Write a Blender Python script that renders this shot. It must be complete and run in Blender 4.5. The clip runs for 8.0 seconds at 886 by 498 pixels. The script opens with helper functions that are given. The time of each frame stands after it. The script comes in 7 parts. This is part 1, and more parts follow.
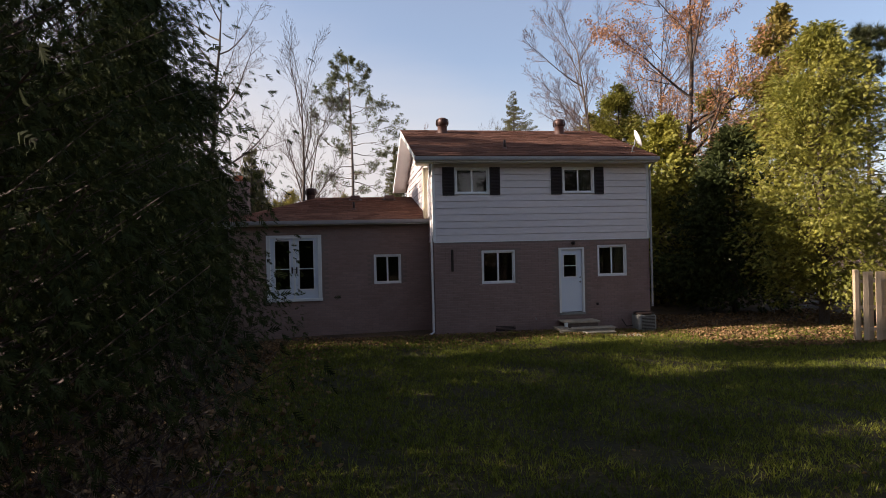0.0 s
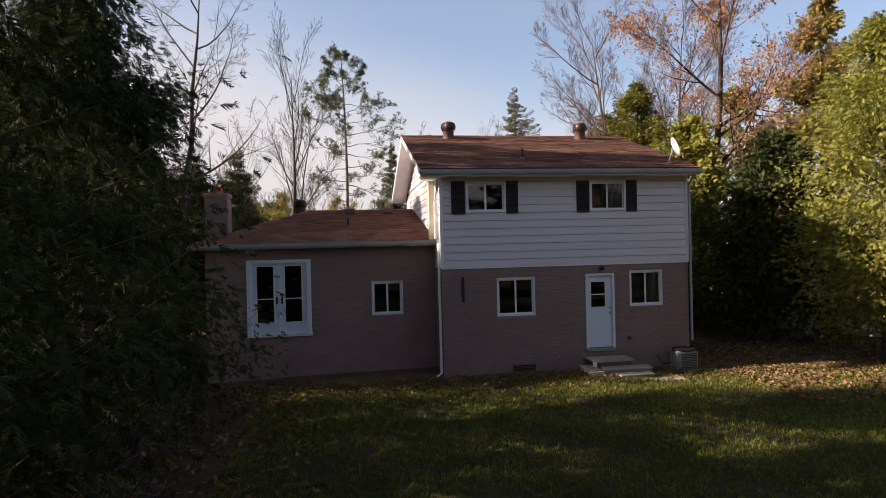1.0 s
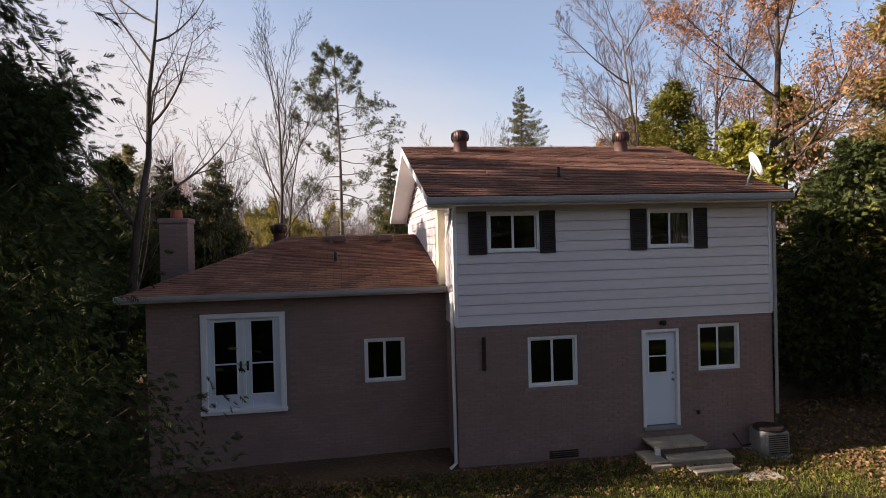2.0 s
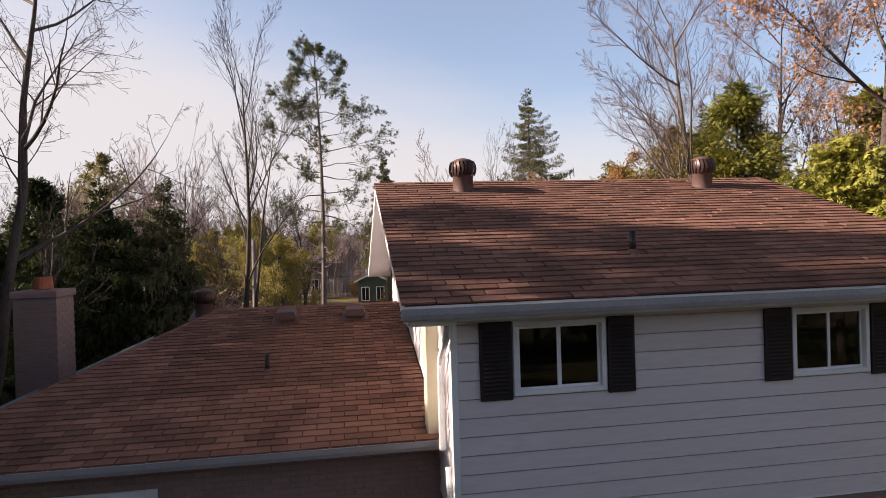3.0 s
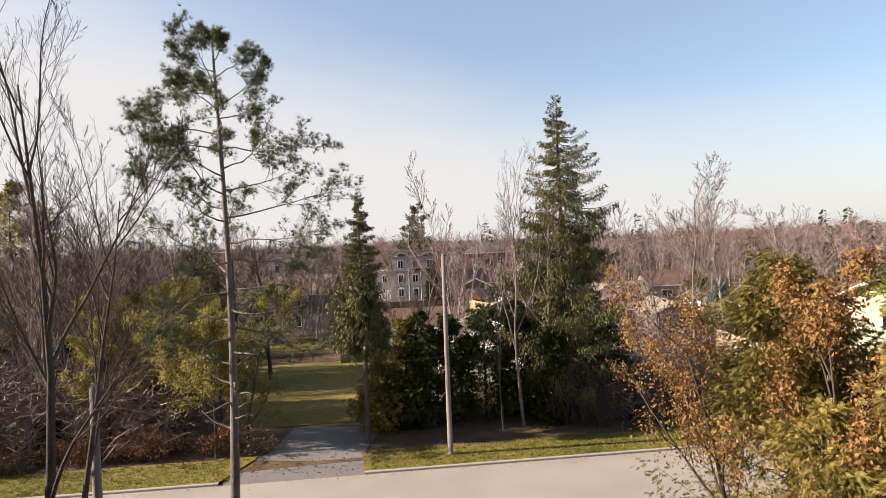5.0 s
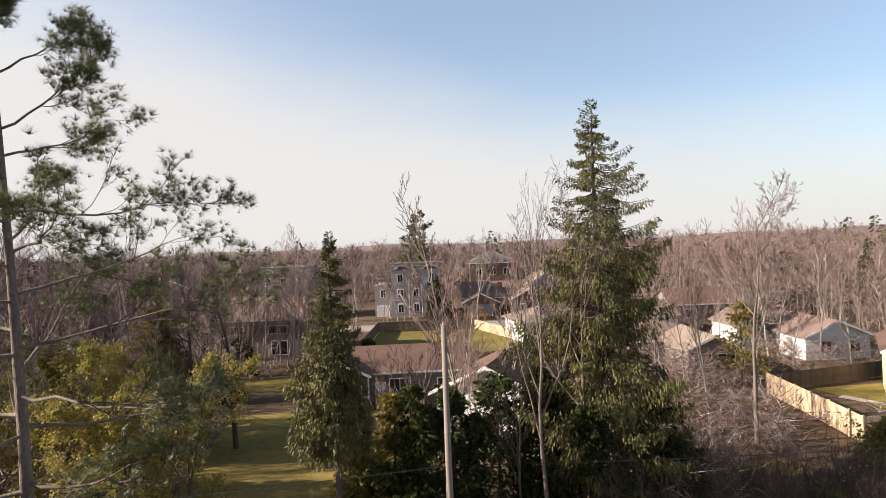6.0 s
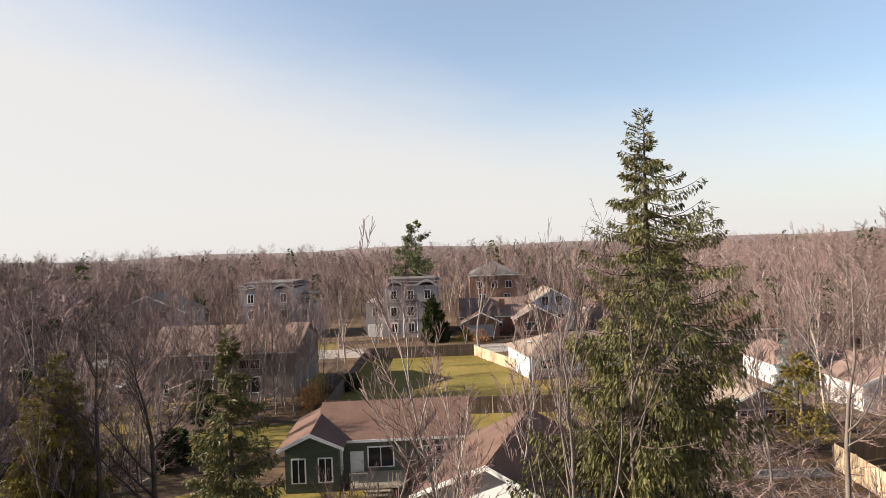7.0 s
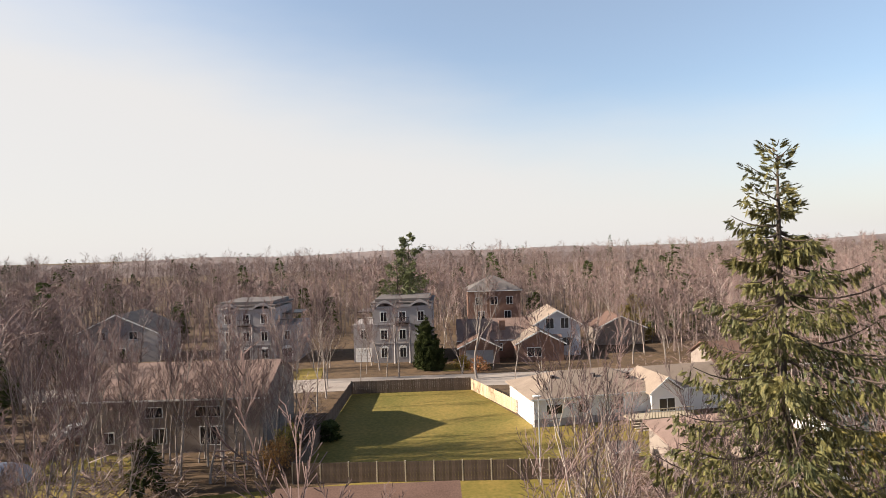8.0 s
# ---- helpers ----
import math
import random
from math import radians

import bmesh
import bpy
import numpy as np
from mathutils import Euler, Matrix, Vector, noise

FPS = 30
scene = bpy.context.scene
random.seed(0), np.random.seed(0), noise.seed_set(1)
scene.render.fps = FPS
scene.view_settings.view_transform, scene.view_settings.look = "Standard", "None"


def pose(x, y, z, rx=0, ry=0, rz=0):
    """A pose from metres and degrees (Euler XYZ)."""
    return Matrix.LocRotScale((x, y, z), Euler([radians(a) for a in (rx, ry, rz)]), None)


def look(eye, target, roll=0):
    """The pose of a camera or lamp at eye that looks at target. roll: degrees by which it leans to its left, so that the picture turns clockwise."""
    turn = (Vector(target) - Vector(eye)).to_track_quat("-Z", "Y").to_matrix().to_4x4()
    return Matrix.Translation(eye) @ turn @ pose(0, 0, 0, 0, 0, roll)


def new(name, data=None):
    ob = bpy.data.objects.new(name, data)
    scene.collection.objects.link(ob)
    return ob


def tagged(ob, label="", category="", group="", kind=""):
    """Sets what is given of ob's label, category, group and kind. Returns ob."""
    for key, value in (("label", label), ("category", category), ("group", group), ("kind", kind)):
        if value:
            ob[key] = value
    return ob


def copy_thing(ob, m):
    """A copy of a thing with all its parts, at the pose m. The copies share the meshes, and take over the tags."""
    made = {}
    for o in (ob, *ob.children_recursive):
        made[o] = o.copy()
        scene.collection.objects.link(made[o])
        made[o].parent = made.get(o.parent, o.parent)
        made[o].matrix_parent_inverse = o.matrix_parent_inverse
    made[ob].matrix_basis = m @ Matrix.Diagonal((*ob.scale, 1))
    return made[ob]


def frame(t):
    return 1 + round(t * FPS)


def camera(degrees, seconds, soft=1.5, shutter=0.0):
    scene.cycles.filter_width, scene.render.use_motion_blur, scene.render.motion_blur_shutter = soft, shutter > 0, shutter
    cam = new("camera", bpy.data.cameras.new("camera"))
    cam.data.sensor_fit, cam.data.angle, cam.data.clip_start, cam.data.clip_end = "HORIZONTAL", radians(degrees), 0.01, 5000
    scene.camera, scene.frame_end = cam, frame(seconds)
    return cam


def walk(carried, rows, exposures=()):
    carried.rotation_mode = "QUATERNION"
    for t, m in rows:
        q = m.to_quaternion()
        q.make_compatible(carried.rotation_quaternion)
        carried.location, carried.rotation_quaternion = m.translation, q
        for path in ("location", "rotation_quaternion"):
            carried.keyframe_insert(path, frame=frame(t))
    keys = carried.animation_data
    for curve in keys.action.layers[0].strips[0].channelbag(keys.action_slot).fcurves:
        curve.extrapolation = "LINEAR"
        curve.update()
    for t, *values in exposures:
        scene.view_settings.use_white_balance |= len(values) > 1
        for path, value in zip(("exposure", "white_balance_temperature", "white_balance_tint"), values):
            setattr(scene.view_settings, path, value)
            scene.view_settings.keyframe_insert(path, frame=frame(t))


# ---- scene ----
cam = camera(72.0, 8.0, soft=0.7)
PATH = [
    # seconds, x, y, z, yaw, pitch, roll
    (0, -2.459, -18.352, 2.601, -8.457, 0.075, 1.307),
    (0.5, -2.455, -17.151, 2.989, -8.747, -0.201, 1.332),
    (1, -2.430, -15.726, 3.458, -8.953, -0.387, 1.364),
    (1.5, -2.346, -14.020, 3.933, -9.069, -0.494, 1.411),
    (1.7, -2.280, -13.236, 4.145, -9.091, -0.513, 1.435),
    (2.8, -1.368, -7.683, 5.625, -8.993, -0.397, 1.650),
    (3, -1.103, -6.531, 5.968, -8.982, -0.360, 1.710),
    (3.5, -0.409, -3.497, 6.845, -8.959, -0.286, 1.873),
    (4, 0.220, -0.241, 7.870, -8.927, -0.270, 2.034),
    (4.5, 0.797, 3.332, 8.924, -8.850, -0.299, 2.163),
    (4.7, 1.036, 4.864, 9.367, -8.807, -0.312, 2.202),
    (5.8, 2.584, 14.432, 11.976, -8.459, -0.289, 2.246),
    (6, 2.983, 16.332, 12.509, -8.421, -0.282, 2.225),
    (6.5, 4.084, 21.198, 13.862, -8.362, -0.272, 2.142),
    (7, 5.212, 26.106, 15.184, -8.342, -0.272, 2.033),
    (7.5, 6.351, 30.964, 16.526, -8.339, -0.234, 1.906),
    (8, 7.540, 35.734, 17.884, -8.356, -0.145, 1.765),
]
walk(cam, [(t, pose(x, y, z, 90 + pitch, roll, yaw)) for t, x, y, z, yaw, pitch, roll in PATH],
     exposures=[(0.0, 1.20, 6500, 15), (1.7, 1.22, 6500, 16), (3.0, 1.24, 6500, 17), (3.6, 1.27, 6500, 15), (4.5, 1.30, 6500, 12), (5.8, 1.30, 6500, 10), (8.0, 1.28, 6500, 9)])

# ---- world and sun ----
SUN_ELEV, SUN_TRAVEL = 24.0, -4.5   # degrees; the light travels towards +x and a little -y
world = bpy.data.worlds.new("world")
scene.world = world
world.use_nodes = True
wn, wl = world.node_tree.nodes, world.node_tree.links
wn.clear()
w_out = wn.new("ShaderNodeOutputWorld")
w_bg = wn.new("ShaderNodeBackground")
w_sky = wn.new("ShaderNodeTexSky")
w_sky.sky_type = 'NISHITA'
w_sky.sun_disc = False
w_sky.sun_elevation = radians(SUN_ELEV)
to_sun = Vector((-math.cos(radians(SUN_TRAVEL)) * math.cos(radians(SUN_ELEV)),
                 -math.sin(radians(SUN_TRAVEL)) * math.cos(radians(SUN_ELEV)),
                 math.sin(radians(SUN_ELEV))))
w_sky.sun_rotation = math.atan2(to_sun.x, to_sun.y)
w_sky.air_density, w_sky.dust_density, w_sky.ozone_density = 1.0, 1.2, 1.5
w_geo = wn.new("ShaderNodeTexCoord")
w_sep = wn.new("ShaderNodeSeparateXYZ")
wl.new(w_geo.outputs["Generated"], w_sep.inputs[0])
# thin high cloud: a veil over the lower sky and towards the sun, with a soft streaky edge
w_noise = wn.new("ShaderNodeTexNoise")
w_noise.inputs["Scale"].default_value, w_noise.inputs["Detail"].default_value = 2.2, 5.0
w_map = wn.new("ShaderNodeMapping")
w_map.inputs["Scale"].default_value = (1.0, 1.0, 4.0)
wl.new(w_geo.outputs["Generated"], w_map.inputs[0])
wl.new(w_map.outputs[0], w_noise.inputs["Vector"])
w_x = wn.new("ShaderNodeMath"); w_x.operation = 'MULTIPLY_ADD'
wl.new(w_sep.outputs["X"], w_x.inputs[0]); w_x.inputs[1].default_value = 0.24
wl.new(w_sep.outputs["Z"], w_x.inputs[2])
w_n2 = wn.new("ShaderNodeMath"); w_n2.operation = 'MULTIPLY_ADD'
wl.new(w_noise.outputs[0], w_n2.inputs[0]); w_n2.inputs[1].default_value = 0.14
wl.new(w_x.outputs[0], w_n2.inputs[2])
w_edge = wn.new("ShaderNodeMapRange"); w_edge.interpolation_type = 'SMOOTHSTEP'
wl.new(w_n2.outputs[0], w_edge.inputs[0])
w_edge.inputs[1].default_value, w_edge.inputs[2].default_value = 0.21, 0.44
w_edge.inputs[3].default_value, w_edge.inputs[4].default_value = 0.95, 0.20
w_mix = wn.new("ShaderNodeMix"); w_mix.data_type = 'RGBA'
wl.new(w_edge.outputs[0], w_mix.inputs[0])
w_gain = wn.new("ShaderNodeVectorMath"); w_gain.operation = 'MULTIPLY'
w_gain.inputs[1].default_value = (1.32, 1.41, 1.47)
wl.new(w_sky.outputs[0], w_gain.inputs[0])
wl.new(w_gain.outputs[0], w_mix.inputs[6])
w_mix.inputs[7].default_value = (6.1, 5.85, 5.7, 1)
# the sky is dimmed further towards the zenith, unseen, to deepen the shade
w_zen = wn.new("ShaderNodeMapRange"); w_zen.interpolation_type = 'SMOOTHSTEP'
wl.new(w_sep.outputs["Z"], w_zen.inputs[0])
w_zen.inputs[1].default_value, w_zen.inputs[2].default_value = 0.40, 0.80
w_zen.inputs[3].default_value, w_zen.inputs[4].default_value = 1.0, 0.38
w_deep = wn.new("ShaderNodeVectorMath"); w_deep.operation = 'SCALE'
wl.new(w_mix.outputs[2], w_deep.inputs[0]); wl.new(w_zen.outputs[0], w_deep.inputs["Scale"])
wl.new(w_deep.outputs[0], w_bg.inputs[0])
w_bg.inputs[1].default_value = 0.058
wl.new(w_bg.outputs[0], w_out.inputs[0])

sun_data = bpy.data.lights.new("sun", 'SUN')
sun_data.energy, sun_data.angle, sun_data.color = 5.0, radians(0.6), (1.0, 0.87, 0.71)
sun = new("sun", sun_data)
sun.matrix_world = look(to_sun * 200, (0, 0, 0))


# ---- materials ----
def mat(name, c1, c2, scale=4.0, rough=0.8, bump=0.2, metal=0.0, rand=0.0, island=0.0, fine=40.0, stretch=(1, 1, 1), leaf=0.0, spec=0.3, dist=0.01):
    m = bpy.data.materials.new(name)
    m.use_nodes = True
    n, l = m.node_tree.nodes, m.node_tree.links
    n.clear()
    out = n.new("ShaderNodeOutputMaterial")
    b = n.new("ShaderNodeBsdfPrincipled")
    b.inputs["Roughness"].default_value, b.inputs["Metallic"].default_value = rough, metal
    b.inputs["Specular IOR Level"].default_value = spec
    tc = n.new("ShaderNodeTexCoord")
    mp = n.new("ShaderNodeMapping")
    mp.inputs["Scale"].default_value = stretch
    l.new(tc.outputs["Object"], mp.inputs[0])
    big = n.new("ShaderNodeTexNoise")
    big.inputs["Scale"].default_value, big.inputs["Detail"].default_value = scale, 4.0
    small = n.new("ShaderNodeTexNoise")
    small.inputs["Scale"].default_value, small.inputs["Detail"].default_value = fine, 3.0
    l.new(mp.outputs[0], big.inputs["Vector"]); l.new(mp.outputs[0], small.inputs["Vector"])
    ad = n.new("ShaderNodeMath"); ad.operation = 'ADD'
    l.new(big.outputs[0], ad.inputs[0]); l.new(small.outputs[0], ad.inputs[1])
    rg = n.new("ShaderNodeMapRange")
    rg.inputs[1].default_value, rg.inputs[2].default_value = 0.7, 1.3
    l.new(ad.outputs[0], rg.inputs[0])
    mx = n.new("ShaderNodeMix"); mx.data_type = 'RGBA'
    mx.inputs[6].default_value, mx.inputs[7].default_value = (*c1, 1), (*c2, 1)
    l.new(rg.outputs[0], mx.inputs[0])
    col = mx.outputs[2]
    for amount, node, sock in ((rand, "ShaderNodeObjectInfo", "Random"), (island, "ShaderNodeNewGeometry", "Random Per Island")):
        if amount:
            src = n.new(node)
            r = n.new("ShaderNodeMapRange")
            r.inputs[3].default_value, r.inputs[4].default_value = 1 - amount, 1 + amount
            l.new(src.outputs[sock], r.inputs[0])
            hs = n.new("ShaderNodeHueSaturation")
            l.new(r.outputs[0], hs.inputs["Value"]); l.new(col, hs.inputs["Color"])
            col = hs.outputs[0]
    l.new(col, b.inputs["Base Color"])
    if bump:
        bp = n.new("ShaderNodeBump")
        bp.inputs["Strength"].default_value, bp.inputs["Distance"].default_value = bump, dist
        l.new(ad.outputs[0], bp.inputs["Height"]); l.new(bp.outputs[0], b.inputs["Normal"])
    if leaf:
        tr = n.new("ShaderNodeBsdfTranslucent")
        l.new(col, tr.inputs[0])
        ms = n.new("ShaderNodeMixShader"); ms.inputs[0].default_value = leaf
        l.new(b.outputs[0], ms.inputs[1]); l.new(tr.outputs[0], ms.inputs[2])
        l.new(ms.outputs[0], out.inputs[0])
    else:
        l.new(b.outputs[0], out.inputs[0])
    return m


def glass_mat(name, tint):
    m = bpy.data.materials.new(name)
    m.use_nodes = True
    n, l = m.node_tree.nodes, m.node_tree.links
    n.clear()
    out = n.new("ShaderNodeOutputMaterial")
    t = n.new("ShaderNodeBsdfTransparent"); t.inputs[0].default_value = (*tint, 1)
    g = n.new("ShaderNodeBsdfGlossy"); g.inputs["Roughness"].default_value = 0.02
    fr = n.new("ShaderNodeFresnel"); fr.inputs[0].default_value = 1.6
    ms = n.new("ShaderNodeMixShader")
    l.new(fr.outputs[0], ms.inputs[0]); l.new(t.outputs[0], ms.inputs[1]); l.new(g.outputs[0], ms.inputs[2])
    l.new(ms.outputs[0], out.inputs[0])
    return m


BRICK = mat("painted_brick", (0.245, 0.160, 0.140), (0.320, 0.215, 0.192), 1.5, 0.85, 0.35, rand=0.07, island=0.07, fine=60)
MORTAR = mat("mortar", (0.205, 0.150, 0.132), (0.26, 0.192, 0.172), 3, 0.95, 0.4)
SIDING = mat("white_siding", (0.63, 0.570, 0.575), (0.73, 0.668, 0.675), 0.8, 0.55, 0.05, rand=0.02, fine=12, stretch=(0.3, 1, 2))
TRIM = mat("white_trim", (0.72, 0.72, 0.72), (0.80, 0.80, 0.80), 2, 0.45, 0.05, fine=20)
CREAM = mat("cream_paint", (0.66, 0.60, 0.42), (0.72, 0.66, 0.48), 2, 0.5, 0.08)
GUTTER = mat("grey_gutter", (0.29, 0.28, 0.29), (0.38, 0.37, 0.38), 2, 0.45, 0.05)
SHUTTER = mat("dark_shutter", (0.020, 0.014, 0.016), (0.030, 0.022, 0.024), 6, 0.5, 0.1)
SHINGLE = mat("brown_shingle", (0.130, 0.058, 0.040), (0.29, 0.142, 0.098), 1.3, 0.92, 0.6, rand=0.28, island=0.28, fine=90, dist=0.006)
ROOFDECK = mat("shingle_bed", (0.05, 0.025, 0.02), (0.08, 0.04, 0.03), 3, 0.95, 0.3)
ROOF_FAR = mat("far_brown_roof", (0.105, 0.062, 0.05), (0.17, 0.103, 0.082), 0.6, 0.9, 0.4, fine=9)
ROOF_TAN = mat("far_tan_roof", (0.20, 0.155, 0.125), (0.29, 0.23, 0.19), 0.6, 0.9, 0.4, fine=9)
ROOF_GREY = mat("far_grey_roof", (0.10, 0.09, 0.09), (0.17, 0.15, 0.15), 0.6, 0.9, 0.4, fine=9)
METAL_BROWN = mat("brown_metal", (0.085, 0.047, 0.041), (0.13, 0.075, 0.065), 5, 0.6, 0.1)
METAL_VANE = mat("dark_brown_metal", (0.045, 0.024, 0.021), (0.075, 0.04, 0.035), 5, 0.38, 0.1, metal=0.4)
METAL_DARK = mat("dark_metal", (0.03, 0.02, 0.02), (0.06, 0.045, 0.04), 5, 0.4, 0.1, metal=0.4)
METAL_GREY = mat("grey_metal", (0.20, 0.20, 0.19), (0.30, 0.30, 0.29), 5, 0.5, 0.1)
DOORPAINT = mat("white_door", (0.66, 0.70, 0.78), (0.72, 0.76, 0.84), 1, 0.4, 0.02)
WOOD = mat("weathered_wood", (0.30, 0.25, 0.19), (0.44, 0.38, 0.30), 3, 0.85, 0.4, rand=0.15, fine=30, stretch=(1, 1, 0.2))
WOODFENCE = mat("fence_wood", (0.46, 0.33, 0.22), (0.62, 0.47, 0.33), 3, 0.85, 0.4, rand=0.15, fine=30, stretch=(1, 1, 0.15))
WOODDARK = mat("dark_fence", (0.085, 0.060, 0.048), (0.15, 0.11, 0.088), 1, 0.85, 0.4, rand=0.2, fine=15, stretch=(1, 1, 0.15))
POLEWOOD = mat("pole_wood", (0.16, 0.13, 0.115), (0.27, 0.225, 0.20), 2, 0.9, 0.5, fine=25, stretch=(4, 4, 0.25))
BARK = mat("dark_bark", (0.050, 0.036, 0.030), (0.11, 0.085, 0.07), 5, 0.95, 0.7, fine=40, stretch=(1, 1, 0.3), dist=0.03)
BARKPALE = mat("pale_bark", (0.20, 0.165, 0.145), (0.36, 0.31, 0.28), 5, 0.9, 0.5, rand=0.2, fine=40, stretch=(1, 1, 0.4))
TWIG = mat("brown_twig", (0.065, 0.046, 0.042), (0.14, 0.102, 0.094), 3, 0.9, 0.0, rand=0.2)
TWIGPINK = mat("pink_twig", (0.17, 0.112, 0.10), (0.32, 0.225, 0.20), 3, 0.9, 0.0, rand=0.2)
BARKGREY = mat("grey_bark", (0.10, 0.08, 0.07), (0.22, 0.18, 0.16), 5, 0.95, 0.6, fine=40, stretch=(1, 1, 0.3), dist=0.03)
# Paler than the near twigs, to stand for haze over far woods.
TWIGFAR = mat("far_twig", (0.115, 0.080, 0.078), (0.26, 0.180, 0.168), 0.05, 0.95, 0.0, rand=0.2, island=0.3, fine=1.2)
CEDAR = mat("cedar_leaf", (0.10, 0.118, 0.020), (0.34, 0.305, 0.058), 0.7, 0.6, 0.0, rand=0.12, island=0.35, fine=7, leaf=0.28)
# Darker cedar leaf: shade under the yard trees is in its colour.
CEDARDARKSHADE = mat("cedar_leaf_dark_shade", (0.026, 0.036, 0.013), (0.07, 0.082, 0.028), 0.7, 0.8, 0.0, rand=0.18, island=0.4, fine=7, leaf=0.2, spec=0.08)
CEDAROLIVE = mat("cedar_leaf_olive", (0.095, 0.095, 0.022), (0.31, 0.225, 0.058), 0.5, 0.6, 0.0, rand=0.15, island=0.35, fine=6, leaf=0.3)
WILLOW = mat("willow_leaf", (0.24, 0.20, 0.085), (0.36, 0.30, 0.14), 0.4, 0.7, 0.0, island=0.3, fine=4, leaf=0.3)
STEMFAR = mat("far_stem", (0.17, 0.132, 0.122), (0.40, 0.325, 0.297), 0.08, 0.95, 0.0, island=0.4, fine=1.0)
SPRUCE = mat("spruce_needle", (0.045, 0.054, 0.022), (0.165, 0.142, 0.048), 0.8, 0.6, 0.0, rand=0.1, island=0.35, fine=8, leaf=0.15)
SPRUCEBLUE = mat("blue_spruce_needle", (0.10, 0.14, 0.14), (0.20, 0.25, 0.25), 0.8, 0.6, 0.0, island=0.3, fine=8, leaf=0.1)
PINE = mat("pine_needle", (0.055, 0.068, 0.027), (0.14, 0.15, 0.065), 0.8, 0.55, 0.0, rand=0.1, island=0.4, fine=8, leaf=0.2)
LEAFORANGE = mat("orange_leaf", (0.33, 0.155, 0.075), (0.50, 0.27, 0.14), 0.8, 0.65, 0.0, island=0.35, fine=6, leaf=0.35)
LEAFRUST = mat("rust_leaf", (0.24, 0.125, 0.045), (0.41, 0.235, 0.09), 0.8, 0.65, 0.0, island=0.35, fine=6, leaf=0.35)
LEAFOLIVE = mat("olive_leaf", (0.21, 0.185, 0.045), (0.38, 0.31, 0.085), 0.8, 0.65, 0.0, island=0.35, fine=6, leaf=0.4)
# Lighter, greyed tones stand for distance haze on the hills.
FARHILL = mat("far_hill_hazed_wood", (0.15, 0.12, 0.117), (0.25, 0.205, 0.20), 0.02, 0.95, 0.0, island=0.25, fine=0.3)
LEAFYELLOW = mat("yellow_leaf", (0.42, 0.28, 0.05), (0.55, 0.38, 0.10), 0.8, 0.65, 0.0, island=0.3, fine=6, leaf=0.35)
BRUSH = mat("dry_brush", (0.15, 0.095, 0.058), (0.30, 0.20, 0.125), 1.2, 0.9, 0.0, rand=0.2, island=0.3, fine=9)
BRUSHRED = mat("rust_brush", (0.28, 0.115, 0.048), (0.44, 0.21, 0.09), 1.2, 0.9, 0.0, rand=0.2, island=0.3, fine=9, leaf=0.2)
BRUSHGREY = mat("grey_brush", (0.13, 0.088, 0.083), (0.285, 0.20, 0.185), 0.25, 0.95, 0.0, island=0.35, fine=1.5)
# Back lawn colour carries extra tree shade, so far darker than LAWNFAR.
LAWNSHADED = mat("shaded_lawn_grass", (0.026, 0.024, 0.008), (0.060, 0.046, 0.016), 0.55, 0.9, 0.7, fine=18, dist=0.03)
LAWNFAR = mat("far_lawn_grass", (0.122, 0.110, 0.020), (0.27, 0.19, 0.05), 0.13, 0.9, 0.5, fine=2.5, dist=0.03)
GRASS = mat("grass_blade", (0.075, 0.098, 0.014), (0.25, 0.26, 0.040), 0.6, 0.8, 0.0, island=0.4, fine=9, leaf=0.35)
LITTER = mat("leaf_litter", (0.065, 0.043, 0.028), (0.165, 0.105, 0.060), 0.9, 0.95, 0.8, fine=14, dist=0.04)
DEADLEAF = mat("dead_leaf", (0.13, 0.07, 0.035), (0.30, 0.18, 0.085), 2, 0.8, 0.0, island=0.45, fine=9, leaf=0.15)
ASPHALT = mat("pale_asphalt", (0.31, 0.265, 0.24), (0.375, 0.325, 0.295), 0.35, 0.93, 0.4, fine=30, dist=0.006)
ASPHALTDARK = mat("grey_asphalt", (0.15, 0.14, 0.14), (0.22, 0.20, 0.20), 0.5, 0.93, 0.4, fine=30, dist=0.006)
CONCRETE = mat("concrete", (0.33, 0.30, 0.265), (0.43, 0.395, 0.355), 2, 0.9, 0.4, fine=40)
STONEWALL = mat("grey_stucco", (0.28, 0.26, 0.27), (0.36, 0.335, 0.34), 0.7, 0.85, 0.2, fine=8)
GREENWALL = mat("green_siding", (0.065, 0.078, 0.058), (0.095, 0.108, 0.083), 1, 0.6, 0.1, fine=14, stretch=(0.3, 1, 3))
WHITEWALL = mat("far_white_wall", (0.66, 0.65, 0.66), (0.75, 0.74, 0.74), 0.6, 0.6, 0.05)
BROWNWALL = mat("brown_brick_wall", (0.17, 0.095, 0.07), (0.25, 0.15, 0.115), 1.2, 0.85, 0.3, fine=18)
PALEBLUE = mat("pale_blue_siding", (0.42, 0.42, 0.46), (0.50, 0.50, 0.54), 0.7, 0.7, 0.1, fine=10, stretch=(0.3, 1, 3))
ROOF_PINK = mat("far_pinkish_roof", (0.17, 0.118, 0.102), (0.25, 0.172, 0.150), 0.6, 0.9, 0.4, fine=9)
TAUPEWALL = mat("taupe_wall", (0.20, 0.165, 0.145), (0.27, 0.225, 0.20), 1.2, 0.85, 0.3, fine=18)
GLASS = glass_mat("window_glass", (0.55, 0.58, 0.60))
INTERIOR = mat("dim_interior", (0.10, 0.09, 0.08), (0.16, 0.15, 0.13), 1.0, 0.9, 0.0)
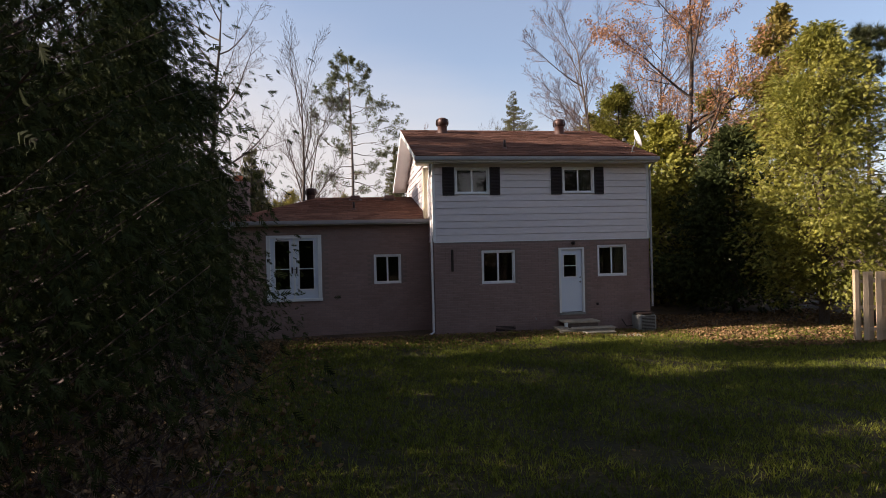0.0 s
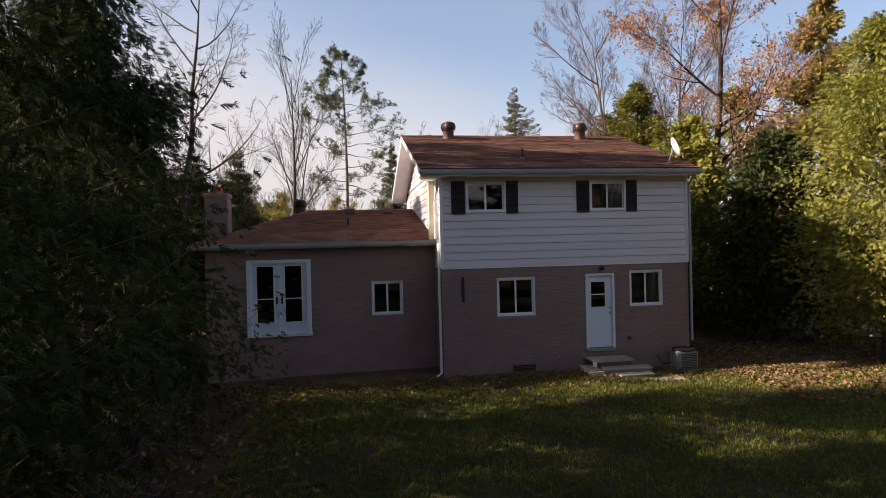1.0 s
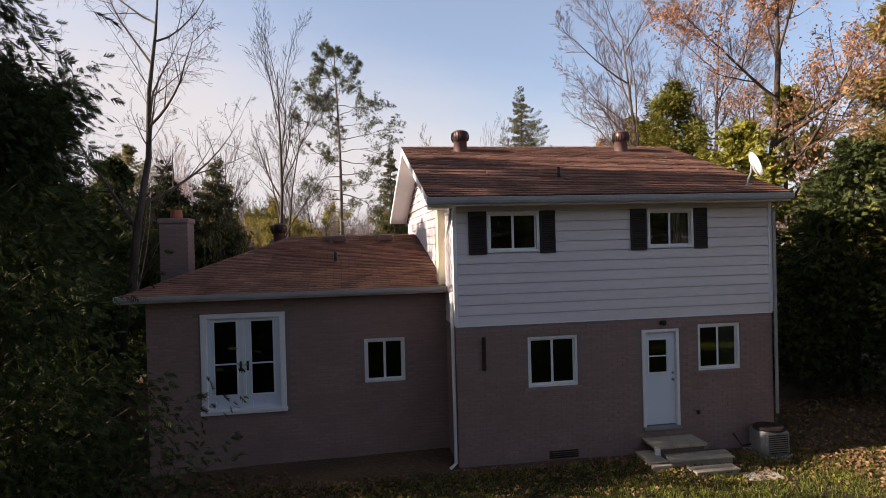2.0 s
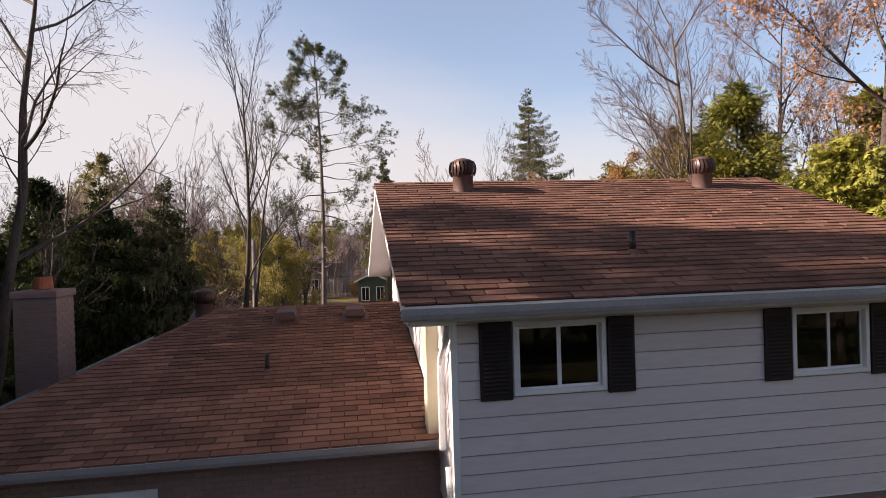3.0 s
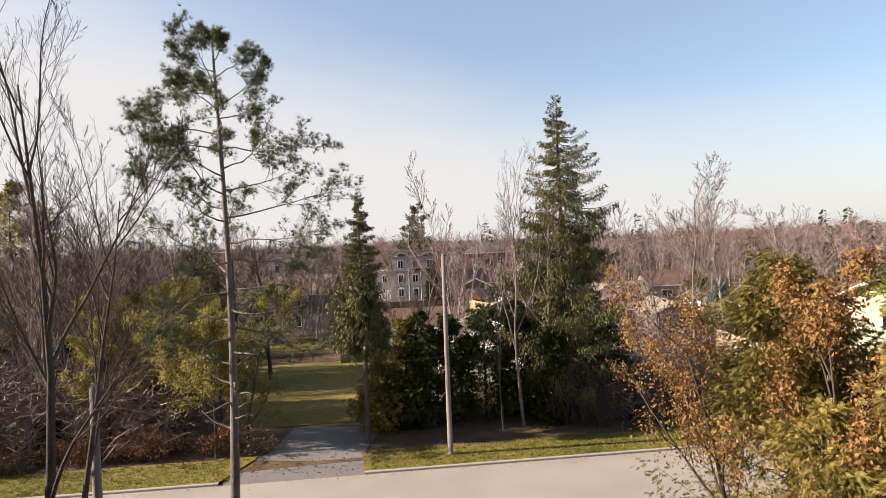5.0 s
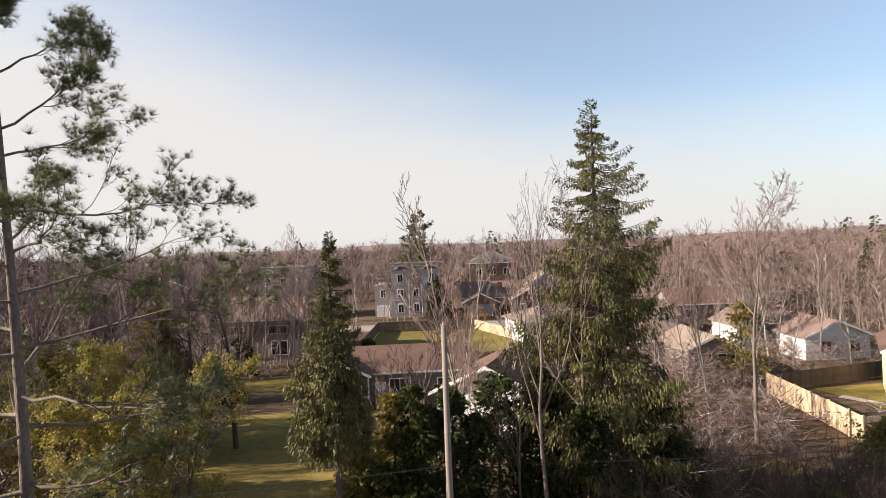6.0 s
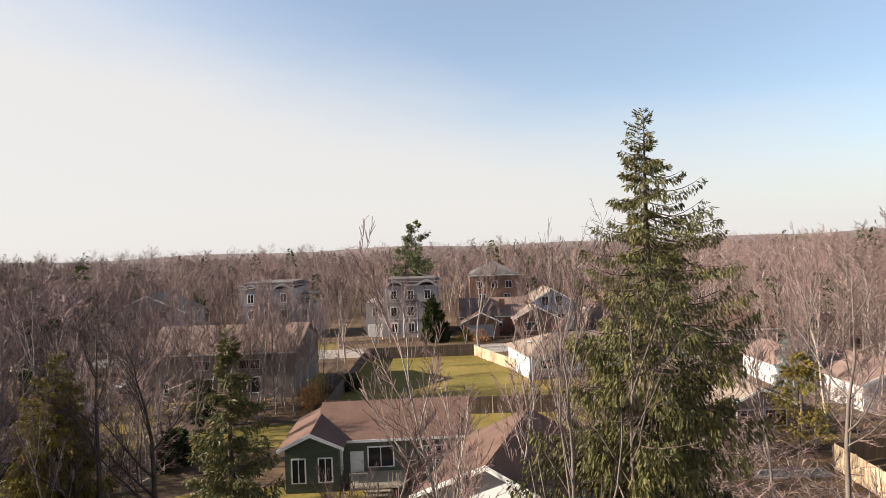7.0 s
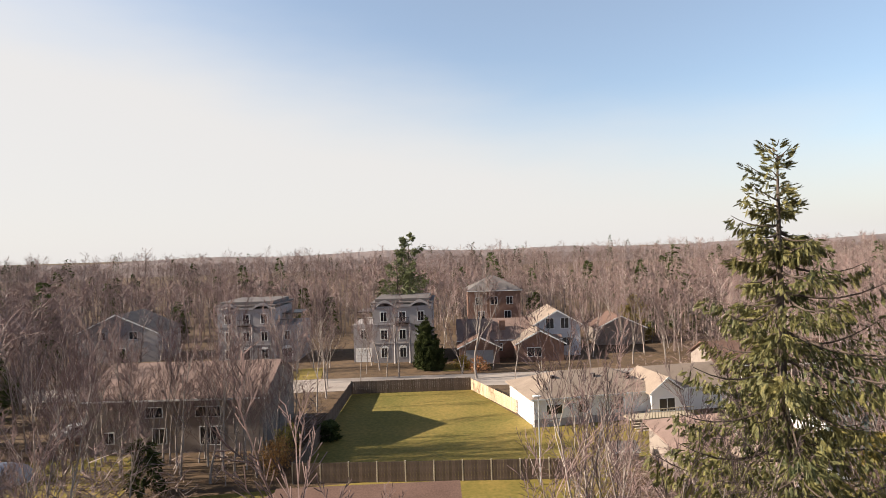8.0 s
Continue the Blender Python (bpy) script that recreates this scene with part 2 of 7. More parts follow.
CURTAIN = mat("curtain", (0.42, 0.37, 0.24), (0.56, 0.50, 0.34), 2, 0.9, 0.2, stretch=(14, 1, 0.3))
SCREEN = mat("far_window_dark", (0.015, 0.016, 0.02), (0.03, 0.03, 0.035), 1, 0.12, 0.0, spec=0.6)
DISH = mat("dish_grey", (0.55, 0.55, 0.56), (0.65, 0.65, 0.66), 3, 0.5, 0.0)
CARPAINT = mat("silver_car_paint", (0.45, 0.46, 0.48), (0.52, 0.53, 0.55), 3, 0.25, 0.0, metal=0.3, spec=0.5)
RUBBER = mat("rubber", (0.02, 0.02, 0.02), (0.03, 0.03, 0.03), 8, 0.85, 0.1)
TARP = mat("blue_white_tarp", (0.32, 0.36, 0.46), (0.45, 0.50, 0.60), 1.0, 0.6, 0.1)
CLAY = mat("clay_pot", (0.34, 0.10, 0.05), (0.44, 0.15, 0.08), 6, 0.8, 0.2)


# ---- mesh helpers ----
from mathutils.geometry import tessellate_polygon


class MB:
    """Gathers vertices and faces (triangles and quads) for one mesh."""

    def __init__(self):
        self.v, self.f, self.n = [], [], 0

    def add(self, verts, faces):
        verts = np.asarray(verts, float).reshape(-1, 3)
        self.v.append(verts)
        self.f.append(np.asarray(faces, int) + self.n)
        self.n += len(verts)
        return self

    def box(self, x0, y0, z0, x1, y1, z1):
        v = [(x, y, z) for x in (x0, x1) for y in (y0, y1) for z in (z0, z1)]
        return self.add(v, [(0, 1, 3, 2), (4, 6, 7, 5), (0, 4, 5, 1), (2, 3, 7, 6), (0, 2, 6, 4), (1, 5, 7, 3)])

    def cbox(self, x0, y0, z0, x1, y1, z1, c=0.012):
        """A box with chamfered edges."""
        bm = bmesh.new()
        bmesh.ops.create_cube(bm, size=1.0, matrix=Matrix.LocRotScale(((x0 + x1) / 2, (y0 + y1) / 2, (z0 + z1) / 2), None, (abs(x1 - x0), abs(y1 - y0), abs(z1 - z0))))
        bmesh.ops.bevel(bm, geom=bm.edges[:], offset=c, segments=1, affect='EDGES')
        bmesh.ops.triangulate(bm, faces=bm.faces[:])
        bm.verts.index_update()
        self.add([x.co[:] for x in bm.verts], [[x.index for x in fc.verts] for fc in bm.faces])
        bm.free()
        return self

    def tube(self, pts, radii, sides=6, caps=True):
        pts = np.asarray(pts, float)
        k = len(pts)
        d = np.empty_like(pts)
        d[1:-1] = pts[2:] - pts[:-2]
        d[0], d[-1] = pts[1] - pts[0], pts[-1] - pts[-2]
        d /= np.linalg.norm(d, axis=1)[:, None] + 1e-9
        ref = np.array((1.0, 0, 0)) if abs(d[0][0]) < 0.8 else np.array((0, 1.0, 0))
        u = np.cross(d, ref); u /= np.linalg.norm(u, axis=1)[:, None] + 1e-9
        w = np.cross(d, u)
        a = np.arange(sides) * 2 * math.pi / sides
        r = np.asarray(radii, float)[:, None, None]
        v = pts[:, None, :] + r * (np.cos(a)[None, :, None] * u[:, None, :] + np.sin(a)[None, :, None] * w[:, None, :])
        i = np.arange(k - 1)[:, None] * sides + np.arange(sides)[None, :]
        j = np.arange(k - 1)[:, None] * sides + (np.arange(sides)[None, :] + 1) % sides
        q = np.stack([i, j, j + sides, i + sides], -1).reshape(-1, 4)
        self.add(v.reshape(-1, 3), q)
        if caps and sides > 3:
            base = self.n - k * sides
            cap = [[base + m for m in (0, t, t + 1)] for t in range(1, sides - 1)]
            cap += [[base + (k - 1) * sides + m for m in (0, t, t + 1)] for t in range(1, sides - 1)]
            self.f.append(np.asarray(cap, int))
        return self

    def lathe(self, profile, cx=0, cy=0, cz=0, sides=20):
        """profile: (radius, height) pairs, bottom to top."""
        a = np.arange(sides) * 2 * math.pi / sides
        v = [[cx + r * math.cos(t), cy + r * math.sin(t), cz + h] for r, h in profile for t in a]
        q = [(i * sides + j, i * sides + (j + 1) % sides, (i + 1) * sides + (j + 1) % sides, (i + 1) * sides + j) for i in range(len(profile) - 1) for j in range(sides)]
        return self.add(v, q)

    def prism(self, poly, y0, y1, axis="y"):
        """A flat outline of (a, b) pairs pushed along an axis."""
        k = len(poly)
        put = {"y": lambda a, b, c: (a, c, b), "x": lambda a, b, c: (c, a, b), "z": lambda a, b, c: (a, b, c)}[axis]
        v = [put(a, b, y0) for a, b in poly] + [put(a, b, y1) for a, b in poly]
        self.add(v, [(i, (i + 1) % k, (i + 1) % k + k, i + k) for i in range(k)])
        base = self.n - 2 * k
        caps = tessellate_polygon([[Vector((a, b, 0)) for a, b in poly]])
        tri = [[base + i for i in t] for t in caps] + [[base + k + i for i in reversed(t)] for t in caps]
        self.f.append(np.asarray(tri, int))
        return self

    def scatter(self, template, faces, places, rots, scales):
        """Copies a small template to many places."""
        t = np.asarray(template, float)
        k, m = len(t), len(places)
        v = np.einsum("nij,kj->nki", rots, t) * np.asarray(scales)[:, None, None] + np.asarray(places)[:, None, :]
        fc = np.asarray(faces, int)
        f = (np.arange(m)[:, None, None] * k + fc[None]).reshape(-1, fc.shape[1])
        return self.add(v.reshape(-1, 3), f)

    def mesh(self, name, smooth=False):
        me = bpy.data.meshes.new(name)
        if not self.v:
            return me
        v = np.concatenate(self.v)
        me.vertices.add(len(v))
        me.vertices.foreach_set("co", v.astype(np.float32).ravel())
        sizes = np.concatenate([np.full(len(f), f.shape[1]) for f in self.f])
        idx = np.concatenate([f.ravel() for f in self.f])
        me.loops.add(len(idx))
        me.loops.foreach_set("vertex_index", idx.astype(np.int32))
        me.polygons.add(len(sizes))
        starts = np.concatenate([[0], np.cumsum(sizes)[:-1]])
        me.polygons.foreach_set("loop_start", starts.astype(np.int32))
        me.polygons.foreach_set("use_smooth", np.full(len(sizes), smooth))
        me.update(calc_edges=True)
        return me


def thing(name, m=None, label="", category="", group="", kind=""):
    ob = new(name)
    ob.empty_display_size = 0.2
    if m is not None:
        ob.matrix_world = m
    return tagged(ob, label, category, group, kind)


def part(name, mb, material, parent=None, label="", smooth=False):
    me = mb.mesh(name, smooth) if isinstance(mb, MB) else mb
    if not me.materials:
        me.materials.append(material)
    ob = new(name, me)
    if parent is not None:
        ob.parent = parent
    if label:
        ob["label"] = label
    return ob


def smoothstep(a, b, x):
    t = np.clip((np.asarray(x, float) - a) / (b - a), 0, 1)
    return t * t * (3 - 2 * t)


def ground_z(x, y):
    """The height of the ground, over the whole place."""
    x, y = np.asarray(x, float), np.asarray(y, float)
    back = 0.02 * smoothstep(-6, 0, x) - 0.10 * smoothstep(2, 8, x) - 0.30 * smoothstep(-4, -9, x)
    front = -1.0 - 0.7 * smoothstep(55, 90, y)
    s = smoothstep(9, 26, y)
    z = back * (1 - s) + front * s
    return z + 0.03 * np.sin(x * 0.9 + 1.3) * np.sin(y * 0.7) * (1 - smoothstep(20, 30, y))


def gz(x, y):
    return float(ground_z(x, y))


def ring_rows(x0, x1, y0, y1, step):
    nx, ny = max(2, int((x1 - x0) / step) + 1), max(2, int((y1 - y0) / step) + 1)
    return np.linspace(x0, x1, nx), np.linspace(y0, y1, ny)


def sheet(xs, ys, lift=0.0, zf=ground_z):
    gx, gy = np.meshgrid(xs, ys)
    v = np.stack([gx, gy, zf(gx, gy) + lift], -1).reshape(-1, 3)
    nx, ny = len(xs), len(ys)
    i = (np.arange(ny - 1)[:, None] * nx + np.arange(nx - 1)[None]).ravel()
    return MB().add(v, np.stack([i, i + 1, i + nx + 1, i + nx], -1))


# ---- walls with openings ----
def cut(a0, a1, b0, b1, holes):
    """Splits a rectangle into rectangles round the holes (a0, a1, b0, b1)."""
    us = sorted({a0, a1, *[min(max(h[i], a0), a1) for h in holes for i in (0, 1)]})
    out = []
    for u0, u1 in zip(us, us[1:]):
        spans = sorted((h[2], h[3]) for h in holes if h[0] <= u0 + 1e-6 and h[1] >= u1 - 1e-6)
        z = b0
        for s0, s1 in spans:
            if s0 > z + 1e-6:
                out.append((u0, u1, z, s0))
            z = max(z, s1)
        if z < b1 - 1e-6:
            out.append((u0, u1, z, b1))
    return out


def wall_mesh(axis, a0, a1, b0, b1, c0, c1, holes=()):
    """One solid sheet of wall with real openings: cells on a grid share their corners."""
    us = sorted({a0, a1, *[h[i] for h in holes for i in (0, 1)]})
    zs = sorted({b0, b1, *[h[i] for h in holes for i in (2, 3)]})
    nu, nz = len(us), len(zs)
    v = [((u, c, z) if axis == "y" else (c, u, z)) for c in (c0, c1) for z in zs for u in us]
    at = lambda i, j, k: k * nu * nz + j * nu + i

    def solid(i, j):
        if not (0 <= i < nu - 1 and 0 <= j < nz - 1):
            return False
        u, z = (us[i] + us[i + 1]) / 2, (zs[j] + zs[j + 1]) / 2
        return not any(h[0] < u < h[1] and h[2] < z < h[3] for h in holes)

    q = []
    for i in range(nu - 1):
        for j in range(nz - 1):
            if not solid(i, j):
                continue
            q += [(at(i, j, 0), at(i + 1, j, 0), at(i + 1, j + 1, 0), at(i, j + 1, 0)), (at(i, j, 1), at(i, j + 1, 1), at(i + 1, j + 1, 1), at(i + 1, j, 1))]
            for di, dj, e in ((-1, 0, ((0, 0), (0, 1))), (1, 0, ((1, 1), (1, 0))), (0, -1, ((1, 0), (0, 0))), (0, 1, ((0, 1), (1, 1)))):
                if not solid(i + di, j + dj):
                    (p, r), (s, t) = e
                    q.append((at(i + p, j + r, 0), at(i + s, j + t, 0), at(i + s, j + t, 1), at(i + p, j + r, 1)))
    return MB().add(v, q)


def pieces(parent, name, base_meshes, spots, near, material, limit=300, label="", rest="", seed=1):
    """Lays alike pieces: the ones in the near stretch as objects of their own, the others joined. spots: (matrix, near key)."""
    rng = random.Random(seed)
    own = sorted((s for s in spots if near(s.translation)), key=lambda s: s.translation.length)[:limit]
    chosen = {id(s) for s in own}
    meshes = []
    for b in base_meshes:
        me = b.mesh(name)
        me.materials.append(material)
        meshes.append(me)
    for s in own:
        ob = new(name, meshes[rng.randrange(len(meshes))])
        ob.parent = parent
        ob.matrix_local = s
    mb = MB()
    for s in spots:
        if id(s) in chosen:
            continue
        b = base_meshes[rng.randrange(len(base_meshes))]
        m = np.array(s)
        for v, f in zip(b.v, b.f):
            mb.add(v @ m[:3, :3].T + m[:3, 3], f)
    if mb.n:
        tagged(part(rest or name + "_field", mb, material, parent), kind="stuff")


def brick_spots(axis, a0, a1, b0, b1, c, holes, flip=1):
    L, H, J = 0.215, 0.065, 0.010
    out = []
    for r in range(int((b1 - b0) / (H + J))):
        z = b0 + r * (H + J)
        a = a0 - (r % 2) * (L + J) / 2
        while a < a1:
            s, e = max(a, a0), min(a + L, a1)
            if e - s > 0.05 and not any(h[0] - 0.004 < e and h[1] + 0.004 > s and h[2] - 0.03 < z + H and h[3] > z for h in holes):
                m = Matrix.Translation((s, c, z) if axis == "y" else (c, s, z)) @ Matrix.Rotation(0 if axis == "y" else radians(90), 4, 'Z')
                out.append(m @ Matrix.Diagonal(((e - s) / L, flip, 1, 1)))
            a += L + J
    return out


def brick_base(seed):
    rng = random.Random(seed)
    d = 0.006 + 0.003 * rng.random()
    mb = MB()
    e = 0.004
    v = [(0, 0, 0), (0.215, 0, 0), (0.215, 0, 0.065), (0, 0, 0.065), (e, -d, e), (0.215 - e, -d - rng.uniform(0, .002), e), (0.215 - e, -d, 0.065 - e), (e, -d, 0.065 - e)]
    return mb.add(v, [(4, 5, 6, 7), (0, 1, 5, 4), (1, 2, 6, 5), (2, 3, 7, 6), (3, 0, 4, 7)])


def shingle_base(seed, w, e):
    """One tab, in the roof's plane: x along the eave, y up the slope, z off the roof."""
    rng = random.Random(seed)
    g = 0.007
    t0, t1 = 0.015 + rng.uniform(0, 0.009), 0.015 + rng.uniform(0, 0.009)
    c = rng.uniform(-0.003, 0.003)
    v = [(g, c, 0.0), (w - g, -c, 0.0), (w - g, e + 0.02, 0.0), (g, e + 0.02, 0.0), (g, c, t0), (w - g, -c, t1), (w - g, e + 0.02, 0.003), (g, e + 0.02, 0.003)]
    return MB().add(v, [(4, 5, 6, 7), (0, 1, 5, 4), (1, 2, 6, 5), (3, 0, 4, 7)])


def slope_matrix(x, eave_y, eave_z, ridge_y, ridge_z):
    up = Vector((0, ridge_y - eave_y, ridge_z - eave_z)).normalized()
    xa = Vector((1 if up.y > 0 else -1, 0, 0))
    n = xa.cross(up)
    return Matrix(((xa.x, up.x, n.x, x), (xa.y, up.y, n.y, eave_y), (xa.z, up.z, n.z, eave_z), (0, 0, 0, 1))), math.hypot(ridge_y - eave_y, ridge_z - eave_z)


# ---- windows and doors ----
def sliding_window(parent, x0, x1, z0, z1, y, sashes=2, sill=True, frame_w=0.055, curtain=False):
    """A window in a wall that faces -y."""
    w = tagged(part("window", MB().box(x0 - 0.006, y + 0.075, z0 - 0.006, x1 + 0.006, y + 0.10, z0 + 0.02), TRIM, parent))
    f = MB()
    for a in ((x0, z0, x1, z0 + frame_w), (x0, z1 - frame_w, x1, z1), (x0, z0 + frame_w, x0 + frame_w, z1 - frame_w), (x1 - frame_w, z0 + frame_w, x1, z1 - frame_w)):
        f.cbox(a[0], y - 0.035, a[1], a[2], y + 0.07, a[3], 0.006)
    part("frame", f, TRIM, w)
    iw = (x1 - x0 - 2 * frame_w) / sashes
    for k in range(sashes):
        a, b = x0 + frame_w + k * iw, x0 + frame_w + (k + 1) * iw
        s = MB()
        yy = y + 0.005 + 0.022 * (k % 2)
        for q in ((a, z0 + frame_w, b, z0 + frame_w + 0.03), (a, z1 - frame_w - 0.03, b, z1 - frame_w), (a, z0 + frame_w + .03, a + 0.028, z1 - frame_w - .03), (b - 0.028, z0 + frame_w + .03, b, z1 - frame_w - .03)):
            s.box(q[0], yy, q[1], q[2], yy + 0.02, q[3])
        part("sash", s, TRIM, w)
        pane = part("pane", MB().box(a + 0.028, yy + 0.008, z0 + frame_w + 0.03, b - 0.028, yy + 0.012, z1 - frame_w - 0.03), GLASS, w, "dark window glass")
        pane.visible_shadow = False
    if sill:
        part("sill", MB().cbox(x0 - 0.09, y - 0.075, z0 - 0.075, x1 + 0.09, y + 0.02, z0 - 0.004, 0.008), BRICK, w, "taupe brick sill")
    if curtain:
        c = MB()
        n = 40
        xs = np.linspace(x0 + (x1 - x0) * 0.52, x1 - 0.06, n)
        ys = y + 0.10 + 0.018 * np.sin(np.arange(n) * 1.1)
        v = [(a, b, z) for z in (z0 + 0.03, z1 - 0.03) for a, b in zip(xs, ys)]
        c.add(v, [(i, i + 1, n + i + 1, n + i) for i in range(n - 1)])
        part("curtain", c, CURTAIN, w, "beige cloth curtain")
    return w


def shutter(parent, x0, x1, z0, z1, y):
    b = MB()
    b.cbox(x0, y - 0.035, z0, x1, y, z1, 0.006)
    s = part("shutter", b, SHUTTER, parent, "dark brown slatted shutter")
    l = MB()
    k = int((z1 - z0 - 0.12) / 0.045)
    for i in range(k):
        z = z0 + 0.06 + i * 0.045
        l.add([(x0 + .04, y - .037, z), (x1 - .04, y - .037, z), (x1 - .04, y - .046, z + .022), (x0 + .04, y - .046, z + .022), (x0 + .04, y - .037, z + .034), (x1 - .04, y - .037, z + .034)], [(0, 1, 2, 3), (3, 2, 5, 4)])
    part("louvre_face", l, SHUTTER, s)


# ---- the house ----
house = thing("house", None, "two-storey house, taupe brick below, white siding above, brown shingle roof", "house")
HW, HD, EAVE_Z, SID_Z = 6.94, 8.74, 5.36, 2.84
RX0, RX1, RY0, RYR, RZ0, RZR = -0.55, 7.02, -0.52, 4.37, 5.39, 7.09
WY, WX0, WD = 1.2, -6.15, 11.6           # wing: wall line, left end, far line
WEZ, WEY, WRY, WRZ, WPX = 3.58, 0.92, 6.5, 4.78, -3.72
LOWER = [(1.46, 2.52, 1.52, 2.55), (3.92, 4.75, 0.52, 2.58), (5.20, 6.18, 1.65, 2.64)]
UPPER = [(0.67, 1.75, 4.28, 5.10), (4.09, 5.13, 4.28, 5.10)]
WINGH = [(-5.11, -3.42, 1.14, 3.16), (-1.79, -0.92, 1.56, 2.50)]

lower = part("wall", wall_mesh("y", 0.0, HW, -0.3, SID_Z, 0.0, 0.22, LOWER), MORTAR, house, "taupe painted brick wall")
part("wall", wall_mesh("x", 0.22, WY + 0.02, -0.3, SID_Z, 0.0, 0.22), MORTAR, lower)
part("wall", wall_mesh("x", 0.22, HD, -1.2, SID_Z, HW - 0.22, HW), MORTAR, lower)
upper = part("wall", wall_mesh("y", 0.0, HW, SID_Z, EAVE_Z + 0.1, 0.03, 0.22, UPPER), SIDING, house, "white siding wall")
part("wall", wall_mesh("x", 0.22, HD - 0.22, SID_Z, EAVE_Z, 0.03, 0.22), SIDING, upper)
part("wall", wall_mesh("x", 0.22, HD - 0.22, SID_Z, EAVE_Z, HW - 0.22, HW - 0.03), SIDING, upper)
part("wall", MB().box(0, HD - 0.22, -1.2, HW, HD, EAVE_Z), SIDING, upper)
for gx in (0.03, HW - 0.22):
    part("gable", MB().prism([(0.0, EAVE_Z), (HD, EAVE_Z), (HD / 2, RZR - 0.17)], gx, gx + 0.19, "x"), SIDING, upper)
part("floor_slab", MB().box(0.22, 0.22, SID_Z - 0.12, HW - 0.22, HD - 0.22, SID_Z), INTERIOR, house)
part("floor_slab", MB().box(0.22, 0.22, 0.2, HW - 0.22, HD - 0.22, 0.35), INTERIOR, house)
part("partition", MB().box(0.22, 3.2, 0.35, HW - 0.22, 3.3, EAVE_Z), INTERIOR, house)

# siding boards, each a tapered lap
COURSE = 0.2055


def lap(x0, x1, z, h, y):
    t = z + h - 0.014
    return MB().add([(x0, y, z), (x1, y, z), (x1, y + 0.015, t), (x0, y + 0.015, t), (x0, y + 0.042, z), (x1, y + 0.042, z), (x1, y + 0.042, t), (x0, y + 0.042, t)], [(0, 1, 2, 3), (4, 5, 1, 0), (3, 2, 6, 7)])


k = 0
z = SID_Z
while z < EAVE_Z - 0.02:
    h = min(COURSE, EAVE_Z + 0.02 - z)
    spans = [(0.0, HW)]
    for hx0, hx1, hz0, hz1 in UPPER:
        if z < hz1 and z + h > hz0:
            spans = [s for a, b in spans for s in ((a, min(b, hx0)), (max(a, hx1), b)) if s[1] - s[0] > 0.02]
    for a, b in spans:
        part("siding_board", lap(a, b, z, h, -0.018), SIDING, upper)
    # the side that faces the sun
    m = Matrix.Rotation(radians(-90), 4, 'Z')
    ob = part("siding_board", lap(-HD, 0.0, z, h, -0.012), SIDING, upper)
    ob.matrix_local = m
    z += COURSE
while z < RZR - 0.3:
    half = (RZR - 0.17 - z) / (RZR - 0.17 - EAVE_Z) * HD / 2
    ob = part("siding_board", lap(-HD / 2 - half, -HD / 2 + half, z, min(COURSE, RZR - 0.2 - z), -0.012), SIDING, upper)
    ob.matrix_local = Matrix.Rotation(radians(-90), 4, 'Z')
    z += COURSE
part("corner_trim", MB().cbox(-0.03, -0.028, SID_Z, 0.05, 0.04, EAVE_Z, 0.005), TRIM, upper)
part("corner_trim", MB().cbox(HW - 0.05, -0.028, SID_Z, HW + 0.03, 0.04, EAVE_Z, 0.005), TRIM, upper)
part("drip_strip", MB().box(-0.01, -0.02, SID_Z - 0.025, HW + 0.01, 0.0, SID_Z), TRIM, upper)

for (x0, x1, z0, z1), c in zip(UPPER, (False, True)):
    sliding_window(house, x0, x1, z0, z1, -0.005, sill=False, curtain=c)
for x0, x1 in ((0.29, 0.655), (1.765, 2.09), (3.72, 4.075), (5.145, 5.45)):
    shutter(house, x0, x1, 4.25, 5.11, -0.016)
for i in (0, 2):
    x0, x1, z0, z1 = LOWER[i]
    sliding_window(house, x0, x1, z0, z1, 0.05, curtain=(i == 2))
    for n in range(int((x1 - x0 + 0.2) / 0.075)):
        a = x0 - 0.1 + n * 0.075
        part("sill_brick", MB().box(a, -0.012, z0 - 0.15, a + 0.066, 0.0, z0 - 0.08), BRICK, lower)

# back door with a half-light
x0, x1, z0, z1 = LOWER[1]
door = part("door", MB().cbox(x0 + 0.07, 0.05, z0 + 0.045, x1 - 0.07, 0.095, z0 + 1.05, 0.004), DOORPAINT, house, "white steel back door with a glazed upper half")
dr = MB()
gx0, gx1, gz0, gz1 = x0 + 0.15, x1 - 0.22, z0 + 1.12, z1 - 0.20
for q in ((x0 + .07, z0 + 1.05, gx0, z1 - .06), (gx1, z0 + 1.05, x1 - .07, z1 - .06), (gx0, z0 + 1.05, gx1, gz0), (gx0, gz1, gx1, z1 - .06)):
    dr.box(q[0], 0.05, q[1], q[2], 0.095, q[3])
part("stile", dr, DOORPAINT, door)
pf = MB()
for q in ((gx0, gz0, gx1, gz0 + .03), (gx0, gz1 - .03, gx1, gz1), (gx0, gz0 + .03, gx0 + .03, gz1 - .03), (gx1 - .03, gz0 + .03, gx1, gz1 - .03), (gx0 + .03, (gz0 + gz1) / 2 - .012, gx1 - .03, (gz0 + gz1) / 2 + .012)):
    pf.box(q[0], 0.035, q[1], q[2], 0.06, q[3])
part("glazing_bead", pf, TRIM, door)
p = part("pane", MB().box(gx0, 0.068, gz0, gx1, 0.073, gz1), GLASS, door)
p.visible_shadow = False
